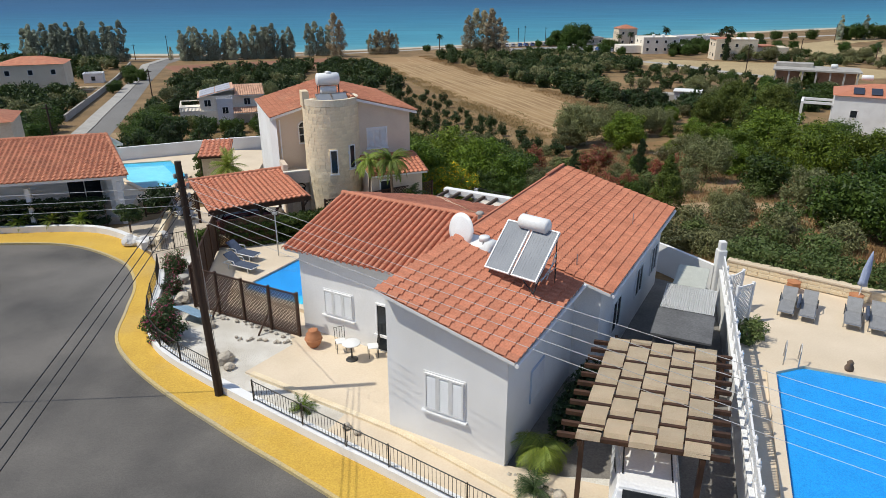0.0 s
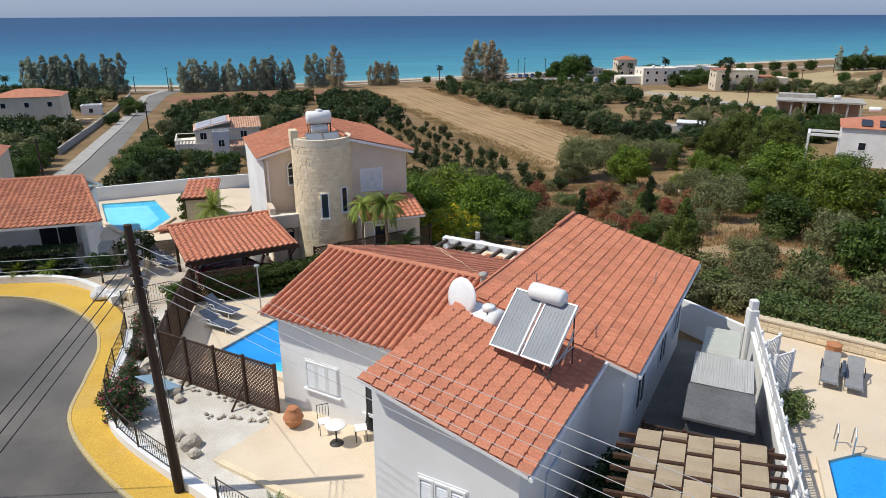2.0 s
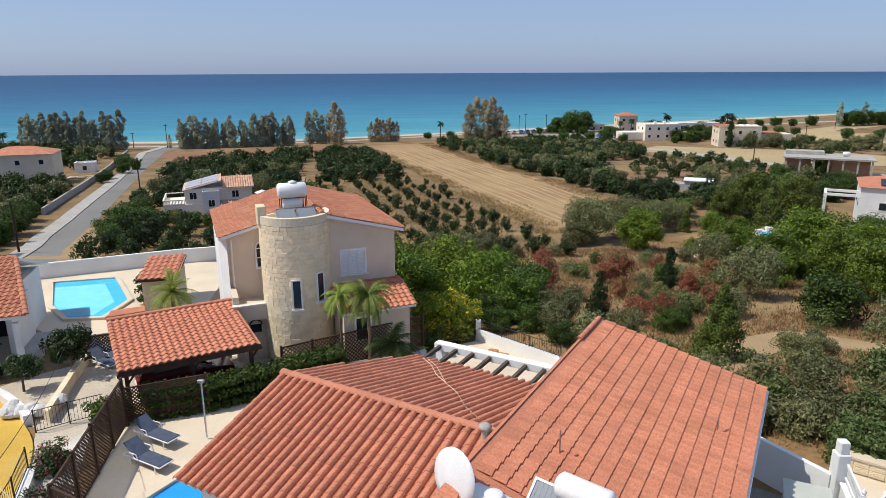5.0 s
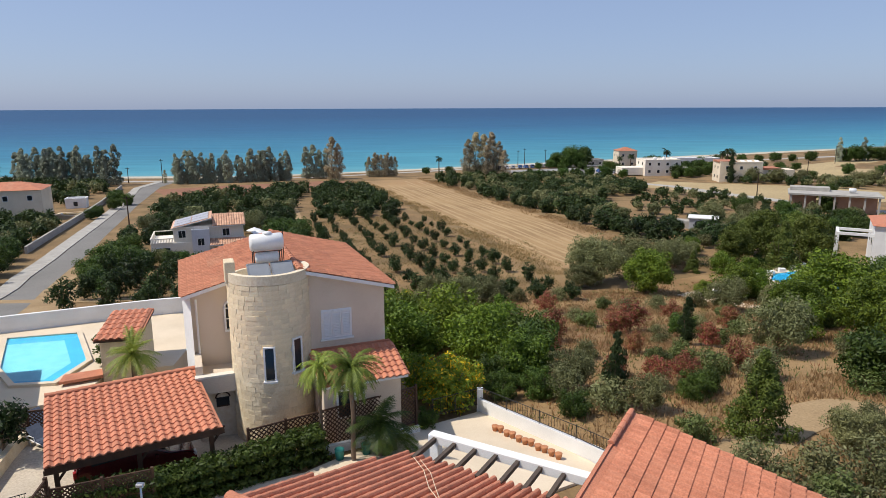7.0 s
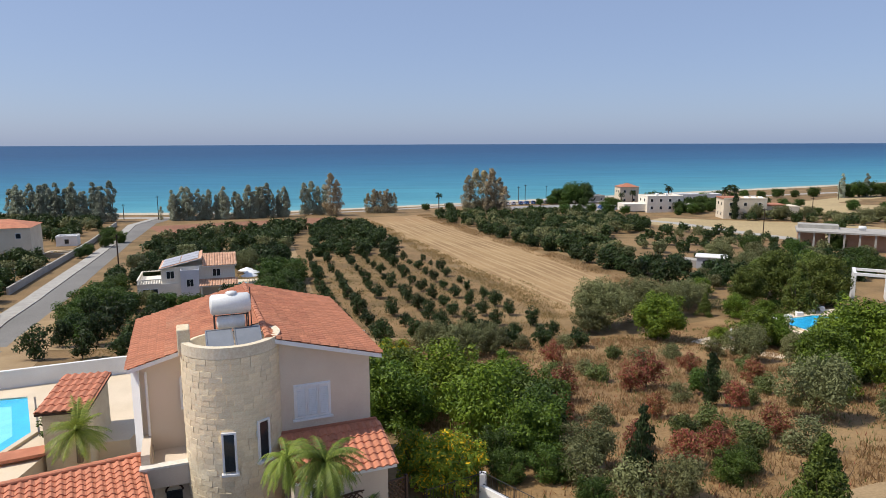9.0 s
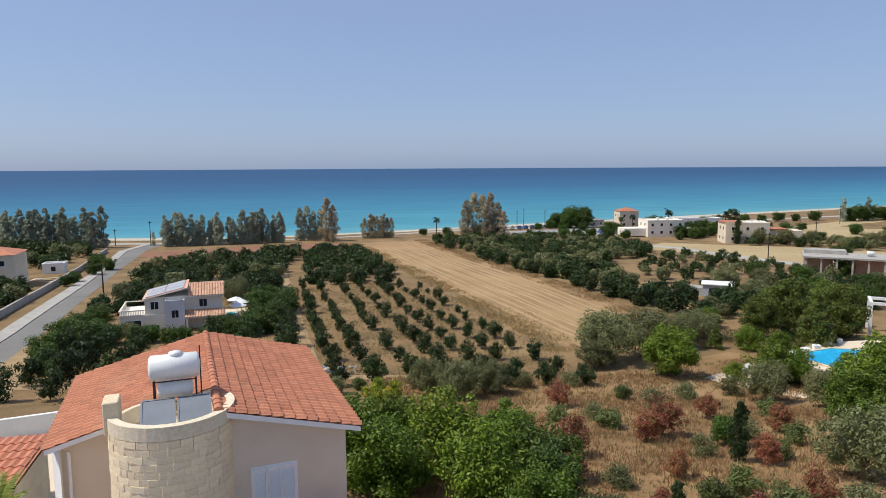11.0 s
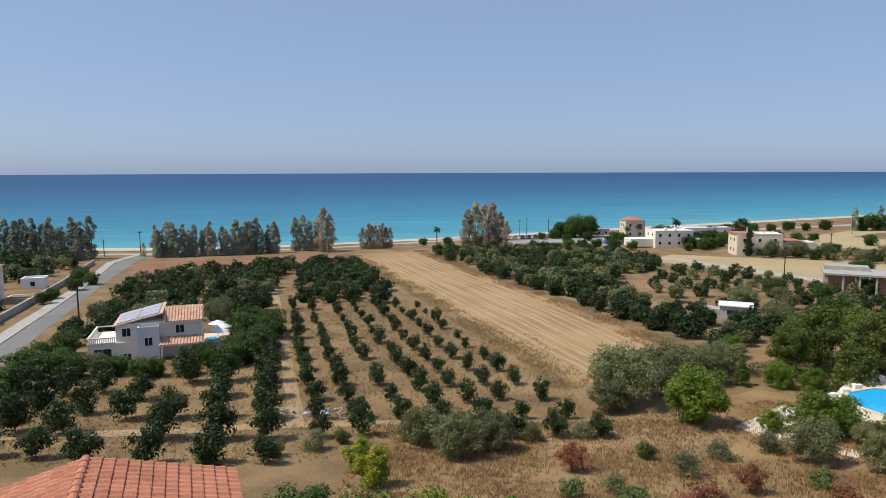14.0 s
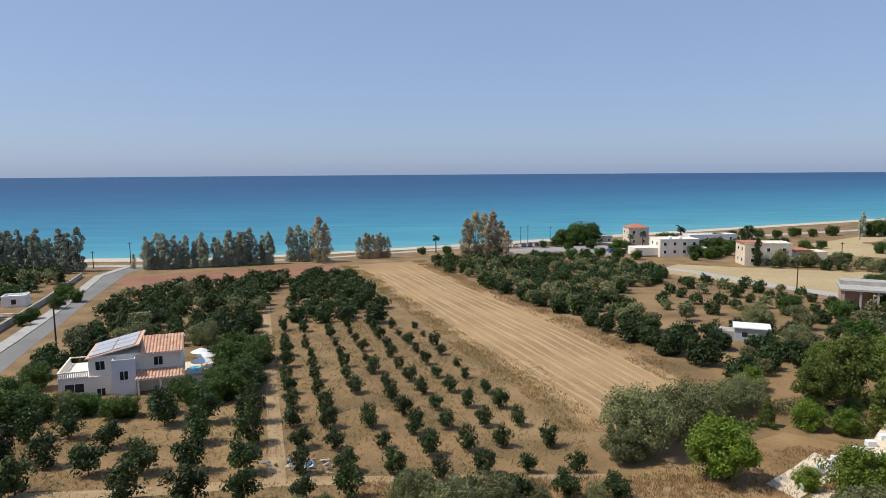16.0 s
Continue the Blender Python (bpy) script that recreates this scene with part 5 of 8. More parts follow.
def car(m, paint, label, name="car", suv=True):
    """A car that heads along +y; wheels, lamps and glass are parts."""
    e = thing(name, m, label, "car")
    L, W, H = (4.4, 1.8, 1.65) if suv else (4.3, 1.76, 1.45)
    side = [(-L / 2, 0.35), (-L / 2, 0.95), (-L / 2 + 0.08, 1.08), (-L / 2 + (0.3 if suv else 0.5), H - 0.05), (-L / 2 + (0.5 if suv else 0.9), H), (0.35, H - 0.02), (1.15, 1.08), (L / 2 - 0.15, 0.92), (L / 2, 0.7), (L / 2, 0.35)]
    bm = bmesh.new()
    rings = []
    for sx, inset in ((-1, 0.0), (1, 0.0)):
        ring = []
        for y, z in side:
            t = max(0, (z - 1.0) / (H - 1.0)) if z > 1.0 else 0
            ring.append(bm.verts.new((sx * (W / 2 - 0.16 * t), y, z)))
        rings.append(ring)
    n = len(side)
    bm.faces.new(rings[0])
    bm.faces.new(rings[1][::-1])
    for k in range(n):
        bm.faces.new((rings[0][k], rings[1][k], rings[1][(k + 1) % n], rings[0][(k + 1) % n]))
    bmesh.ops.recalc_face_normals(bm, faces=bm.faces)
    bmesh.ops.bevel(bm, geom=bm.edges[:], offset=0.06, segments=2, affect="EDGES")
    part("body", bm, paint, e)
    for sx in (-1, 1):
        part("side_window", boxes((sx * (W / 2 - 0.1) - 0.012, sx * (W / 2 - 0.1) + 0.012, -L / 2 + 0.6, 0.6, 1.08, H - 0.16), m=Matrix(((1, 0, -0.17 * sx, 0.17 * sx * 1.22), (0, 1, 0, 0), (0, 0, 1, 0), (0, 0, 0, 1)))), GLASS, e, "dark tinted glass")
        part("roof_rail", rods(((sx * 0.62, -L / 2 + 0.8, H + 0.03), (sx * 0.62, 0.35, H + 0.03), 0.02)), IRON, e)
        part("tail_lamp", boxes((sx * 0.8 - 0.09, sx * 0.8 + 0.09, -L / 2 - 0.02, -L / 2 + 0.1, 0.85, 1.15), bevel=0.015), REDLAMP, e, "red tail lamp")
        part("headlamp", boxes((sx * 0.68 - 0.16, sx * 0.68 + 0.16, L / 2 - 0.12, L / 2 + 0.015, 0.66, 0.8), bevel=0.02), WHITE, e, "clear headlamp")
        part("mirror", boxes((sx * (W / 2 + 0.09) - 0.1, sx * (W / 2 + 0.09) + 0.1, 0.62, 0.75, 1.0, 1.15), bevel=0.03), paint, e)
        for y in (-L / 2 + 0.85, L / 2 - 0.85):
            wl = lathe([(0.2, -0.1), (0.31, -0.1), (0.34, -0.06), (0.34, 0.06), (0.31, 0.1), (0.2, 0.1)], 20)
            bmesh.ops.transform(wl, matrix=pose(sx * (W / 2 - 0.1), y, 0.34, 0, 90, 0), verts=wl.verts)
            wheel = part("wheel", wl, BLACK, e)
            rm = lathe([(0.02, -0.105), (0.2, -0.105), (0.2, 0.105), (0.02, 0.105)], 16)
            bmesh.ops.transform(rm, matrix=pose(sx * (W / 2 - 0.1), y, 0.34, 0, 90, 0), verts=rm.verts)
            part("rim", rm, STEEL, wheel)
    part("rear_window", boxes((-0.6, 0.6, -0.02, 0.02, -0.28, 0.28), m=pose(0, -L / 2 + (0.18 if suv else 0.29), 1.34, -20 if suv else -33, 0, 0)), GLASS, e, "dark tinted glass")
    part("windscreen", boxes((-0.64, 0.64, -0.02, 0.02, -0.45, 0.45), m=pose(0, 0.78, 1.32, 54, 0, 0)), GLASS, e, "dark tinted glass")
    part("number_plate", boxes((-0.26, 0.26, -L / 2 - 0.03, -L / 2 + 0.01, 0.6, 0.72)), WHITE, e, "plain plate")
    return e


car(frame_of(4.98, 18.55, 0.03, -15), CARWHITE, "white sports utility car parked under the pergola")

# boundary wall between the plots, with lattice and finials
BW = [(7.0, 16.0), (8.1, 19.4), (9.4, 23.6), (10.6, 27.4), (11.75, 31.2)]
for (xa, ya), (xb, yb) in zip(BW, BW[1:]):
    d = math.degrees(math.atan2(yb - ya, xb - xa))
    L = math.hypot(xb - xa, yb - ya)
    e = thing("garden_wall", frame_of(xa, ya, 0, d), "tall white garden wall with a trellis top and finials", "wall", "wall between the plots")
    part("wall", boxes((0, L, -0.1, 0.1, 0, 1.35)), PLASTER, e)
    part("coping", boxes((-0.02, L + 0.02, -0.14, 0.14, 1.35, 1.42), bevel=0.015), WHITE, e)
    for k in range(int(L / 1.0)):
        x = 0.3 + k * 1.0
        part("post", boxes((x - 0.06, x + 0.06, -0.06, 0.06, 1.42, 2.15)), WHITE, e)
        b = lathe([(0.02, 2.15), (0.06, 2.19), (0.065, 2.24), (0.03, 2.29), (0.01, 2.34)], 10)
        bmesh.ops.translate(b, verts=b.verts, vec=(x, 0, 0))
        part("finial", b, WHITE, e)
    part("rail", boxes((0, L, -0.03, 0.03, 2.0, 2.08)), WHITE, e)
    part("rail", boxes((0, L, -0.03, 0.03, 1.55, 1.62)), WHITE, e)
    n = int(L / 0.12)
    bm = bmesh.new()
    for k in range(n):
        box(bm, k * 0.12, k * 0.12 + 0.05, -0.02, 0.0, 1.42, 2.05)
    part("trellis", bm, WHITE, e)
tagged(obj("wall_pier", boxes((11.5, 11.9, 31.3, 31.7, 0, 2.3), (11.55, 11.85, 31.35, 31.65, 2.3, 2.7), bevel=0.03), PLASTER), "white gate pier at the end of the garden wall", "pier")
lattice("trellis_panel", 11.4, 29.3, 12.1, 29.9, 0.25, 1.7, WHITE, "white diamond trellis panel", 1, 0.16)
lattice("trellis_panel", 11.2, 28.2, 12.0, 28.6, 0.25, 1.7, WHITE, "white diamond trellis panel", 1, 0.16)
# store shed with two kinds of roof
shed = thing("store_shed", frame_of(6.55, 24.1, 0, -23), "low store shed with white corrugated and grey felt roof", "shed")
part("wall", boxes((0.05, 1.85, 0.15, 4.35, 0, 2.02)), GREYSHEET, shed)
bm = bmesh.new()
wave = [(k * 0.02, 2.12 + 0.009 * math.sin(k * 1.57)) for k in range(97)]
rows_ = [[bm.verts.new((x, y, z)) for x, z in wave] for y in (2.2, 4.5)]
for k in range(96):
    bm.faces.new((rows_[0][k], rows_[0][k + 1], rows_[1][k + 1], rows_[1][k]))
bmesh.ops.solidify(bm, geom=bm.faces[:], thickness=0.02)
part("sheet_roof", bm, SHEET, shed, "white corrugated roofing")
part("felt_roof", boxes((-0.05, 1.97, 0.0, 2.18, 2.02, 2.1)), GREYSHEET, shed, "grey roofing felt")
tagged(obj("storage_box", boxes((-0.6, 0.6, -1.1, 1.1, 0, 1.75), (-0.65, 0.65, -1.15, 1.15, 1.75, 1.83), m=frame_of(9.75, 29.5, 0.03, -24), bevel=0.02), surf("pale_grey_green", (0.50, 0.51, 0.45), (0.45, 0.46, 0.40), 2, 0.6, 0.1)), "pale grey-green storage locker", "locker")
lattice("lattice_fence", 5.3, 24.0, 8.6, 22.7, 0.05, 1.9, BROWN_WOOD, "dark lattice gate closing the driveway", 3, 0.15)
draped("side_wall", ribbon([(9.3, 35.3), (11.6, 31.6)], [(9.15, 35.2), (11.45, 31.5)]), 1.5, PLASTER, "white rendered wall closing the side yard", "wall", thick=1.6)

# ---- neighbour's pool terrace ----
RP = [(8.0, 15.4), (17.5, 12.0), (21.3, 21.4), (12.55, 24.8), (11.35, 24.4)]
draped("neighbour_terrace", [(7.3, 16.2), (9.2, 9), (30, 2), (36, 19), (24.5, 25.9), (13.1, 33.8), (11.9, 31.6)], 0.2, PAVING, "pale paved terrace round a swimming pool", "terrace", thick=0.3)
rp = pool(RP, 0.2, POOLTILE, "large blue swimming pool on a paved terrace", 0.3)
lad = thing("pool_ladder", frame_of(12.2, 25.1, 0.36, -25), "bent steel pool ladder with two rails", "ladder")
for x in (-0.25, 0.25):
    part("rail", rods(((x, 0.35, 0), (x, 0.3, 0.6), 0.022), ((x, 0.3, 0.6), (x, 0.05, 0.8), 0.022), ((x, 0.05, 0.8), (x, -0.25, 0.6), 0.022), ((x, -0.25, 0.6), (x, -0.3, -0.22), 0.022)), STEEL, lad)
part("tread", boxes((-0.25, 0.25, -0.33, -0.25, -0.12, -0.09)), STEEL, lad)
WALLR = [(13.1, 33.9), (18.6, 30.1), (24.5, 26.2), (36, 19.2)]
rw = tagged(draped("stone_wall", ribbon(offset(WALLR, 0.35), WALLR), 0.72, STONE, "low stone wall with a pale coping", "wall", thick=0.8), kind="structure")
draped("wall_coping", ribbon(offset(WALLR, 0.4), offset(WALLR, -0.06)), 0.8, PAVING, "pale coping slabs on the stone wall", "coping", thick=0.08)
srg = random.Random(5)
for (xa, ya), (xb, yb) in zip(WALLR[:2], WALLR[1:3]):
    L = math.hypot(xb - xa, yb - ya)
    x = 0.1
    while x < L - 0.4:
        w = srg.uniform(0.25, 0.5)
        for z in (0.33, 0.58):
            f = (x + w / 2) / L
            s = part("stone", boxes((-w / 2, w / 2, -0.02, 0.02, -0.115, 0.115), bevel=0.01), STONE, rw)
            s.matrix_basis = frame_of(xa + (xb - xa) * f, ya + (yb - ya) * f, z, math.degrees(math.atan2(yb - ya, xb - xa)))
        x += w + 0.03
for x, y, dd in ((14.15, 29.65, -30), (14.85, 29.25, -30), (16.4, 28.6, -30), (17.2, 28.2, -30)):
    sun_lounger(frame_of(x, y, 0.2, dd), "grey mesh sun lounger on the pool terrace", GREYPLASTIC, "loungers by the large pool")
for x, y in ((14.55, 29.5), (16.85, 28.4)):
    tagged(obj("beach_towel", boxes((-0.06, 0.06, -0.5, 0.5, 0.38, 0.66), m=frame_of(x, y, 0.2, -30), bevel=0.03), BLUECLOTH), "folded blue striped cushion between the loungers", "cushion")
for x, y in ((15.3, 31.55), (17.4, 30.2)):
    u = thing("terracotta_pot", pose(x, y, 0.2), "terracotta pot at the foot of the stone wall", "pot")
    part("body", lathe([(0.2, 0), (0.3, 0.25), (0.27, 0.45), (0.31, 0.5), (0.27, 0.51)]), TERRACOTTA, u)
par = thing("parasol", pose(17.45, 30.15, 0.7), "closed blue and white striped parasol", "parasol")
part("pole", rods(((0, 0, -0.4), (0.12, 0, 2.0), 0.025)), WHITE, par)
bm = lathe([(0.2, 0.5), (0.17, 0.7), (0.16, 1.2), (0.1, 1.7), (0.02, 2.1)], 12)
bmesh.ops.transform(bm, matrix=pose(0, 0, 0, 0, 4, 0), verts=bm.verts)
part("canopy", bm, surf("striped_cloth", (0.38, 0.43, 0.55), (0.18, 0.23, 0.38), 6, 0.8, 0.2, stretch=(1, 1, 0.05)), par)
tagged(obj("garden_ornament", lathe([(0.14, 0), (0.16, 0.12), (0.1, 0.25), (0.12, 0.33), (0.05, 0.42)], 10), BARK), "small dark garden ornament on the pool edge", "ornament").location = (14.05, 24.55, 0.36)

# ---- carport with its car ----
CM = frame_of(-13.9, 37.35, 0, 31.5)
cp = thing("carport", CM, "timber carport with a clay-tiled roof", "carport")
for x in (0.3, 2.9, 5.4):
    for y in (0.3, 5.2):
        part("post", boxes((x - 0.08, x + 0.08, y - 0.08, y + 0.08, -1.3, 1.95), bevel=0.01), BROWN_WOOD, cp)
    part("brace", rods(((x, 0.3, 1.2), (x + 0.5, 0.3, 1.85), 0.05)), BROWN_WOOD, cp)
slab(cp, "roof", [(0, 0, 1.95), (5.8, 0, 1.95), (5.8, 5.6, 2.3), (0, 5.6, 2.3)], 0.14, BROWN_WOOD, top=TILE)
ctiles = part("roof_tiling", boxes((0.02, 5.78, 5.5, 5.6, 2.25, 2.33)), TILE, cp)
tiled(ctiles, (-0.02, -0.08, 1.95), (1, 0, 0), (0, 1, 0.0625), 5.9, 5.75, TILE, singles=300, h=0.09)
ridge(ctiles, (0, 5.6, 2.34), (5.8, 5.6, 2.34), TILE)
part("beam", boxes((-0.05, 5.85, 0.0, 0.12, 1.68, 1.84)), BROWN_WOOD, cp)
car(CM @ frame_of(2.9, 2.7, -0.55, -90), CARRED, "dark red car parked under the carport", suv=False)

# small stones along the lattice fence and the terrace steps
st = random.Random(21)
pebble = []
for k in range(4):
    bm = bmesh.new()
    bmesh.ops.create_icosphere(bm, subdivisions=1, radius=0.12)
    for v in bm.verts:
        v.co *= 1 + 0.4 * noise.noise(v.co * 9 + Vector((k, 1, 0)))
        v.co.z *= 0.7
    o = obj("stone", bm, ROCK)
    pebble.append(o.data)
    bpy.data.objects.remove(o)
for k in range(60):
    if k < 26:
        f = k / 25
        x, y = -11.9 + 5.0 * f, 29.45 - 2.5 * f
    elif k < 42:
        f = (k - 26) / 15
        x, y = -9.4 + 2.4 * f, 26.9 - 1.2 * f + 0.9 * f
    else:
        f = (k - 42) / 17
        x, y = 1.2 + 2.6 * f, 19.2 - 2.0 * f
    o = new("stone", st.choice(pebble))
    o.matrix_world = Matrix.LocRotScale((x + st.uniform(-0.15, 0.15), y + st.uniform(-0.12, 0.12), 0.1), Euler((0, 0, st.uniform(0, 6))), (st.uniform(0.4, 0.95),) * 3)
    tagged(o, "small pale edging stone in the gravel", "stone", "edging stones")

# ---- tower house: rooftop heater, balcony, porch, side roof ----
tank2 = thing("solar_water_heater", TH @ pose(TC[0] + 0.1, TC[1] + 0.35, 6.3), "white water tanks over two solar collectors", "water heater")
for z, r, L in ((1.55, 0.39, 1.5), (0.85, 0.27, 1.05)):
    bm = lathe([(0.05, 0), (r * 0.8, 0.03), (r, 0.1), (r, L - 0.1), (r * 0.8, L - 0.03), (0.05, L)], 22)
    bmesh.ops.transform(bm, matrix=pose(-L / 2, 0.45, z, 0, 90, 0), verts=bm.verts)
    part("tank", bm, TANK, tank2, "white cylindrical water tank")
part("lid", lathe([(0.2, 1.88), (0.2, 2.0), (0.05, 2.04)], 14), TANK, tank2).location = (0.05, 0.45, 0)
for leg in (((-0.6, 0.1, 0), (-0.6, 0.1, 1.25), 0.025), ((0.6, 0.1, 0), (0.6, 0.1, 1.25), 0.025), ((-0.6, 0.8, 0), (-0.6, 0.8, 1.25), 0.025), ((0.6, 0.8, 0), (0.6, 0.8, 1.25), 0.025), ((-0.6, 0.1, 0.55), (0.6, 0.1, 0.55), 0.02), ((-0.6, 0.1, 1.2), (0.6, 0.1, 1.2), 0.02), ((-0.6, 0.8, 1.2), (0.6, 0.8, 1.2), 0.02)):
    part("stand_bar", rods(leg), IRON, tank2)
for x in (-0.95, 0.05):
    q = pose(x, -1.25, 0.15, 22, 0, 0)
    c = part("collector", boxes((0, 0.92, 0, 1.35, 0, 0.06), m=q), COLLECTOR, tank2, "flat solar collector behind glass")
    part("collector_frame", boxes((-0.02, 0.03, 0, 1.35, 0, 0.08), (0.89, 0.94, 0, 1.35, 0, 0.08), (0.03, 0.89, -0.02, 0.03, 0, 0.08), (0.03, 0.89, 1.32, 1.37, 0, 0.08), m=q), STEEL, c)
part("antenna", rods(((0.75, 0.6, 0), (0.75, 0.6, 2.1), 0.02)), IRON, tank2)
porch = part("porch", boxes((-8.75, -8.4, 0.6, 2.75, -3, 2.3), (-8.4, -5.9, 0.6, 0.85, 1.55, 2.3), (-8.4, -5.9, 0.85, 2.75, 1.85, 2.05), (-6.2, -5.9, 0.85, 2.7, -3, 1.85), (-8.75, -8.45, 0.9, 2.75, 2.3, 2.75)), CREAM, tower_house, "cream porch with a balcony above")
part("balcony_coping", boxes((-8.8, -5.9, 0.55, 0.9, 2.3, 2.38)), surf("pale_coping", (0.72, 0.68, 0.6), (0.66, 0.62, 0.54), 1, 0.8, 0.1), porch)
part("porch_wall", boxes((-8.4, -6.2, 1.05, 1.25, -3, 1.85)), FARWALL, tower_house)
pw = part("window", boxes((-8.0, -7.45, 0.99, 1.07, 0.75, 1.15)), GLASS, tower_house, "small dark arched window in the porch")
part("window_frame", rods(*[((-7.72 + 0.3 * math.cos(k * math.pi / 6), 1.0, 1.15 + 0.26 * math.sin(k * math.pi / 6)), (-7.72 + 0.3 * math.cos((k + 1) * math.pi / 6), 1.0, 1.15 + 0.26 * math.sin((k + 1) * math.pi / 6)), 0.035) for k in range(6)], ((-8.0, 1.0, 0.75), (-7.45, 1.0, 0.75), 0.035), seg=6), BROWN_WOOD, pw)
part("wall_lamp", rods(((-6.75, 1.05, 1.0), (-6.75, 0.9, 1.0), 0.03), ((-6.75, 0.9, 0.6), (-6.75, 0.9, 0.95), 0.07), seg=8), IRON, tower_house, "black wall lantern")
part("front_door", boxes((-7.9, -7.0, 2.6, 2.74, -1.2, 0.95)), surf("varnished_door", (0.36, 0.22, 0.11), (0.30, 0.18, 0.09), 2, 0.5, 0.2), tower_house, "varnished wooden front door")
part("steps", boxes((-8.3, -6.2, -0.3, 1.0, -2.0, -0.95), (-8.0, -6.4, 0.9, 2.6, -2.0, -0.75)), PLASTER, tower_house)
aw = part("window", boxes((-7.25, -6.65, 2.68, 2.8, 3.75, 4.75)), GLASS, tower_house, "arched window with white glazing bars")
bm = boxes((-7.33, -7.25, 2.64, 2.78, 3.7, 4.75), (-6.65, -6.57, 2.64, 2.78, 3.7, 4.75), (-7.33, -6.57, 2.6, 2.78, 3.62, 3.7), (-6.97, -6.93, 2.66, 2.78, 3.7, 4.95), (-7.25, -6.65, 2.66, 2.78, 4.2, 4.25), (-7.25, -6.65, 2.66, 2.78, 4.7, 4.75))
for k in range(8):
    a0, a1 = k * math.pi / 8, (k + 1) * math.pi / 8
    rod(bm, (-6.95 + 0.34 * math.cos(a0), 2.7, 4.75 + 0.34 * math.sin(a0)), (-6.95 + 0.34 * math.cos(a1), 2.7, 4.75 + 0.34 * math.sin(a1)), 0.05, seg=6)
part("window_frame", bm, WHITE, aw)
bm = bmesh.new()
bmesh.ops.create_circle(bm, cap_ends=True, radius=0.3, segments=20, matrix=pose(-6.95, 2.72, 4.75, 90))
part("pane", bm, GLASS, aw)
part("corner_wall", prism([(-8.72, 2.42), (-8.72, 9.4), (-9.06, 9.4), (-9.06, 3.3)], -3.5, RZ - 0.27 * 4.86 - 0.17), PLASTER, tower_house, "sunlit white corner wall")
part("downpipe", rods(((-8.5, 2.6, 2.3), (-8.5, 2.6, 5.3), 0.05)), WHITE, tower_house)
lean = part("side_roof", boxes((-3.9, -0.2, 0.2, 0.3, 2.9, 3.1)), TILE, tower_house, "lean-to clay tile roof")
slab(tower_house, "side_roof_slab", [(-4.0, -2.35, 2.35), (-0.15, -2.35, 2.35), (-0.15, 0.3, 3.05), (-4.0, 0.3, 3.05)], 0.12, WHITE, top=TILE)
tiled(lean, (-4.0, -2.42, 2.33), (1, 0, 0), (0, 1, 0.265), 3.9, 2.85, TILE, singles=100)
part("side_wall", boxes((-3.8, -0.4, -2.0, 0.28, -3, 2.2)), CREAM, tower_house)
lw = part("window", boxes((-3.2, -2.5, -2.04, -1.98, 0.75, 1.9)), GLASS, tower_house, "dark ground-floor window")
part("window_frame", boxes((-3.28, -3.2, -2.08, -1.98, 0.67, 1.98), (-2.5, -2.42, -2.08, -1.98, 0.67, 1.98), (-3.2, -2.5, -2.08, -1.98, 1.9, 1.98), (-3.2, -2.5, -2.08, -1.98, 0.67, 0.75)), WHITE, lw)

# ---- back courtyard of the villa ----
bp = thing("courtyard_pergola", VM, "white beam carrying dark rafters over the courtyard", "pergola")
part("beam", boxes((-6.1, 0.0, 15.1, 15.45, 3.1, 3.4), bevel=0.02), PLASTER, bp)
for k in range(9):
    part("rafter", boxes((-5.9 + k * 0.72, -5.78 + k * 0.72, 13.75, 15.1, 3.2, 3.34)), surf("grey_brown_timber", (0.10, 0.075, 0.055), (0.07, 0.05, 0.04), 3, 0.8, 0.3), bp)
part("post", boxes((-6.05, -5.75, 15.12, 15.42, -0.6, 3.1)), PLASTER, bp)
draped("courtyard_wall", ribbon([(1.05, 48.3), (6.1, 41.3)], [(0.9, 48.1), (5.95, 41.15)]), 0.75, PLASTER, "white courtyard wall under a railing", "wall", thick=1.2)
railing([(0.95, 48.2), (2.2, 46.45), (3.5, 44.65), (4.8, 42.85), (6.0, 41.2)], lambda x, y: ground(x, y) + 0.75, 0.6, "black iron railing on the courtyard wall", 0.16)
railing([(-1.3, 46.3), (-0.2, 47.2), (0.9, 48.1)], lambda x, y: ground(x, y) + 0.4, 0.9, "black iron gate and railing of the courtyard", 0.14)
tagged(obj("gate_pier", boxes((0.85, 1.15, 48.1, 48.4, -1.5, 0.05), bevel=0.02), PLASTER), "white gate pier of the courtyard", "pier")
prs = random.Random(8)
for k in range(11):
    f = k / 10
    u = thing("terracotta_pot", pose(1.6 + 2.4 * f, 45.4 - 3.2 * f + prs.uniform(-0.1, 0.1), ground(2, 45.4 - 3.2 * f) + 0.12), "small terracotta plant pot in a row", "pot", "row of pots")
    part("body", lathe([(0.1, 0), (0.15, 0.2), (0.16, 0.26), (0.13, 0.27)], 12), TERRACOTTA, u)
RUB = surf("garden_blue_green", (0.02, 0.18, 0.16), (0.02, 0.15, 0.14), 3, 0.6, 0.1)
for x, y in ((-4.9, 42.0), (-3.9, 42.6)):
    tagged(obj("garden_bin", lathe([(0.16, 0), (0.2, 0.4), (0.21, 0.45), (0.15, 0.47)], 14), RUB), "small blue-green plastic garden bin", "bin").location = (x, y, ground(x, y) + 0.12)

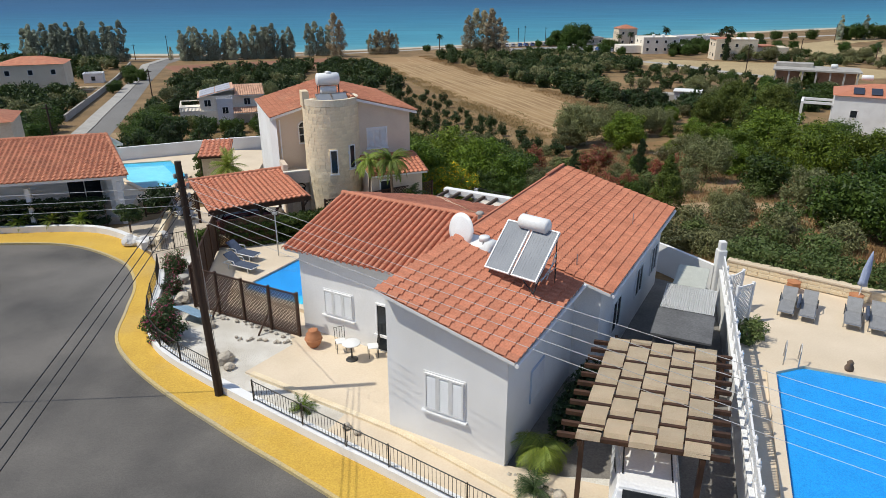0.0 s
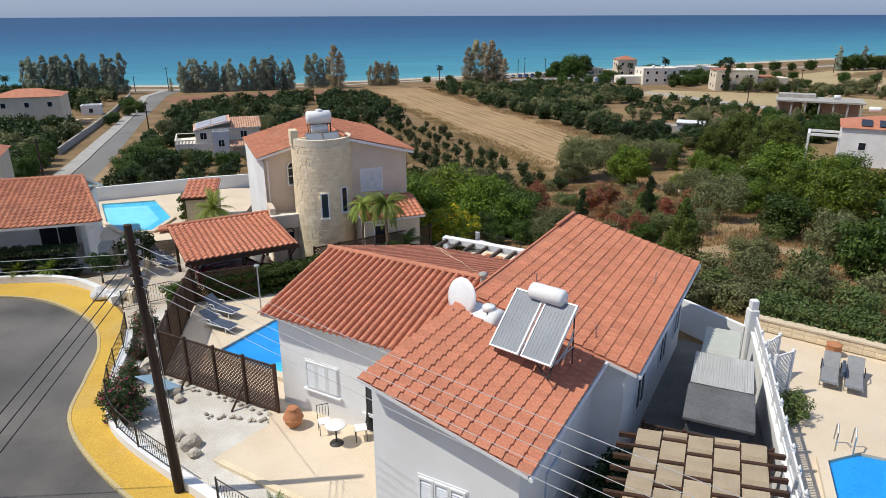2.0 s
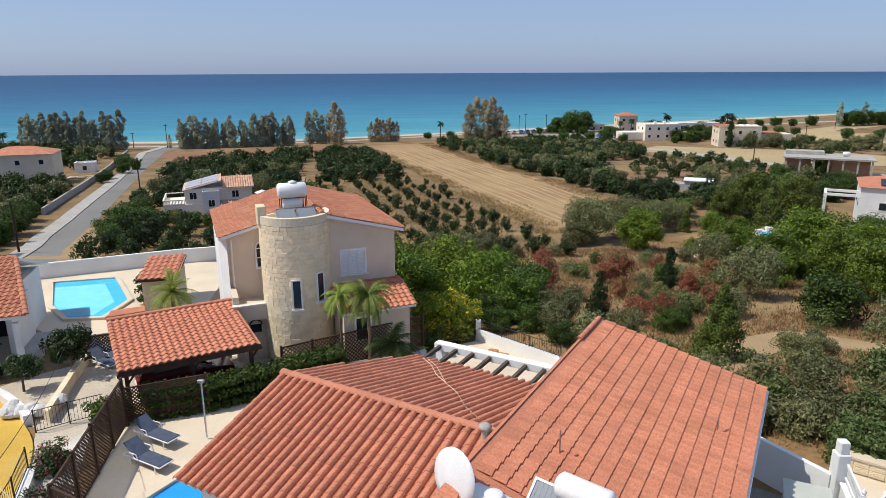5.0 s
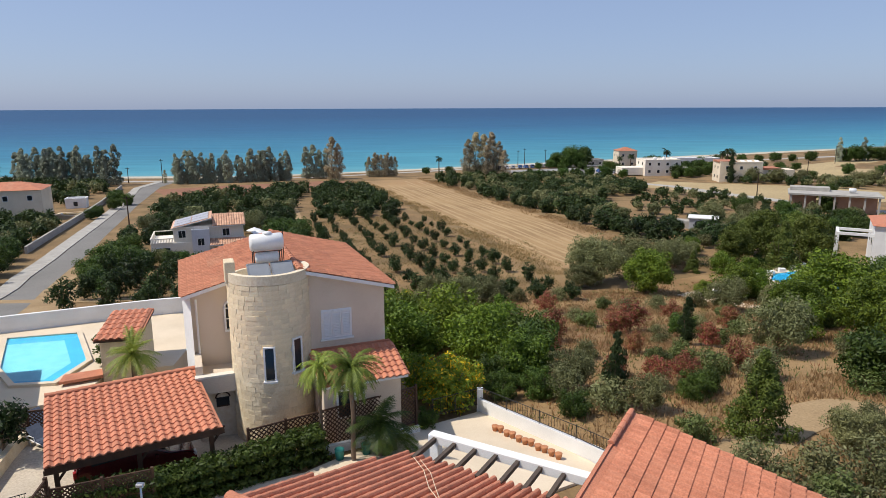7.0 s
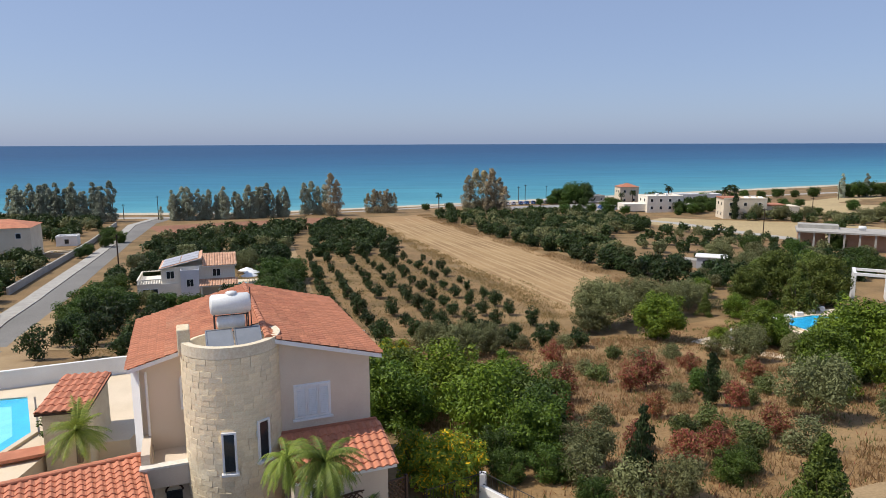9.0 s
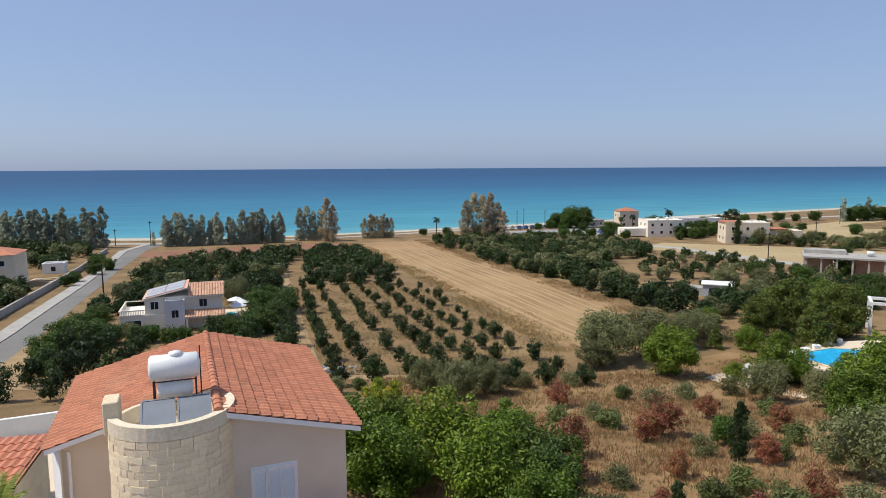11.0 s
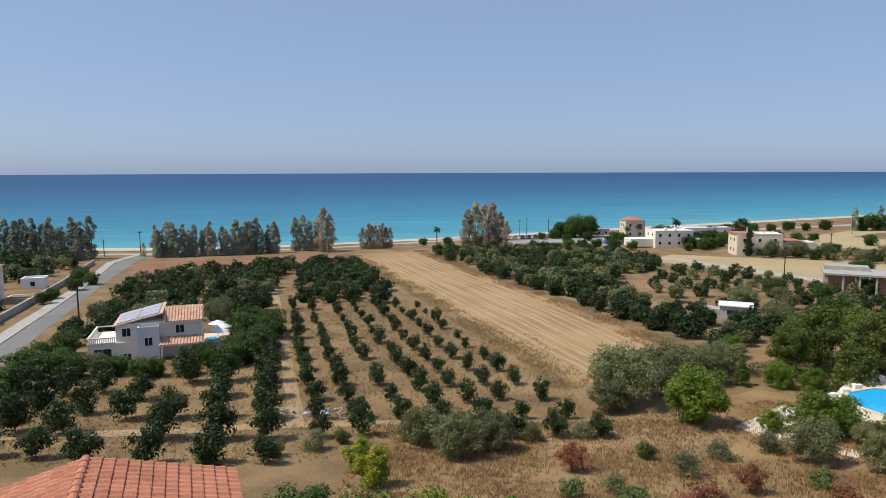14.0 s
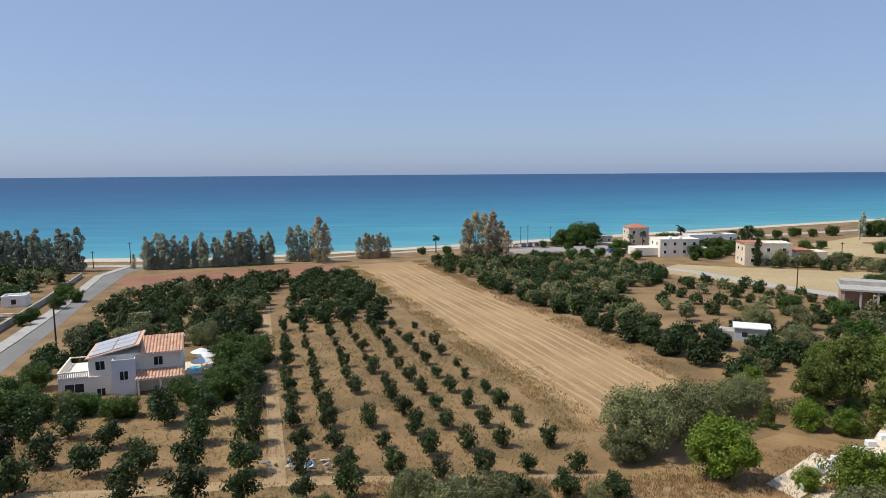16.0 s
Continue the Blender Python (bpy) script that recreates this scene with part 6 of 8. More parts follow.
# ---- neighbour's house and pool beyond the forecourt ----
nb = thing("neighbour_house", frame_of(-20.4, 41.6, 0, 17), "single-storey house with a clay-tiled hip roof", "house")
part("wall", boxes((-12, -2.0, 4.9, 9.6, -2, 2.6)), PLASTER, nb)
part("floor", boxes((-12, -0.4, 0.4, 4.9, -0.5, 0.1)), CONCRETE, nb)
part("end_wall", boxes((-1.5, -1.2, 2.0, 4.9, 0, 2.6)), PLASTER, nb)
part("veranda_post", boxes((-0.65, -0.4, 0.3, 0.55, -1, 2.3)), PLASTER, nb)
part("veranda_post", boxes((-5.65, -5.4, 0.3, 0.55, -1, 2.3)), PLASTER, nb)
slab(nb, "roof", [(-13, 0.0, 2.75), (0.1, 0.0, 2.75), (-1.7, 5.4, 4.25), (-13, 5.4, 4.25)], 0.15, WHITE, top=TILE_FAR)
slab(nb, "roof", [(-1.7, 5.4, 4.25), (-1.75, 10.6, 2.5), (-13, 10.6, 2.5), (-13, 5.4, 4.25)], 0.15, WHITE, top=TILE_FAR)
ntl = part("roof_tiling", boxes((-12.9, -1.7, 5.33, 5.43, 4.2, 4.28)), TILE_FAR, nb)
tiled(ntl, (-13, -0.06, 2.73), (1, 0, 0), (0, 1, 0.278), 13.1, 5.8, TILE_FAR, keep=lambda a, b: a < 13.1 - b * 0.33, singles=150)
ridge(ntl, (-13, 5.4, 4.28), (-1.7, 5.4, 4.28), TILE_FAR)
ridge(ntl, (0.1, 0, 2.8), (-1.7, 5.4, 4.28), TILE_FAR)
lw2 = part("window", boxes((-4.5, -2.5, 4.83, 4.9, 0.1, 2.0)), GLASS, nb, "dark veranda glazing")
part("window_frame", boxes((-4.56, -4.5, 4.8, 4.92, 0.1, 2.06), (-2.5, -2.44, 4.8, 4.92, 0.1, 2.06), (-4.5, -2.5, 4.8, 4.92, 2.0, 2.06), (-3.53, -3.47, 4.8, 4.92, 0.1, 2.0)), WHITE, lw2)
draped("boundary_wall", ribbon([(-19.1, 43.6), (-17.0, 37.0)], [(-18.8, 43.5), (-16.7, 36.9)]), 0.6, STONE, "low stone garden wall beside the forecourt", "wall", thick=0.8)
DZ = -0.55
deck = tagged(obj("pool_deck", prism([(-31, 55), (-26, 49.0), (-22, 46.5), (-19.2, 48.0), (-19.4, 51.4), (-16.2, 52.4), (-17.2, 62), (-23, 61.8), (-31.5, 57)], -6, DZ), PAVING), "raised pale pool deck with retaining walls", "terrace", kind="structure")
# The paler inset leaves a painted darker ring in place of real pool walls.
pool([(-25.6, 51.6), (-23.4, 49.5), (-21.5, 49.8), (-21.4, 52.8), (-24.6, 57.4), (-28.4, 56.3)], DZ, POOLPALE, "light blue kidney-angled swimming pool on a deck", 0.3, depth_tone=surf("depth_floor_tone", (0.22, 0.60, 0.72), (0.18, 0.55, 0.68), 1.5, 0.3, 0.05))
for a, b in (((-32, 56.6), (-21.6, 61.6)), ((-21.6, 61.6), (-15.9, 63.5))):
    d = math.degrees(math.atan2(b[1] - a[1], b[0] - a[0]))
    tagged(obj("deck_wall", boxes((0, math.hypot(b[0] - a[0], b[1] - a[1]), -0.12, 0.12, -4, 0.55), m=frame_of(*a, 0, d)), PLASTER), "white rendered parapet wall round the pool deck", "wall", kind="structure")
hut = thing("pump_hut", frame_of(-19.2, 50.2, 0, 14), "small cream hut with a lean-to tile roof", "hut")
part("wall", boxes((0.1, 2.0, 0.2, 3.8, -3, 1.7)), STONE, hut)
slab(hut, "roof", [(-0.1, -0.1, 1.72), (2.15, -0.1, 1.72), (2.15, 4.1, 2.05), (-0.1, 4.1, 2.05)], 0.12, BROWN_WOOD, top=TILE)
htl = part("roof_tiling", boxes((-0.1, 2.15, 4.0, 4.1, 2.05, 2.1)), TILE, hut)
tiled(htl, (-0.12, -0.12, 1.72), (1, 0, 0), (0, 1, 0.079), 2.3, 4.3, TILE, singles=100, w=0.36, l=0.7)
tagged(obj("tile_slab", prism([(-20.9, 49.3), (-19.1, 50.3), (-19.5, 51.2), (-21.2, 50.3)], -0.4, -0.25), TILE), "clay-tiled low slab beside the pool", "slab")
draped("deck_path", [(-19.2, 46.2), (-15.8, 48.6), (-10.5, 47.5), (-9.8, 45.4), (-16, 44)], 0.06, PAVING, "pale path past the carport", "path")
for k in range(3):
    sun_lounger(frame_of(-17.9 - 0.5 * k, 43.3 + 0.8 * k, ground(-18, 43.5) + 0.03, 60), "white sun lounger with a grey-blue mattress on the forecourt", BLUECLOTH, "loungers on the forecourt")
rg = random.Random(4)
for k in range(7):
    bm = bmesh.new()
    bmesh.ops.create_icosphere(bm, subdivisions=2, radius=0.34)
    for v in bm.verts:
        v.co *= 1 + 0.35 * noise.noise(v.co * 3 + Vector((k, 0, 0)))
        v.co.z *= 0.7
    tagged(obj("rubble_sack", bm, surf("white_sack", (0.62, 0.60, 0.57), (0.54, 0.52, 0.49), 3, 0.9, 0.5)), "white builder's sack in a heap", "sack", "heap of sacks").location = (-18.0 + rg.uniform(-1, 1), 37.9 + rg.uniform(-0.8, 0.8), 0.2)
for x, y, s in ((-9.2, 25.2, 0.34), (-9.8, 25.6, 0.24), (-8.9, 24.7, 0.2), (-12.8, 30.3, 0.4), (-13.0, 29.6, 0.32), (-12.6, 30.9, 0.3), (-11.0, 28.3, 0.22), (-10.7, 27.9, 0.2), (-3.9, 21.2, 0.15), (-3.5, 20.9, 0.12), (2.4, 19.9, 0.3), (2.0, 18.6, 0.2), (2.6, 18.2, 0.2), (3.1, 17.9, 0.18)):
    bm = bmesh.new()
    bmesh.ops.create_icosphere(bm, subdivisions=2, radius=s)
    for v in bm.verts:
        v.co *= 1 + 0.5 * noise.noise(v.co * 2 / s + Vector((x, y, 0)))
        v.co.z *= 0.7
    tagged(obj("boulder", bm, ROCK), "pale weathered rock in the gravel garden", "rock", "rockery").location = (x, y, 0.1 + 0.3 * s)
planter = tagged(obj("planter", lathe([(0.2, 0), (0.28, 0.2), (0.3, 0.35), (0.25, 0.36)], 16), CONCRETE), "pale concrete planter on the gravel", "planter")
planter.location = (-13.6, 32.3, 0.05)

# ---- villas and farm buildings down the slope ----
def villa_block(name, m, label, w, d, h, walls, roof=None, storeys=2, cols=3, group="", base=3.0, hip=1.6, skip=()):
    """A house: body, hip or flat roof, windows with frames on the front (y = 0) and left side."""
    e = thing(name, m, label, "house", group)
    part("wall", boxes((0, w, 0, d, -base, h)), walls, e)
    if roof:
        bm = bmesh.new()
        o = 0.35
        c = [bm.verts.new(p) for p in ((-o, -o, h), (w + o, -o, h), (w + o, d + o, h), (-o, d + o, h))]
        k = min(w, d) / 2
        r = [bm.verts.new((k, d / 2, h + hip)), bm.verts.new((w - k, d / 2, h + hip))] if w > d else [bm.verts.new((w / 2, k, h + hip)), bm.verts.new((w / 2, d - k, h + hip))]
        if w > d:
            fs = ((c[0], c[1], r[1], r[0]), (c[1], c[2], r[1]), (c[2], c[3], r[0], r[1]), (c[3], c[0], r[0]))
        else:
            fs = ((c[0], c[1], r[0]), (c[1], c[2], r[1], r[0]), (c[2], c[3], r[1]), (c[3], c[0], r[0], r[1]))
        for f in fs:
            bm.faces.new(f)
        bm.faces.new(c[::-1])
        bmesh.ops.recalc_face_normals(bm, faces=bm.faces)
        part("roof", bm, roof, e, "clay tile hip roof")
    else:
        part("parapet", boxes((-0.05, w + 0.05, -0.05, 0.2, h, h + 0.4), (-0.05, w + 0.05, d - 0.2, d + 0.05, h, h + 0.4), (-0.05, 0.2, 0.2, d - 0.2, h, h + 0.4), (w - 0.2, w + 0.05, 0.2, d - 0.2, h, h + 0.4)), walls, e)
    sh = h / storeys
    for s in range(storeys):
        for c_ in range(cols):
            if (s, c_) in skip:
                continue
            x = w * (c_ + 0.5) / cols
            z = s * sh + sh * 0.32
            win = part("window", boxes((x - 0.5, x + 0.5, -0.03, 0.05, z, z + 1.15)), GLASS, e, "dark window")
            part("window_frame", boxes((x - 0.58, x - 0.5, -0.06, 0.05, z - 0.08, z + 1.23), (x + 0.5, x + 0.58, -0.06, 0.05, z - 0.08, z + 1.23), (x - 0.5, x + 0.5, -0.06, 0.05, z + 1.15, z + 1.23), (x - 0.5, x + 0.5, -0.09, 0.05, z - 0.08, z)), WHITE, win)
        for y in (d * 0.3, d * 0.7):
            z = s * sh + sh * 0.32
            part("window", boxes((-0.03, 0.05, y - 0.45, y + 0.45, z, z + 1.1)), GLASS, e, "dark window")
    return e


# white house among the citrus trees
FARCREAM = surf("cream_render", (0.80, 0.74, 0.64), (0.74, 0.68, 0.58), 0.4, 0.9, 0.1)
fh = thing("grove_house", frame_of(-51.4, 124.0, -11.25, 20), "white two-storey house with tiled roofs among citrus trees", "house")
part("wall", boxes((0, 15, 0, 8, -2, 2.6), (3.6, 15, 0.3, 8, 2.6, 5.2)), FARCREAM, fh)
part("stair_tower", boxes((6.6, 9.4, -1.3, 0.3, -2, 4.4), (6.6, 9.4, -1.3, -1.15, 4.4, 4.9), (6.6, 6.75, -1.15, 0.3, 4.4, 4.9), (9.25, 9.4, -1.15, 0.3, 4.4, 4.9)), surf("lilac_grey_plaster", (0.66, 0.65, 0.68), (0.60, 0.59, 0.62), 0.6, 0.9, 0.1), fh)
part("balcony_rail", boxes((-0.05, 3.6, -0.1, 0.1, 3.35, 3.5), (-0.05, 0.15, 0.1, 8, 3.35, 3.5), (-0.05, 3.6, -0.1, 0.1, 2.6, 2.75), (-0.05, 0.15, 0.1, 8, 2.6, 2.75), (0.15, 3.6, 7.85, 8.0, 3.35, 3.5)), FARCREAM, fh)
for k in range(15):
    part("baluster", boxes((0.05 + k * 0.24, 0.17 + k * 0.24, -0.05, 0.05, 2.75, 3.35)), FARCREAM, fh)
for k in range(30):
    part("baluster", boxes((0.0, 0.1, 0.2 + k * 0.26, 0.32 + k * 0.26, 2.75, 3.35)), FARCREAM, fh)
PALETILE = surf("pale_weathered_tile", (0.60, 0.37, 0.25), (0.50, 0.28, 0.18), 1, 0.85, 0.3, vary=0.15)
slab(fh, "roof", [(3.3, -0.2, 5.1), (9.9, -0.2, 6.6), (9.9, 8.3, 6.6), (3.3, 8.3, 5.1)], 0.15, WHITE, top=PALETILE)
slab(fh, "roof", [(9.9, -0.3, 5.2), (15.3, -0.3, 5.2), (15.3, 4.2, 6.6), (9.9, 4.2, 6.6)], 0.15, WHITE, top=PALETILE)
slab(fh, "roof", [(9.9, 4.2, 6.6), (15.3, 4.2, 6.6), (15.3, 8.3, 5.3), (9.9, 8.3, 5.3)], 0.15, WHITE, top=PALETILE)
ft = part("roof_tiling", boxes((9.9, 15.3, 4.1, 4.3, 6.55, 6.66)), PALETILE, fh)
tiled(ft, (9.9, -0.35, 5.2), (1, 0, 0), (0, 1, 0.311), 5.5, 4.8, PALETILE, singles=40, w=0.42, l=0.5, h=0.12, lip=0.02, barrel=True)
PALEPANEL = surf("pale_solar_panel", (0.46, 0.45, 0.47), (0.41, 0.40, 0.42), 1, 0.3, 0)
for y in (0.3, 2.9, 5.5):
    for x in (3.7, 6.6):
        part("solar_panel", boxes((x, x + 2.75, y, y + 2.4, 0.0, 0.07), m=Matrix(((1, 0, 0, 0), (0, 1, 0, 0), (0.227, 0, 1, 4.4), (0, 0, 0, 1)))), PALEPANEL, fh, "grey solar panel")
slab(fh, "porch_roof", [(9.4, -2.0, 2.2), (15.4, -2.0, 2.2), (15.4, 0.0, 3.0), (9.4, 0.0, 3.0)], 0.15, WHITE, top=PALETILE)
pt = part("porch_tiling", boxes((9.4, 15.4, -0.1, 0.0, 2.95, 3.04)), PALETILE, fh)
tiled(pt, (9.4, -2.05, 2.2), (1, 0, 0), (0, 1, 0.4), 6.0, 2.3, PALETILE, singles=20, w=0.42, l=0.5, h=0.12, lip=0.02, barrel=True)
for x in (9.7, 12.4, 15.1):
    part("porch_post", boxes((x - 0.12, x + 0.12, -1.9, -1.66, -1.5, 2.15)), FARCREAM, fh)
for x, z, y, hw in ((5.0, 3.4, 0.3, 0.55), (12.1, 3.4, 0.3, 0.55), (1.9, 0.7, 0.0, 1.1), (5.0, -0.2, 0.0, 0.5), (8.0, 2.2, -1.3, 0.5)):
    w = part("window", boxes((x - hw, x + hw, y - 0.04, y + 0.05, z, z + 1.15)), GLASS, fh, "dark window")
    part("window_frame", boxes((x - hw - 0.08, x - hw, y - 0.07, y + 0.05, z - 0.08, z + 1.23), (x + hw, x + hw + 0.08, y - 0.07, y + 0.05, z - 0.08, z + 1.23), (x - hw, x + hw, y - 0.07, y + 0.05, z + 1.15, z + 1.23), (x - 0.03, x + 0.03, y - 0.06, y + 0.05, z, z + 1.15)), WHITE, w)
draped("house_patio", local(fh.matrix_world, [(15, 1), (20, 2), (20, 13), (12, 13), (12, 8), (15, 8)]), 0.25, PAVING, "pale patio beside the house in the grove", "patio", thick=0.5)
for x, y in ((17.2, 9.5), (18.0, 7.0), (17.4, 4.0)):
    u = thing("parasol", fh.matrix_world @ pose(x, y, 0.1), "open white parasol beside the house", "parasol", "parasols")
    part("pole", rods(((0, 0, 0), (0, 0, 2.5), 0.03)), WHITE, u)
    part("canopy", lathe([(1.5, 2.2), (1.45, 2.25), (0.1, 2.75)], 8), WHITE, u)
pool(local(fh.matrix_world, [(15.6, 5.2), (17.0, 5.2), (17.0, 8.6), (15.6, 8.6)]), -11.05, POOLPALE, "small pale blue pool behind the house", 0.4)

villa_block("village_house", frame_of(-112, 164, -12.2, 20), "two-storey cream house with a red tile roof", 15, 10, 7.2, FARWALL, TILE_FAR, 2, 3)
villa_block("village_house", frame_of(-66, 83, -7.6, 25), "cream house with a red tile roof beside the road", 9, 8, 4.6, FARWALL, TILE_FAR, 2, 2)
villa_block("beach_bungalow", frame_of(-105, 189.5, -12.8, 20), "small white flat-roofed pool house", 5, 4, 2.4, PLASTER, None, 1, 1)
pool([(-100, 176), (-93.5, 178), (-95, 183), (-101, 181)], -12.55, POOLPALE, "small pale blue pool by a white pool house", 0.6)
# white villa among trees with solar panels
rv = villa_block("white_villa", frame_of(64.0, 118.5, -9.6, -28), "white villa with a red tile roof and solar panels", 13, 11, 5.2, PLASTER, TILE, 1, 2)
for k in range(3):
    part("solar_panel", boxes((0, 1.6, 0, 2.4, 0, 0.06), m=pose(2.6 + k * 2.6, 0.4, 5.55, 18, 0, 0)), DARKPANEL, rv, "dark solar panel")
bm = lathe([(0.05, 0), (0.4, 0.05), (0.45, 0.15), (0.45, 1.7), (0.4, 1.8), (0.05, 1.85)], 16)
bmesh.ops.transform(bm, matrix=pose(3.5, 6.5, 7.6, 0, 90, 0), verts=bm.verts)
part("tank", bm, TANK, rv)
part("veranda", boxes((-5, 0, 0.3, 0.7, 3.4, 3.8), (-5, -4.6, 0.7, 5.5, 3.4, 3.8), (-5, -4.6, 0.3, 0.7, -1, 3.4), (-5, -4.6, 5.1, 5.5, -1, 3.4), (-4.6, 0, 4.8, 5.2, 3.4, 3.8)), PLASTER, rv)
tagged(obj("villa_pool_deck", prism([(38, 102), (43.5, 94), (56, 96), (60, 113), (46, 111)], -12, -9.05), PAVING), "pale pool deck of the white villa", "terrace", kind="structure")
pool([(41.4, 103), (43.8, 98), (49, 97.6), (53, 101.5), (52, 106.5), (47, 107.8), (43.2, 106.2)], -9.02, surf("turquoise_pool_tile", (0.02, 0.34, 0.60), (0.016, 0.30, 0.55), 1.5, 0.3, 0.05), "bright blue rounded swimming pool of the white villa", 0.3)
for k in range(6):
    tagged(obj("parapet_block", boxes((-0.45, 0.45, -0.3, 0.3, -1.2, 0.55), m=pose(38.6 + k * 2.2, 103.5 + k * 1.5, -9.05), bevel=0.05), PLASTER), "pale low pier round the pool deck", "pier", "deck piers")
for (xa, ya), (xb, yb) in (((29.5, 96), (33, 100)), ((33, 100), (37.5, 103.5))):
    L, dd = math.hypot(xb - xa, yb - ya), math.degrees(math.atan2(yb - ya, xb - xa))
    tagged(obj("garden_fence", boxes((0, L, -0.08, 0.08, -0.1, 0.25), (0, L, -0.06, 0.06, 0.55, 0.68), (0, 0.35, -0.17, 0.17, -0.3, 0.95), (L * 0.5, L * 0.5 + 0.3, -0.15, 0.15, -0.3, 0.9), m=frame_of(xa, ya, -9.55, dd)), PLASTER), "white rail fence on a garden terrace", "fence")
draped("garden_path", [(29.2, 93.4), (31.0, 91.2), (33.5, 88.5), (35.2, 89.6), (33.6, 92.6), (33.0, 96), (31, 98)], 0.06, PAVING, "pale garden path among the shrubs", "path")
draped("garden_terrace", [(28.5, 94.5), (37.5, 102), (36, 106), (27.5, 98)], 0.12, PAVING, "pale garden terrace below the shrubs", "terrace", thick=0.5)
# unfinished house
ru = thing("unfinished_house", frame_of(84, 185, -12.55, -25), "unfinished block house with bare columns", "house")
part("wall", boxes((0, 6, 3, 9, -0.5, 4.3), (10, 19, 2, 10, -0.5, 4.3)), BRICK, ru)
part("roof_slab", boxes((-0.5, 20, -0.5, 10.5, 4.3, 4.7), (0, 9, 6, 10.2, 4.7, 5.6)), CONCRETE, ru)
for x in (0, 3.2, 6.4, 9.6, 12.8, 16, 19):
    part("column", boxes((x, x + 0.4, -0.2, 0.2, -0.5, 4.3)), CONCRETE, ru)
bm = lathe([(0.05, 0), (0.5, 0.05), (0.55, 0.2), (0.55, 1.5), (0.05, 1.7)], 14)
bmesh.ops.transform(bm, matrix=pose(13, 5, 5.4, 0, 90, 0), verts=bm.verts)
part("tank", bm, TANK, ru)
sh2 = thing("farm_shed", frame_of(48.8, 156.0, -12, -22), "small grey farm shed with a white lean-to roof", "shed")
part("wall", boxes((0, 5.5, 0, 4.2, -0.5, 2.5)), surf("grey_shed_wall", (0.42, 0.44, 0.48), (0.36, 0.38, 0.42), 1, 0.8, 0.2), sh2)
part("roof", boxes((-0.3, 5.8, -0.3, 4.5, 2.5, 2.66)), SHEET, sh2)
part("window", boxes((1.2, 2.1, -0.04, 0.02, 1.0, 1.8)), GLASS, sh2)
part("lean_to", boxes((-3.5, 0, 0.5, 3.8, -0.5, 1.7)), CONCRETE, sh2)
# houses by the beach
wb = villa_block("beach_house", frame_of(77, 291, -14.3, 5), "white flat-roofed two-storey beach house", 15, 11, 6.0, FARCREAM, None, 2, 4)
part("annexe", boxes((-9, 0, 2, 10, 0, 3.0)), FARCREAM, wb)
part("porch", boxes((15, 19, 0, 6, 0, 2.9)), FARCREAM, wb)
for x in (5, 9):
    part("tank", boxes((x, x + 1.3, 4, 5, 6.0, 7.2), bevel=0.2), TANK, wb)
pb = villa_block("beach_house", frame_of(97, 264, -14.1, -6), "peach two-storey house with a red tiled roof strip", 15, 10, 7.2, FARWALL, None, 2, 3)
part("wing", boxes((15, 27, 2, 10, -1, 4.6)), FARWALL, pb)
part("roof", boxes((-0.3, 6, 0.5, 9.5, 7.2, 7.7)), TILE_FAR, pb, "red tile strip")
part("roof", boxes((15, 22, 1.8, 9.5, 4.6, 5.2)), TILE_FAR, pb, "red tile strip")
for x in (7.5, 10, 12.5):
    part("solar_panel", boxes((x, x + 1.5, 1.0, 3.0, 0, 0.08), m=pose(0, 0, 7.2, 15)), SHEET, pb)
villa_block("beach_kiosk", frame_of(52, 350, -16, 10), "low grey beach restaurant with a flat roof", 22, 8, 3.0, CONCRETE, None, 1, 6)
villa_block("beach_house", frame_of(76.5, 335, -15.2, 5), "narrow pale house with a red roof by the beach", 9, 8, 8.0, FARWALL, TILE_FAR, 2, 2)
villa_block("beach_house", frame_of(107, 345, -15.0, 5), "low white flat-roofed beach house", 22, 8, 3.2, PLASTER, None, 1, 4)

# utility poles far off
for x, y, h in ((-111, 262, 9), (-69, 152, 7.5), (-124, 262, 6), (86, 208, 8.5), (20, 345, 9), (30, 350, 8), (33, 347, 9), (43, 345, 8.5), (190, 355, 9), (128, 262, 8), (-58.5, 96, 7)):
    z = ground(x, y)
    u = thing("utility_pole", pose(x, y, z), "distant dark wooden utility pole", "pole", "distant poles")
    part("shaft", rods(((0, 0, -0.3), (0, 0, h), 0.16, 0.11)), POLE_WOOD, u)
    part("crossarm", boxes((-0.7, 0.7, -0.06, 0.06, h - 0.6, h - 0.45)), POLE_WOOD, u)
# parked cars by the beach
crng = random.Random(2)
paints = [surf("car_paint_" + n, c, c, 1, 0.25, 0) for n, c in (("white", (0.75, 0.75, 0.75)), ("grey", (0.25, 0.26, 0.28)), ("blue", (0.05, 0.12, 0.3)), ("silver", (0.5, 0.5, 0.52)))]
proto_cars = [car(pose(0, 0, -50), p, "car parked by the beach road") for p in paints]
for k in range(22):
    if k < 14:
        x = 14 + k * 3.1 + crng.uniform(-0.4, 0.4)
        y = 322 + 0.45 * x
    else:
        x, y = 62 + (k - 14) * 2.6, 306 + crng.uniform(-3, 3)
    c = copy_thing(crng.choice(proto_cars), frame_of(x, y, ground(x, y) + 0.05, crng.uniform(-12, 12)))
    tagged(c, group="cars by the beach")
stow(proto_cars)

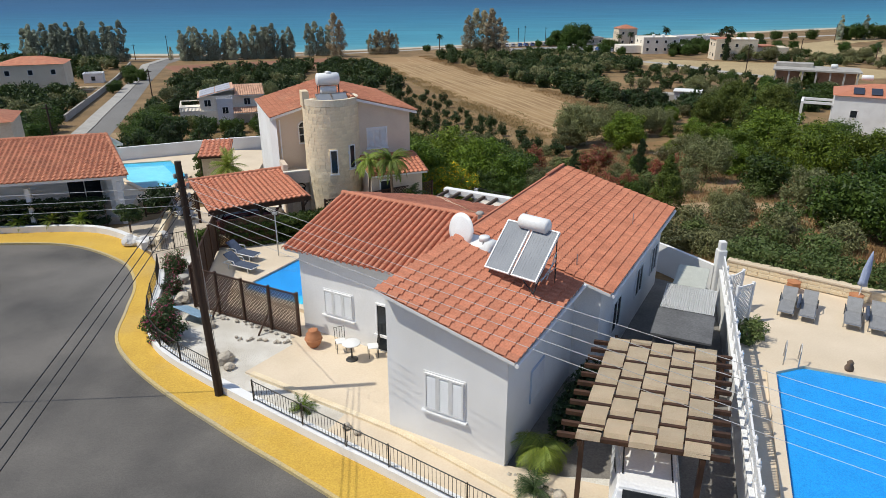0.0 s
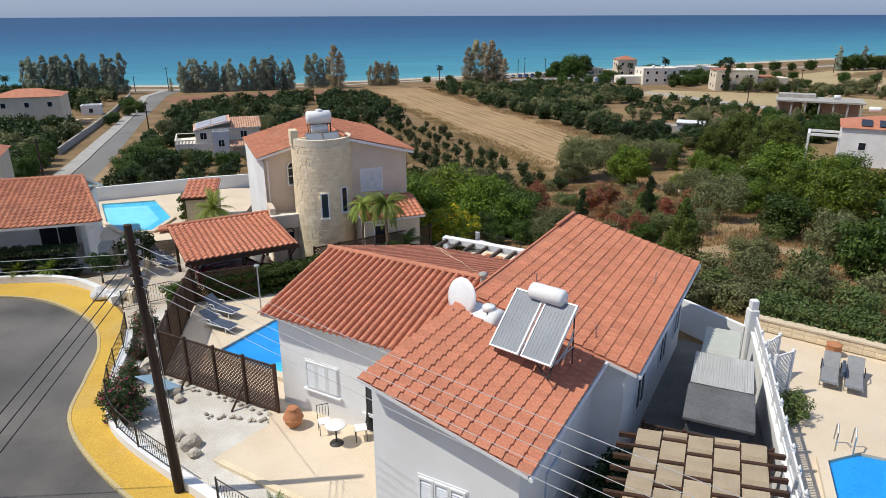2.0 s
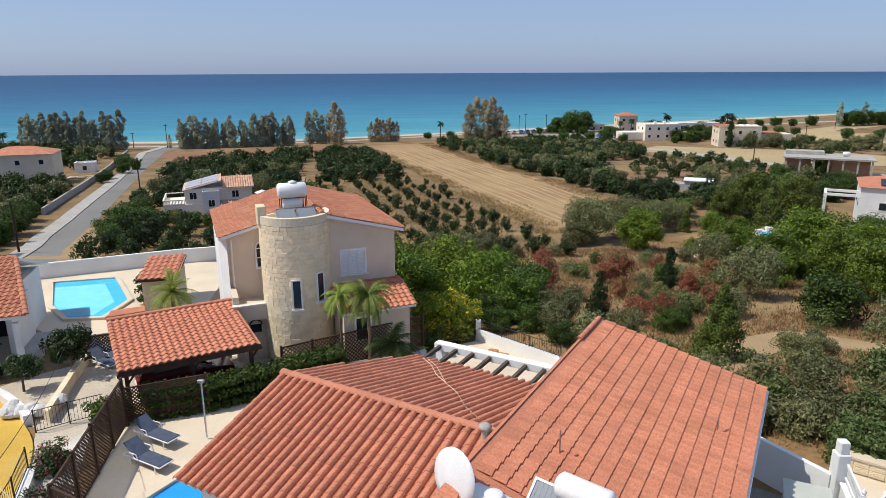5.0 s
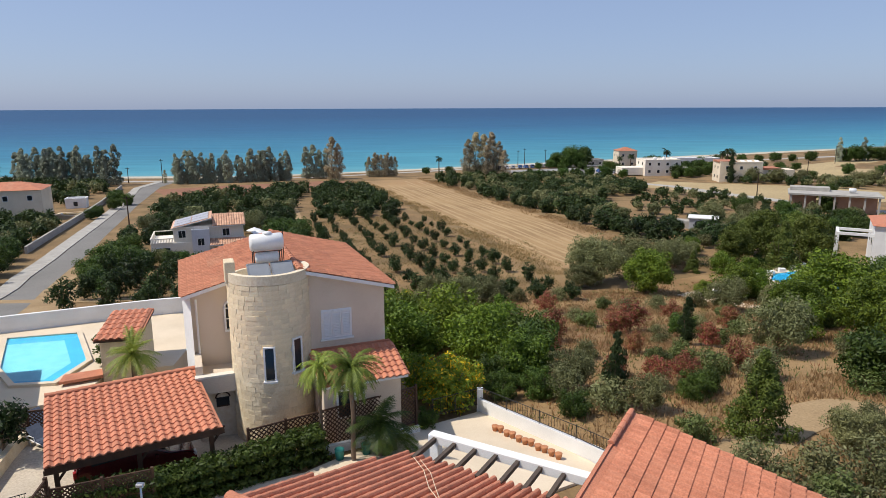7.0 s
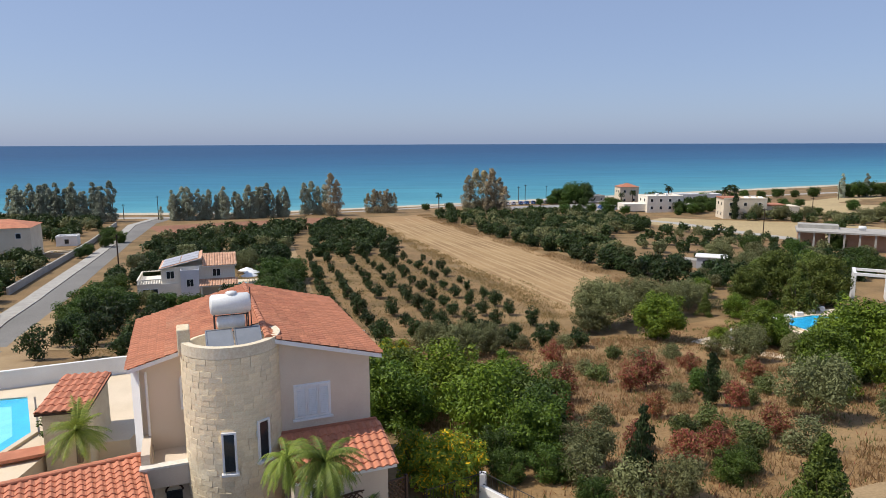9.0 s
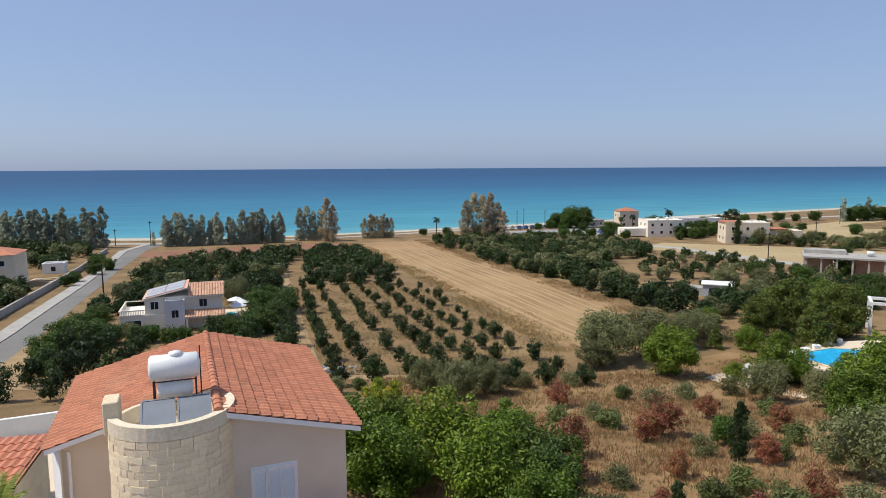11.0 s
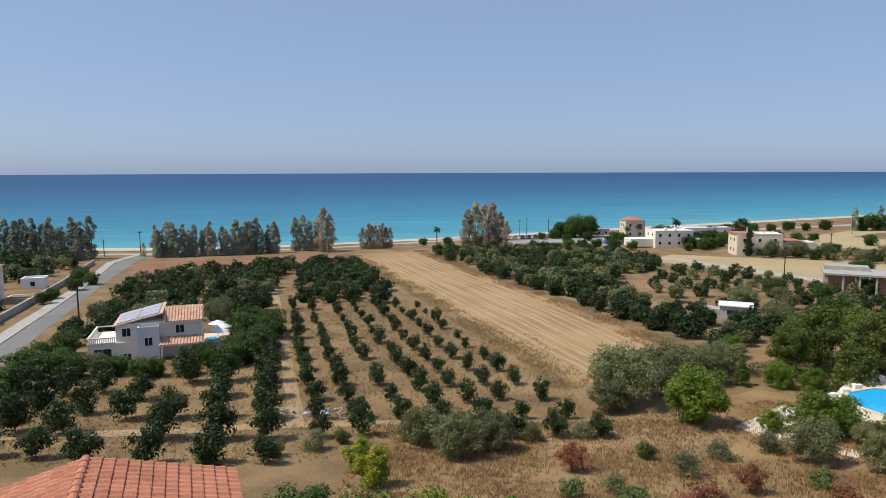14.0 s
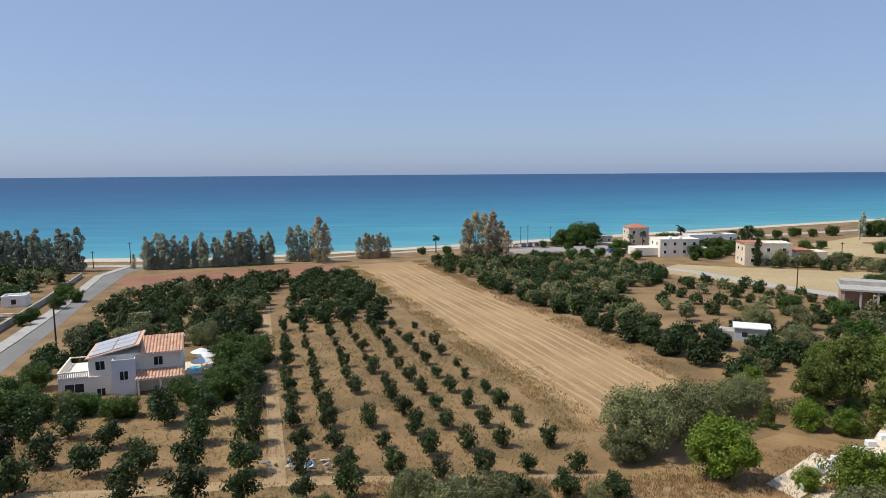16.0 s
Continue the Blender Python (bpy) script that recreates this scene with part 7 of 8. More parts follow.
# heap of rubbish in the orchard
hr = np.random.default_rng(6)
bits = [surf("rubble_" + n, c, tuple(v * 0.8 for v in c), 2, 0.9, 0.3) for n, c in (("pale", (0.6, 0.56, 0.5)), ("tan", (0.42, 0.30, 0.2)), ("blue", (0.2, 0.3, 0.4)))]
heap = thing("rubble_heap", pose(-14.2, 102.3, ground(-14, 102.3)), "heap of pale rubble and planks in the orchard", "rubble")
for k in range(40):
    q = pose(*(hr.normal(size=2) * (1.6, 0.7)), 0.12, *(hr.uniform(-40, 40, 2)), hr.uniform(0, 360))
    part("debris", boxes((-0.5, 0.5, -0.12, 0.12, -0.06, 0.06), m=q), bits[k % 3], heap)


# ---- palms ----
def palm(name, seed, h, n, L, label, material=L_PALM, trunk=0.13, droop=1.0, width=0.3):
    rng = np.random.default_rng(seed)
    e = new(name)
    tagged(e, label, "palm")
    bm = bmesh.new()
    k = max(3, int(h / 0.4))
    for i in range(k):
        rod(bm, (0.03 * math.sin(i), 0, h * i / k - 0.1), (0.03 * math.sin(i + 1), 0, h * (i + 1) / k - 0.1), trunk * (1.12 - 0.3 * i / k), trunk * (0.95 - 0.3 * i / k), 9)
    part("trunk", bm, BARK, e)
    vs, fs = [], []
    for i in range(n):
        a = i * 2.4 + rng.normal() * 0.2
        el = rng.uniform(-0.2, 1.25)
        l = L * rng.uniform(0.8, 1.1)
        p = np.array([0, 0, h])
        d = np.array([math.cos(a) * math.cos(el), math.sin(a) * math.cos(el), math.sin(el)])
        side = np.array([-math.sin(a), math.cos(a), 0])
        seg = 14
        for s in range(seg):
            d = d + np.array([0, 0, -0.11 * droop])
            d /= np.linalg.norm(d)
            q = p + d * l / seg
            w = width * math.sin(math.pi * min(1, 0.12 + s / seg * 0.95)) + 0.02
            for sg in (1, -1):
                for j in (0, 0.33, 0.66):
                    b0 = p + (q - p) * j
                    b1 = p + (q - p) * (j + 0.3)
                    tip = b0 + side * sg * w + d * w * 0.7 + np.array([0, 0, -w * (0.3 + 0.4 * rng.random())])
                    k0 = len(vs)
                    vs += [b0, b1, tip]
                    fs.append((k0, k0 + 1, k0 + 2))
            p = q
    raw("fronds", vs, fs, material, e)
    return e


def put(p, x, y, z=None, s=1.0):
    p.matrix_world = Matrix.LocRotScale((x, y, ground(x, y) if z is None else z), Euler((0, 0, x * 3 + y)), (s, s, s))
    return p


put(palm("palm_tree", 1, 4.1, 64, 1.6, "slender palm with feathery drooping fronds beside the lattice", trunk=0.1, droop=1.35, width=0.2), -4.3, 41.95)
put(palm("palm_tree", 2, 3.9, 44, 1.4, "slender palm with feathery drooping fronds beside the lattice", trunk=0.08, droop=1.6, width=0.18), -5.75, 42.75)
put(palm("strelitzia", 12, 1.6, 26, 1.7, "broad-leaved strelitzia clump beside the lattice fence", L_HEDGE, 0.1, 1.0, 0.42), -3.3, 42.35)
put(palm("strelitzia", 13, 0.7, 18, 1.4, "broad-leaved strelitzia clump beside the lattice fence", L_BRIGHT, 0.08, 1.0, 0.36), -2.7, 43.1)
for k, (x, y) in enumerate(((-28.4, 39.6), (-26.4, 39.9), (-24.6, 40.2), (-23.0, 40.5))):
    put(palm("yucca", 50 + k, 0.7, 34, 0.85, "spiky yellow-green yucca behind the low wall", L_PALM, 0.09, 0.5, 0.1), x, y)
put(palm("palm_tree", 3, 1.4, 40, 1.7, "young date palm on the pool deck", droop=0.8, width=0.3), -16.9, 49.4, -0.1)
put(palm("palm_tree", 4, 0.6, 26, 1.1, "small feathery palm beside the villa", droop=1.2, width=0.32), 2.3, 19.7, 0.05)
put(palm("cycad", 5, 0.15, 26, 0.75, "low dark cycad beside the drive", L_CYPRESS, 0.12, 0.9, 0.16), 1.9, 18.4, 0.05)
put(palm("agave", 6, 0.1, 22, 0.6, "spiky green agave in the gravel", L_BRIGHT, 0.1, 0.7, 0.12), -5.6, 22.2, 0.05)
fpalms = [palm("palm_tree", 30 + i, 6.5, 26, 2.4, "tall fan palm near the beach", L_CITRUS, 0.25, 1.4, 0.7) for i in range(2)]
for x, y, s in ((-40, 306, 0.75), (-36.5, 307, 0.7), (-8.5, 310, 1.0), (63, 352, 1.25), (121, 318, 1.35), (124, 320, 1.3), (73, 318, 0.9), (79, 322, 1.0), (96, 325, 1.3), (160, 268, 0.9), (-150, 262, 0.9), (-163, 246, 1.0), (118, 316, 1.2)):
    plant(fpalms[int(x) % 2], x, y, s, rng=prng)
stow(fpalms)

# ---- scrub, garden bushes and single trees ----
def kind_set(name, seed, h, r, mat, label, **k):
    return kinds(2, name, seed, h, r, mat, label, k.pop("category", "bush"), **k)


bright = kind_set("broadleaf_tree", 100, 4.2, 2.6, L_BRIGHT, "dense bright green broadleaf tree", category="tree", clear=-0.1, clumps=80, n=11000, size=0.105, clump=0.22)
green = kind_set("broadleaf_tree", 110, 4.0, 2.5, L_HEDGE, "dense dark green broadleaf tree", category="tree", clear=-0.1, clumps=70, n=7500, size=0.13, clump=0.24)
yellow = kind_set("flowering_shrub", 120, 3.8, 2.0, L_YELLOW, "tall shrub with clusters of yellow flowers", clear=-0.1, clumps=50, n=7000, size=0.11, clump=0.26)
redb = kind_set("red_shrub", 130, 3.0, 1.7, L_RED, "shrub with reddish-brown leaves", clear=0.0, clumps=46, n=4200, size=0.085, clump=0.24)
olv = kind_set("olive_tree", 140, 4.6, 3.0, L_OLIVE, "broad grey-green olive tree in scrub", category="tree", clear=-0.05, clumps=80, n=11000, size=0.105, clump=0.2, upness=0.3)
weed = kind_set("green_shrub", 150, 1.8, 1.2, L_WEED, "low yellow-green shrub in dry grass", clear=-0.2, clumps=30, n=2600, size=0.08, clump=0.3)
greyb = kind_set("grey_shrub", 160, 1.9, 1.4, L_OLIVE, "low grey-green shrub in dry grass", clear=-0.2, clumps=30, n=3000, size=0.075, clump=0.3)
cyp = kind_set("cypress", 170, 4.2, 0.8, L_CYPRESS, "slender dark green cypress tree", category="tree", clear=0.02, clumps=70, n=5200, size=0.085, shape="column", clump=0.42, upness=0.6)
pine = kind_set("pine_tree", 180, 5.0, 2.1, L_PINE, "young green pine tree", category="tree", clear=-0.05, clumps=120, n=14000, size=0.1, shape="cone", clump=0.26, upness=0.3)
bigpine = kind_set("pine_tree", 185, 9.5, 4.4, L_PINE, "broad full-grown pine with airy green needles", category="tree", clear=0.02, clumps=90, n=15000, size=0.19, clump=0.22, upness=0.3)
ole = kind_set("oleander", 190, 2.0, 1.3, L_PINK, "oleander bush with pink flowers", clear=-0.2, clumps=34, n=4000, size=0.08, clump=0.3)
euc = kind_set("eucalyptus", 200, 14, 2.9, L_EUCA, "tall grey-green eucalyptus by the shore", category="tree", clear=0.0, clumps=70, n=6000, size=0.26, shape="column", clump=0.34, trunk=0.22, upness=0.35)
tan = kind_set("eucalyptus", 210, 17, 3.8, L_TAN, "tall tawny eucalyptus by the shore", category="tree", clear=0.0, clumps=60, n=5200, size=0.28, shape="column", clump=0.38, trunk=0.25, upness=0.35)
bigolv = kind_set("olive_tree", 145, 7.6, 4.9, L_OLIVE, "large spreading grey-green olive tree in scrub", category="tree", clear=-0.05, clumps=110, n=17000, size=0.15, clump=0.2, upness=0.3)
bigbright = kind_set("broadleaf_tree", 105, 6.4, 3.9, L_BRIGHT, "large rounded bright green broadleaf tree", category="tree", clear=-0.08, clumps=110, n=17000, size=0.14, clump=0.2)
hdg = kind_set("round_shrub", 260, 3.4, 2.2, L_HEDGE, "rounded deep green shrub beside the courtyard", clear=-0.15, clumps=70, n=9000, size=0.085, clump=0.22)
SPOTS = [
    (bigolv, [(18.6, 106, 1.0), (24.0, 110, 0.95), (29.5, 114.5, 0.75)]),
    (bigbright, [(35, 78.5, 1.25), (23.9, 99.0, 1.05), (30.2, 74.5, 0.85), (32.5, 68.5, 0.9), (39, 76, 1.0)]),
    (old, [(26.4, 169.2, 0.9), (27.9, 163.3, 1.0), (30.6, 156, 1.1), (33.7, 152.8, 1.0), (34.3, 145.9, 1.1), (37.8, 140.6, 1.25), (40, 132.5, 1.1), (48.9, 145, 1.2), (22.5, 182.6, 1.1), (40.5, 157, 1.0), (44, 150, 1.0), (52, 139, 1.1), (46, 138, 1.0), (36, 163, 1.0), (17, 197, 1.1), (19.5, 190, 1.0), (12.5, 208, 1.1), (9.5, 216, 1.0), (38.5, 148, 0.9)]),
    (bright, [(1.2, 57.5, 1.1), (-5.2, 60.5, 1.25), (-3.4, 58.6, 1.05), (39.5, 90.5, 1.1), (37, 84, 1.1), (39, 113, 0.9), (42, 111.5, 0.8), (39.5, 128, 0.9), (-0.6, 62.5, 1.25), (3.2, 64.8, 1.0), (-4.2, 64.5, 1.15), (33.4, 95.0, 1.2), (30.2, 96.6, 0.6), (36.5, 96, 1.0), (41, 93.5, 0.9), (31, 60, 1.3), (35.5, 61, 1.25), (27, 68, 0.9), (40, 80, 1.2), (3.5, 53.5, 0.85), (43, 70, 1.3)]),
    (green, [(-92, 197, 1.0), (-91, 188, 0.9), (-97, 201, 1.1), (-89, 176, 0.8), (-87, 170, 0.8), (-100, 206, 1.1), (-110, 200, 1.2), (-112, 188, 1.2), (-66, 103, 1.2), (-69, 110, 1.3), (-72, 116, 1.2), (-65, 98, 1.0), (-75, 122, 1.2), (-71, 103, 1.3), (-76, 112, 1.4), (-56.5, 122, 1.1), (-54.5, 116, 1.1), (-53, 111, 0.9), (-50.5, 104, 0.9), (-48, 100, 0.8), (-57, 128, 1.1), (-45, 98, 0.7), (22.8, 41.5, 1.05), (53, 100, 1.3), (18.3, 69.5, 0.6), (58, 104, 1.3), (4.6, 57.2, 0.9), (5, 61.5, 0.9), (23.5, 53, 1.0), (30, 49, 1.15), (36, 47, 1.2), (42, 55, 1.3), (48, 62, 1.4), (-8.5, 70, 0.9), (39, 90, 1.1), (46, 84, 1.2), (33, 76, 1.0), (-53, 108, 1.0), (-51, 114, 1.1), (-34, 138, 1.35), (-31, 143, 1.3), (-36, 146, 1.2), (-45, 117, 0.8), (-40, 116, 0.8), (-49, 116, 0.9), (-35, 118, 0.85), (-32, 128, 1.0), (-35, 124, 0.9), (-30, 134, 1.1), (-53, 120, 0.9), (-46, 120, 0.6), (70, 180, 1.3), (78, 175, 1.2), (46.8, 117.8, 0.55), (51, 117, 0.5), (56, 121, 0.6), (59.5, 124.4, 0.65), (63, 129, 0.8), (65.7, 140.9, 1.3), (72.4, 143.7, 1.3), (68.8, 152.8, 1.4), (78.3, 146.6, 1.3), (60, 135, 1.0), (84, 160, 1.2), (-32.9, 122, 0.8), (-30.6, 122.5, 1.0), (-28.9, 124.5, 1.1), (-28.6, 129, 1.2), (-30, 139, 1.2), (-33, 133, 0.9), (-43.7, 117.7, 0.75), (-38.7, 117, 0.75), (-51.5, 115, 1.1), (-54.4, 115, 1.2), (-48.7, 116, 0.9), (-36.5, 120, 0.6), (24, 38.5, 1.0), (29, 35, 1.1)]),
    (yellow, [(-0.6, 48.3, 0.9), (0.2, 50.0, 0.7), (-2.0, 50.2, 0.75), (-5.5, 80, 0.9), (-7.2, 84, 0.8), (26, 47, 0.6)]),
    (redb, [(7.1, 66, 1.0), (9.2, 84, 0.9), (14.9, 72.5, 1.1), (13.2, 70.6, 0.9), (6.2, 60.5, 0.7), (17.5, 57, 0.75), (11, 52.5, 0.7), (13, 53.8, 0.7), (9.4, 55.0, 0.6), (18.5, 64.5, 0.7), (5.4, 70, 0.8), (20.5, 79, 0.8), (24, 74, 0.8), (12.2, 61.5, 0.6)]),
    (olv, [(16.5, 43.4, 0.5), (17.8, 44.2, 0.45), (54.8, 147.1, 1.2), (16.5, 103.5, 0.9), (22.0, 61.5, 1.0), (23, 45.5, 0.8), (0.2, 88, 1.0), (3.5, 90.5, 0.9), (-2.8, 91.5, 0.9), (29, 87, 0.95), (33, 84, 0.85), (-42.5, 150, 1.2), (-47, 118.5, 0.7), (33, 118, 1.1), (36, 121, 1.0), (36.5, 92.5, 0.5), (38.5, 94, 0.45), (41, 91, 0.4), (56, 163, 1.3), (6.2, 52.2, 0.6), (9.3, 48.5, 0.5)]),
    (weed, [(11.8, 75.5, 1.1), (8.1, 78, 0.9), (16, 88, 1.0), (12.5, 57, 1.0), (15.4, 55.5, 1.1), (20, 66, 0.9), (23, 70, 1.0), (22.5, 52, 1.0), (19.2, 41.5, 1.2), (14.5, 58.5, 1.0), (10.4, 44.6, 0.9), (8.2, 43.5, 0.8), (25, 56, 1.1), (28, 63, 1.0), (2.6, 70, 0.8), (26, 80, 1.0), (31, 92, 1.1), (-10, 92, 0.9), (-15, 88, 0.9), (-20, 86, 0.9), (12.9, 38.5, 1.0), (16.3, 37.3, 1.1), (18.7, 35.9, 1.1), (22, 33.2, 1.2), (25, 31.4, 1.2), (29, 29.5, 1.3), (11.35, 27.0, 0.7), (11.9, 27.8, 0.5)]),
    (hdg, [(4.2, 50.6, 0.6), (5.6, 47.6, 0.5), (3.4, 53.2, 0.75), (12.4, 50.6, 0.55), (13.6, 51.8, 0.5), (0.2, 50.6, 0.5), (2.2, 50.4, 0.55), (1.9, 52.4, 0.7), (-1.6, 45.9, 0.35)]),
    (greyb, [(11.3, 78.8, 0.9), (17.5, 83, 1.1), (22, 88, 1.1), (20.5, 72, 1.0), (15.5, 66.5, 0.8), (7.4, 48.5, 1.1), (5.6, 50.2, 1.0), (18, 54.6, 1.1), (26.5, 60, 1.0), (8.6, 60, 0.8), (13.6, 40.4, 1.1), (15.8, 40.2, 1.1), (11.2, 40.4, 1.0), (17.8, 38.3, 1.2), (20.6, 37.3, 1.1), (13.2, 36.6, 0.9), (-12, 90, 1.0), (-4.2, 93, 1.1), (7, 93, 1.0), (12, 94, 1.0), (27, 90, 1.1)]),
    (cyp, [(7.9, 49.2, 1.0), (17.2, 65.2, 0.95), (100.5, 262, 2.4)]),
    (pine, [(13.4, 45.2, 0.85), (46.5, 111, 1.7), (35, 114, 0.7)]),
    (bigpine, [(43, 119, 0.8), (48.5, 122, 1.0), (54.5, 119, 0.95), (57, 127, 0.9), (50, 130, 0.75)]),
    (ole, [(-12.2, 26.7, 0.85), (-12.7, 27.6, 0.7), (-13.6, 31.2, 0.5), (-14.4, 33.4, 0.65), (-13.2, 29.2, 0.5)]),
]
for protos, spots in SPOTS:
    for x, y, s in spots:
        plant(prng.choice(protos), x, y, s, rng=prng)
small = kind_set("shade_tree", 220, 2.6, 1.3, L_CITRUS, "small round shade tree on the forecourt", category="tree", clear=0.3, clumps=30, n=1800, size=0.12, clump=0.32)
plant(small[0], -18.6, 41.8, 1.0, rng=prng)
plant(small[1], -19.8, 39.9, 0.75, rng=prng)
stow(small)
# shore trees: rows, not a wall
for k in range(31):
    x = -105 + k * 1.3 + prng.uniform(-0.6, 0.6)
    tagged(plant(prng.choice(euc), x, 258 + (x + 105) * 0.42 + prng.uniform(-2, 2), prng.uniform(0.62, 0.98), rng=prng), group="shore row of eucalyptus")
for k in range(28):
    x = -160 + k * 1.3 + prng.uniform(-0.6, 0.6)
    tagged(plant(prng.choice(euc), x, 250 + prng.uniform(-2, 6), prng.uniform(0.75, 1.1), rng=prng), group="shore row of eucalyptus")
for x, y, s in ((-61, 281, 0.95), (-58.5, 283, 1.0), (-56, 283, 0.85), (-53.5, 284, 0.9)):
    plant(euc[0], x, y, s, rng=prng)
for x, y, s in ((-50, 279, 1.0), (-48, 281, 0.85), (4, 278, 0.95), (7, 280, 1.1), (10, 280, 1.05), (13, 279, 1.1), (16, 277, 0.9), (12, 276, 0.85), (18, 274, 0.7)):
    plant(prng.choice(tan), x, y, s, rng=prng)
for x, y, s in ((-37, 291, 0.5), (-35.5, 292.5, 0.45), (-34.5, 291, 0.6), (-32, 291.5, 0.55), (-29.2, 292.5, 0.6), (-26.5, 293, 0.5), (-33.5, 292, 0.55), (-30.5, 292, 0.55), (-28, 293, 0.5), (-110, 262, 0.3), (-47, 273, 0.3)):
    plant(prng.choice(tan), x, y, s, rng=prng)
for x, y, s in ((24, 270, 1.1), (30, 274, 1.2), (36, 276, 1.1), (42, 282, 1.3), (48, 286, 1.2), (54, 290, 1.2), (60, 286, 1.3), (66, 283, 1.1), (90, 290, 1.5), (93, 284, 1.3), (96, 288, 1.4), (88, 296, 1.6), (86, 280, 0.9), (0, 272, 0.9), (6, 270, 1.0), (18, 270, 1.0), (53, 340, 2.6), (57, 342, 3.1), (61, 344, 3.0), (48, 341, 2.2), (90, 330, 1.9), (96, 334, 1.7), (205, 372, 2.2), (212, 374, 2.5), (220, 378, 2.4), (228, 380, 2.2), (236, 384, 2.0), (122, 352, 1.3), (130, 356, 1.5), (139, 360, 1.2), (148, 366, 1.4), (158, 369, 1.2), (168, 372, 1.5), (178, 374, 1.2), (190, 378, 1.6), (142, 312, 1.3), (152, 318, 1.1), (165, 300, 1.4), (176, 296, 1.2), (186, 290, 1.4), (70, 306, 1.1), (64, 312, 1.0), (57, 322, 1.2), (47, 318, 1.0), (44, 334, 1.3), (38, 330, 1.0), (70, 312, 1.3), (77, 306, 0.9), (82, 302, 1.1), (86, 308, 1.4), (99, 292, 1.2), (104, 296, 1.3), (110, 308, 1.5), (92, 312, 1.3), (128, 300, 1.4), (134, 290, 1.3), (84, 318, 1.6), (101, 312, 1.5), (108, 316, 1.6), (95, 300, 1.2), (116, 300, 1.4), (68, 318, 1.4), (112, 285, 1.5), (118, 272, 1.3), (124, 268, 1.4), (131, 266, 1.3), (245, 330, 1.8), (255, 335, 1.8), (104, 205, 1.6), (98, 186, 1.3), (92, 183, 1.1), (-14, 305, 0.9), (-4, 308, 1.0)):
    plant(prng.choice(green), x, y, s, rng=prng)
for x, y, s in ((200, 370, 0.95), (215, 374, 0.95), (231, 380, 0.9)):
    plant(euc[1], x, y, s, rng=prng)
for x, y, s in ((108, 262, 1.4), (115, 258, 1.4), (123, 256, 1.3), (138, 248, 1.3), (146, 252, 1.4), (152, 240, 1.4)):
    plant(prng.choice(olv), x, y, s, rng=prng)
for st in (hdg, bright, green, yellow, redb, olv, weed, greyb, cyp, pine, bigpine, bigolv, bigbright, ole, euc, tan, old, olives):
    stow(st)


# ---- hedge, grass, litter of the scrub ----
def hedge(line, z0, h, w, n, label, mat=L_HEDGE, seed=1):
    rng = np.random.default_rng(seed)
    cs = []
    for (xa, ya), (xb, yb) in zip(line, line[1:]):
        L = math.hypot(xb - xa, yb - ya)
        k = int(L / 0.28)
        nx, ny = -(yb - ya) / L, (xb - xa) / L
        for i in range(k):
            for j in (-1, 0, 1):
                for zz in (0.25, 0.6, 0.92):
                    f = (i + rng.random()) / k
                    cs.append((xa + (xb - xa) * f + nx * j * w * 0.33, ya + (yb - ya) * f + ny * j * w * 0.33, z0(xa + (xb - xa) * f, ya + (yb - ya) * f) + h * zz - 0.1))
    v, f = leaves(rng, cs, 0.26, n, 0.085)
    e = thing("hedge", pose(0, 0, 0), label, "hedge")
    raw("foliage", v, f, mat, e)
    part("stems", rods(*[((x, y, z0(x, y) - 0.1), (x + 0.05, y, z0(x, y) + h * 0.7), 0.03) for x, y in line]), BARK, e)
    return e


hedge([(-13.0, 37.4), (-10.6, 38.4), (-8.2, 40.2), (-5.6, 42.3)], ground, 1.5, 1.1, 26000, "clipped dark green hedge beside the pool terrace")
hedge([(-20.5, 54.9), (-20.0, 52.0)], lambda x, y: -0.55, 1.9, 0.7, 5000, "tall clipped green hedge at the pool deck", seed=2)
hedge([(13.6, 35.1), (19, 31.3), (25, 27.6)], ground, 1.5, 2.2, 30000, "dense green shrubs behind the stone wall", L_WEED, 3)
hedge([(9.5, 36.5), (12.5, 38), (15.5, 36.5)], ground, 1.2, 2.6, 14000, "tangled grey-green shrubs behind the yard", L_OLIVE, 4)
# Shrub row with added height, its dark leaves standing in for the veranda's shade.
hedge([(-28.6, 39.9), (-25, 40.6), (-21.9, 41.3)], ground, 1.9, 1.0, 16000, "spiky dark shrubs behind the white wall, raised to darken the veranda", L_CYPRESS, 5)
hedge([(37, 118), (46, 121), (58, 121)], ground, 1.6, 2.0, 9000, "dark clipped hedge behind the pool deck", L_CYPRESS, 6)


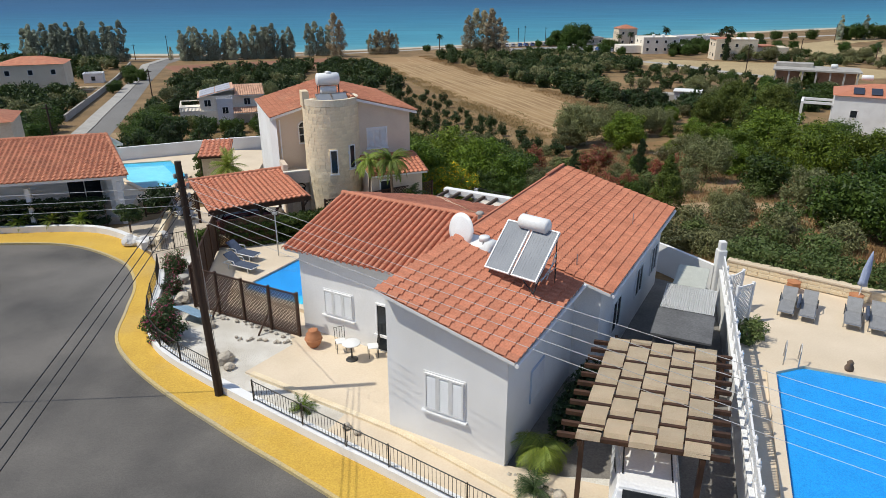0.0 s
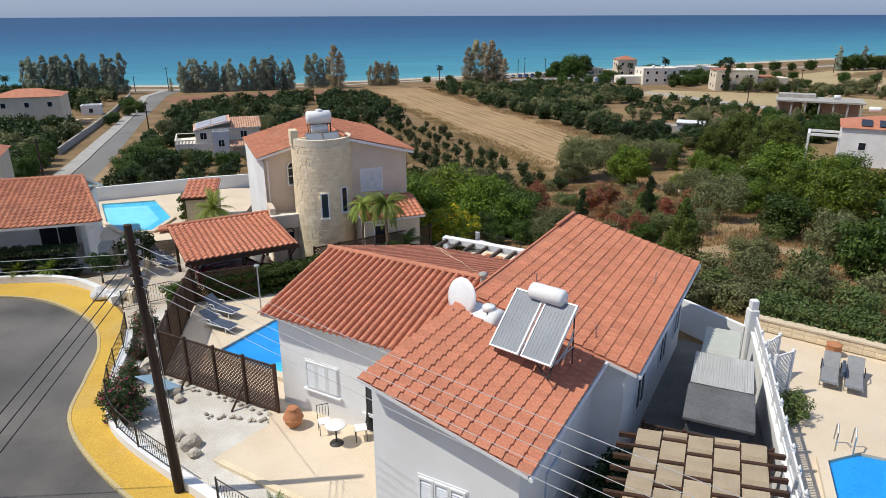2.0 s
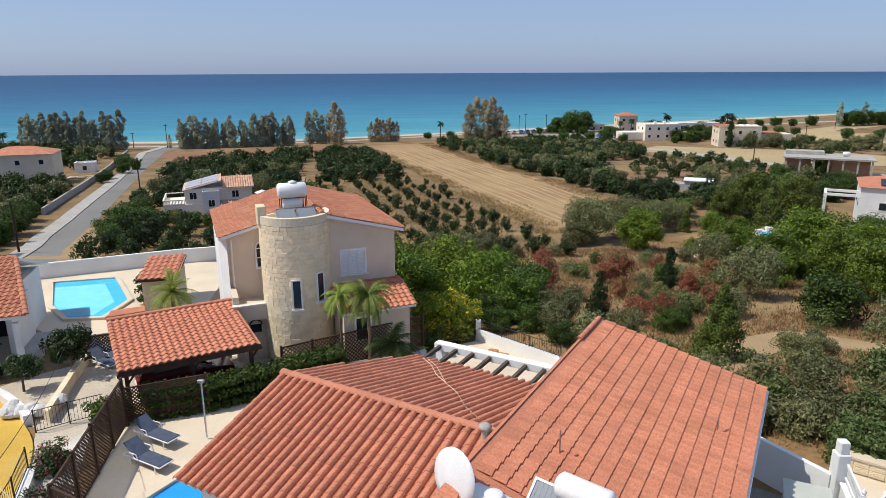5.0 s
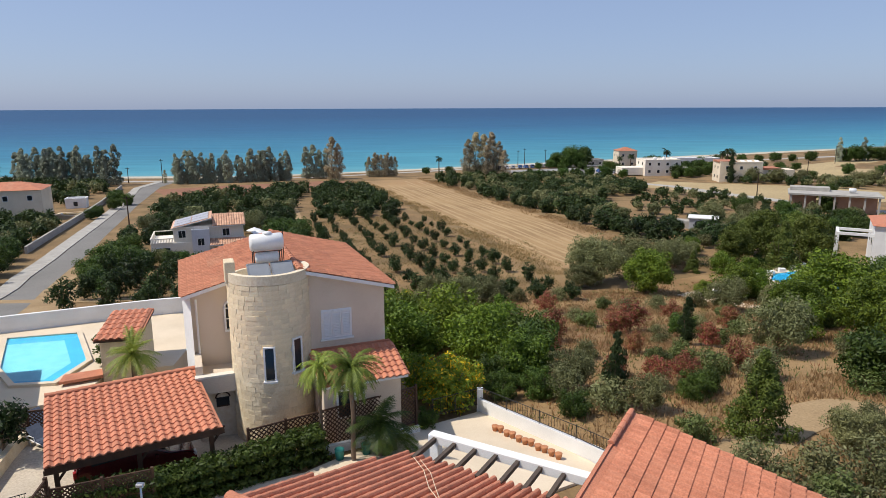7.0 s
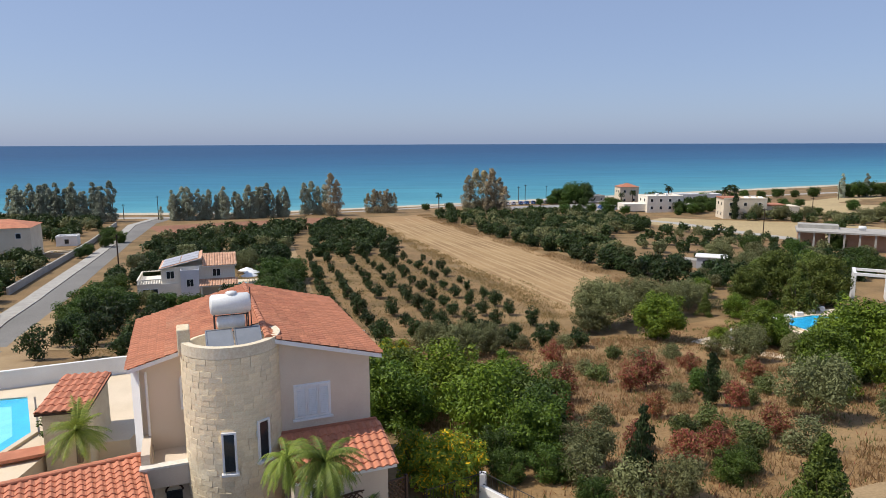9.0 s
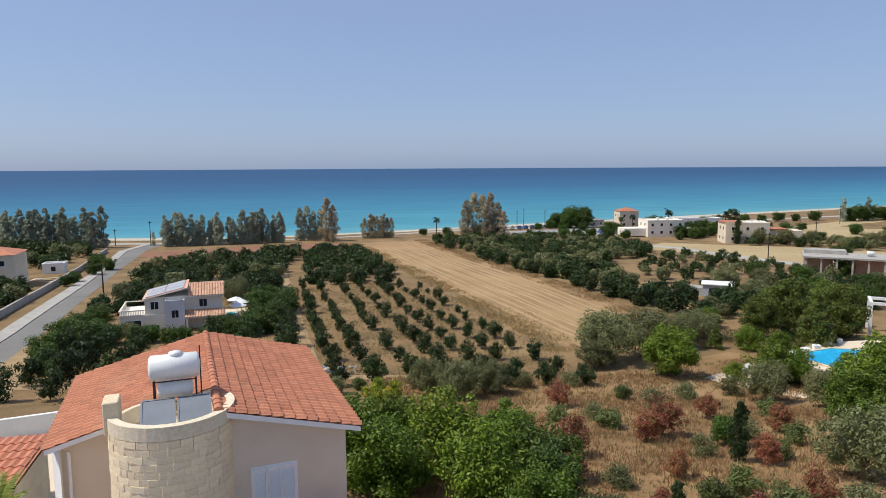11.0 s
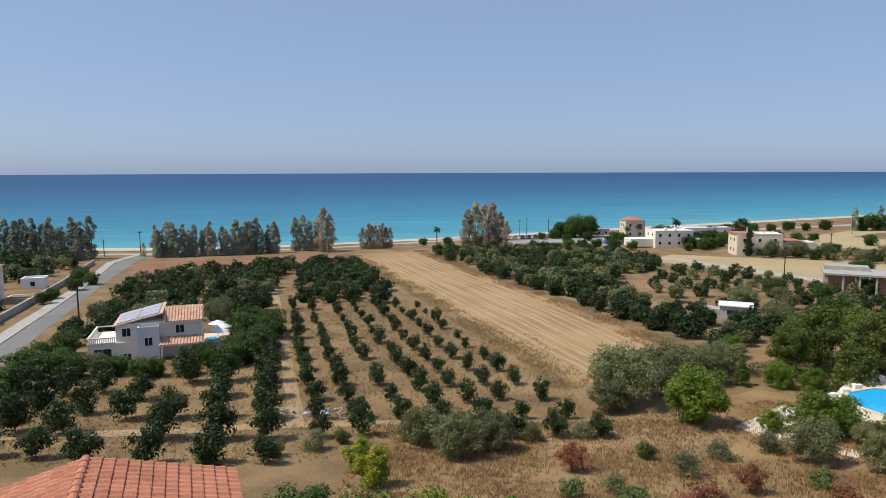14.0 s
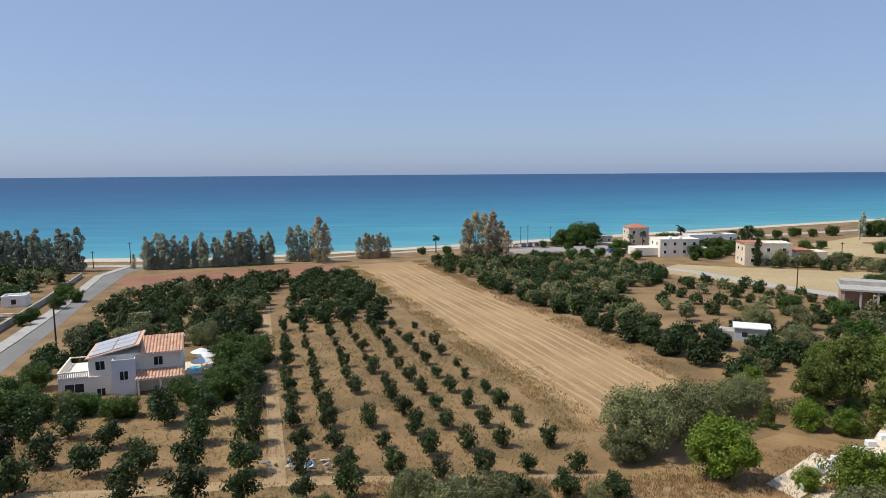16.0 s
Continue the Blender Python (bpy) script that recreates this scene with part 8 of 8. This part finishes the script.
def tufts(name, poly, n, size, mat, label, seed, lift=0.0, keep=None):
    """Thousands of grass blades over an area."""
    rng = np.random.default_rng(seed)
    x0, x1 = min(p[0] for p in poly), max(p[0] for p in poly)
    y0, y1 = min(p[1] for p in poly), max(p[1] for p in poly)
    vs, fs = [], []
    while len(fs) < n:
        x, y = rng.uniform(x0, x1), rng.uniform(y0, y1)
        if not inside(x, y, poly) or noise.noise(Vector((x * 0.18, y * 0.18, seed))) < rng.uniform(-0.5, 0.35):
            continue
        if keep and not keep(x, y):
            continue
        z = ground(x, y) + lift
        for b in range(5):
            a, s = rng.uniform(0, 6.28), size * rng.uniform(0.5, 1.4)
            bx, by = x + rng.normal() * size * 0.5, y + rng.normal() * size * 0.5
            k = len(vs)
            dx, dy = math.cos(a) * s * 0.1, math.sin(a) * s * 0.1
            vs += [(bx - dx, by - dy, z), (bx + dx, by + dy, z), (bx + rng.normal() * s * 0.4, by + rng.normal() * s * 0.4, z + s)]
            fs.append((k, k + 1, k + 2))
    return tagged(raw(name, vs, fs, mat), label, "grass", kind="stuff")


SCRUB = [(1.8, 49), (6.5, 42), (12, 36), (24, 28), (60, 28), (60, 90), (36, 108), (16, 100), (-8, 98), (-8, 66), (-3, 57)]
TRACK = [(10.4, 43), (13.5, 47.6), (17.5, 50.0), (20.5, 50.7), (26, 46.4), (34, 44.2), (34, 40.3), (26, 42.9), (20.5, 46.9), (17, 46), (13, 42.4), (11.4, 41.6)]
off_track = lambda x, y: not inside(x, y, TRACK)
tufts("dry_grass", SCRUB, 150000, 0.30, L_DRY, "dry straw-coloured grass of the scrubland", 1, keep=off_track)
tufts("red_weeds", SCRUB, 9000, 0.24, L_RED, "patches of reddish dry weeds", 2, keep=off_track)
tufts("green_weeds", SCRUB, 26000, 0.26, L_WEED, "patches of green weeds in the scrubland", 3, keep=off_track)
ORCH = [(-38, 84), (14, 88), (14, 140), (-18, 176), (-40, 160), (-50, 118)]
tufts("dry_grass", ORCH, 60000, 0.22, L_DRY, "dry grass between the orchard rows", 4)
tufts("green_weeds", ORCH, 36000, 0.2, L_WEED, "green weeds between the orchard rows", 5)
tufts("field_margin_grass", ribbon(offset(FL, 3.2), offset(FL, -2.0)), 22000, 0.32, L_DRY, "rank dry grass along the field edge", 6)
tufts("field_margin_grass", ribbon(offset(FR, 2.5), offset(FR, -3.5)), 22000, 0.32, L_DRY, "rank dry grass along the field edge", 7)

hedge([(3.0, 20.6), (3.9, 22.6), (4.9, 24.2)], lambda x, y: 0.05, 1.0, 0.8, 5000, "dark leafy plants along the side wall", L_CYPRESS, 8)
hedge([(-14.7, 36.4), (-13.6, 37.4)], ground, 1.2, 0.8, 3000, "dark shrubs at the corner of the terrace", L_HEDGE, 9)
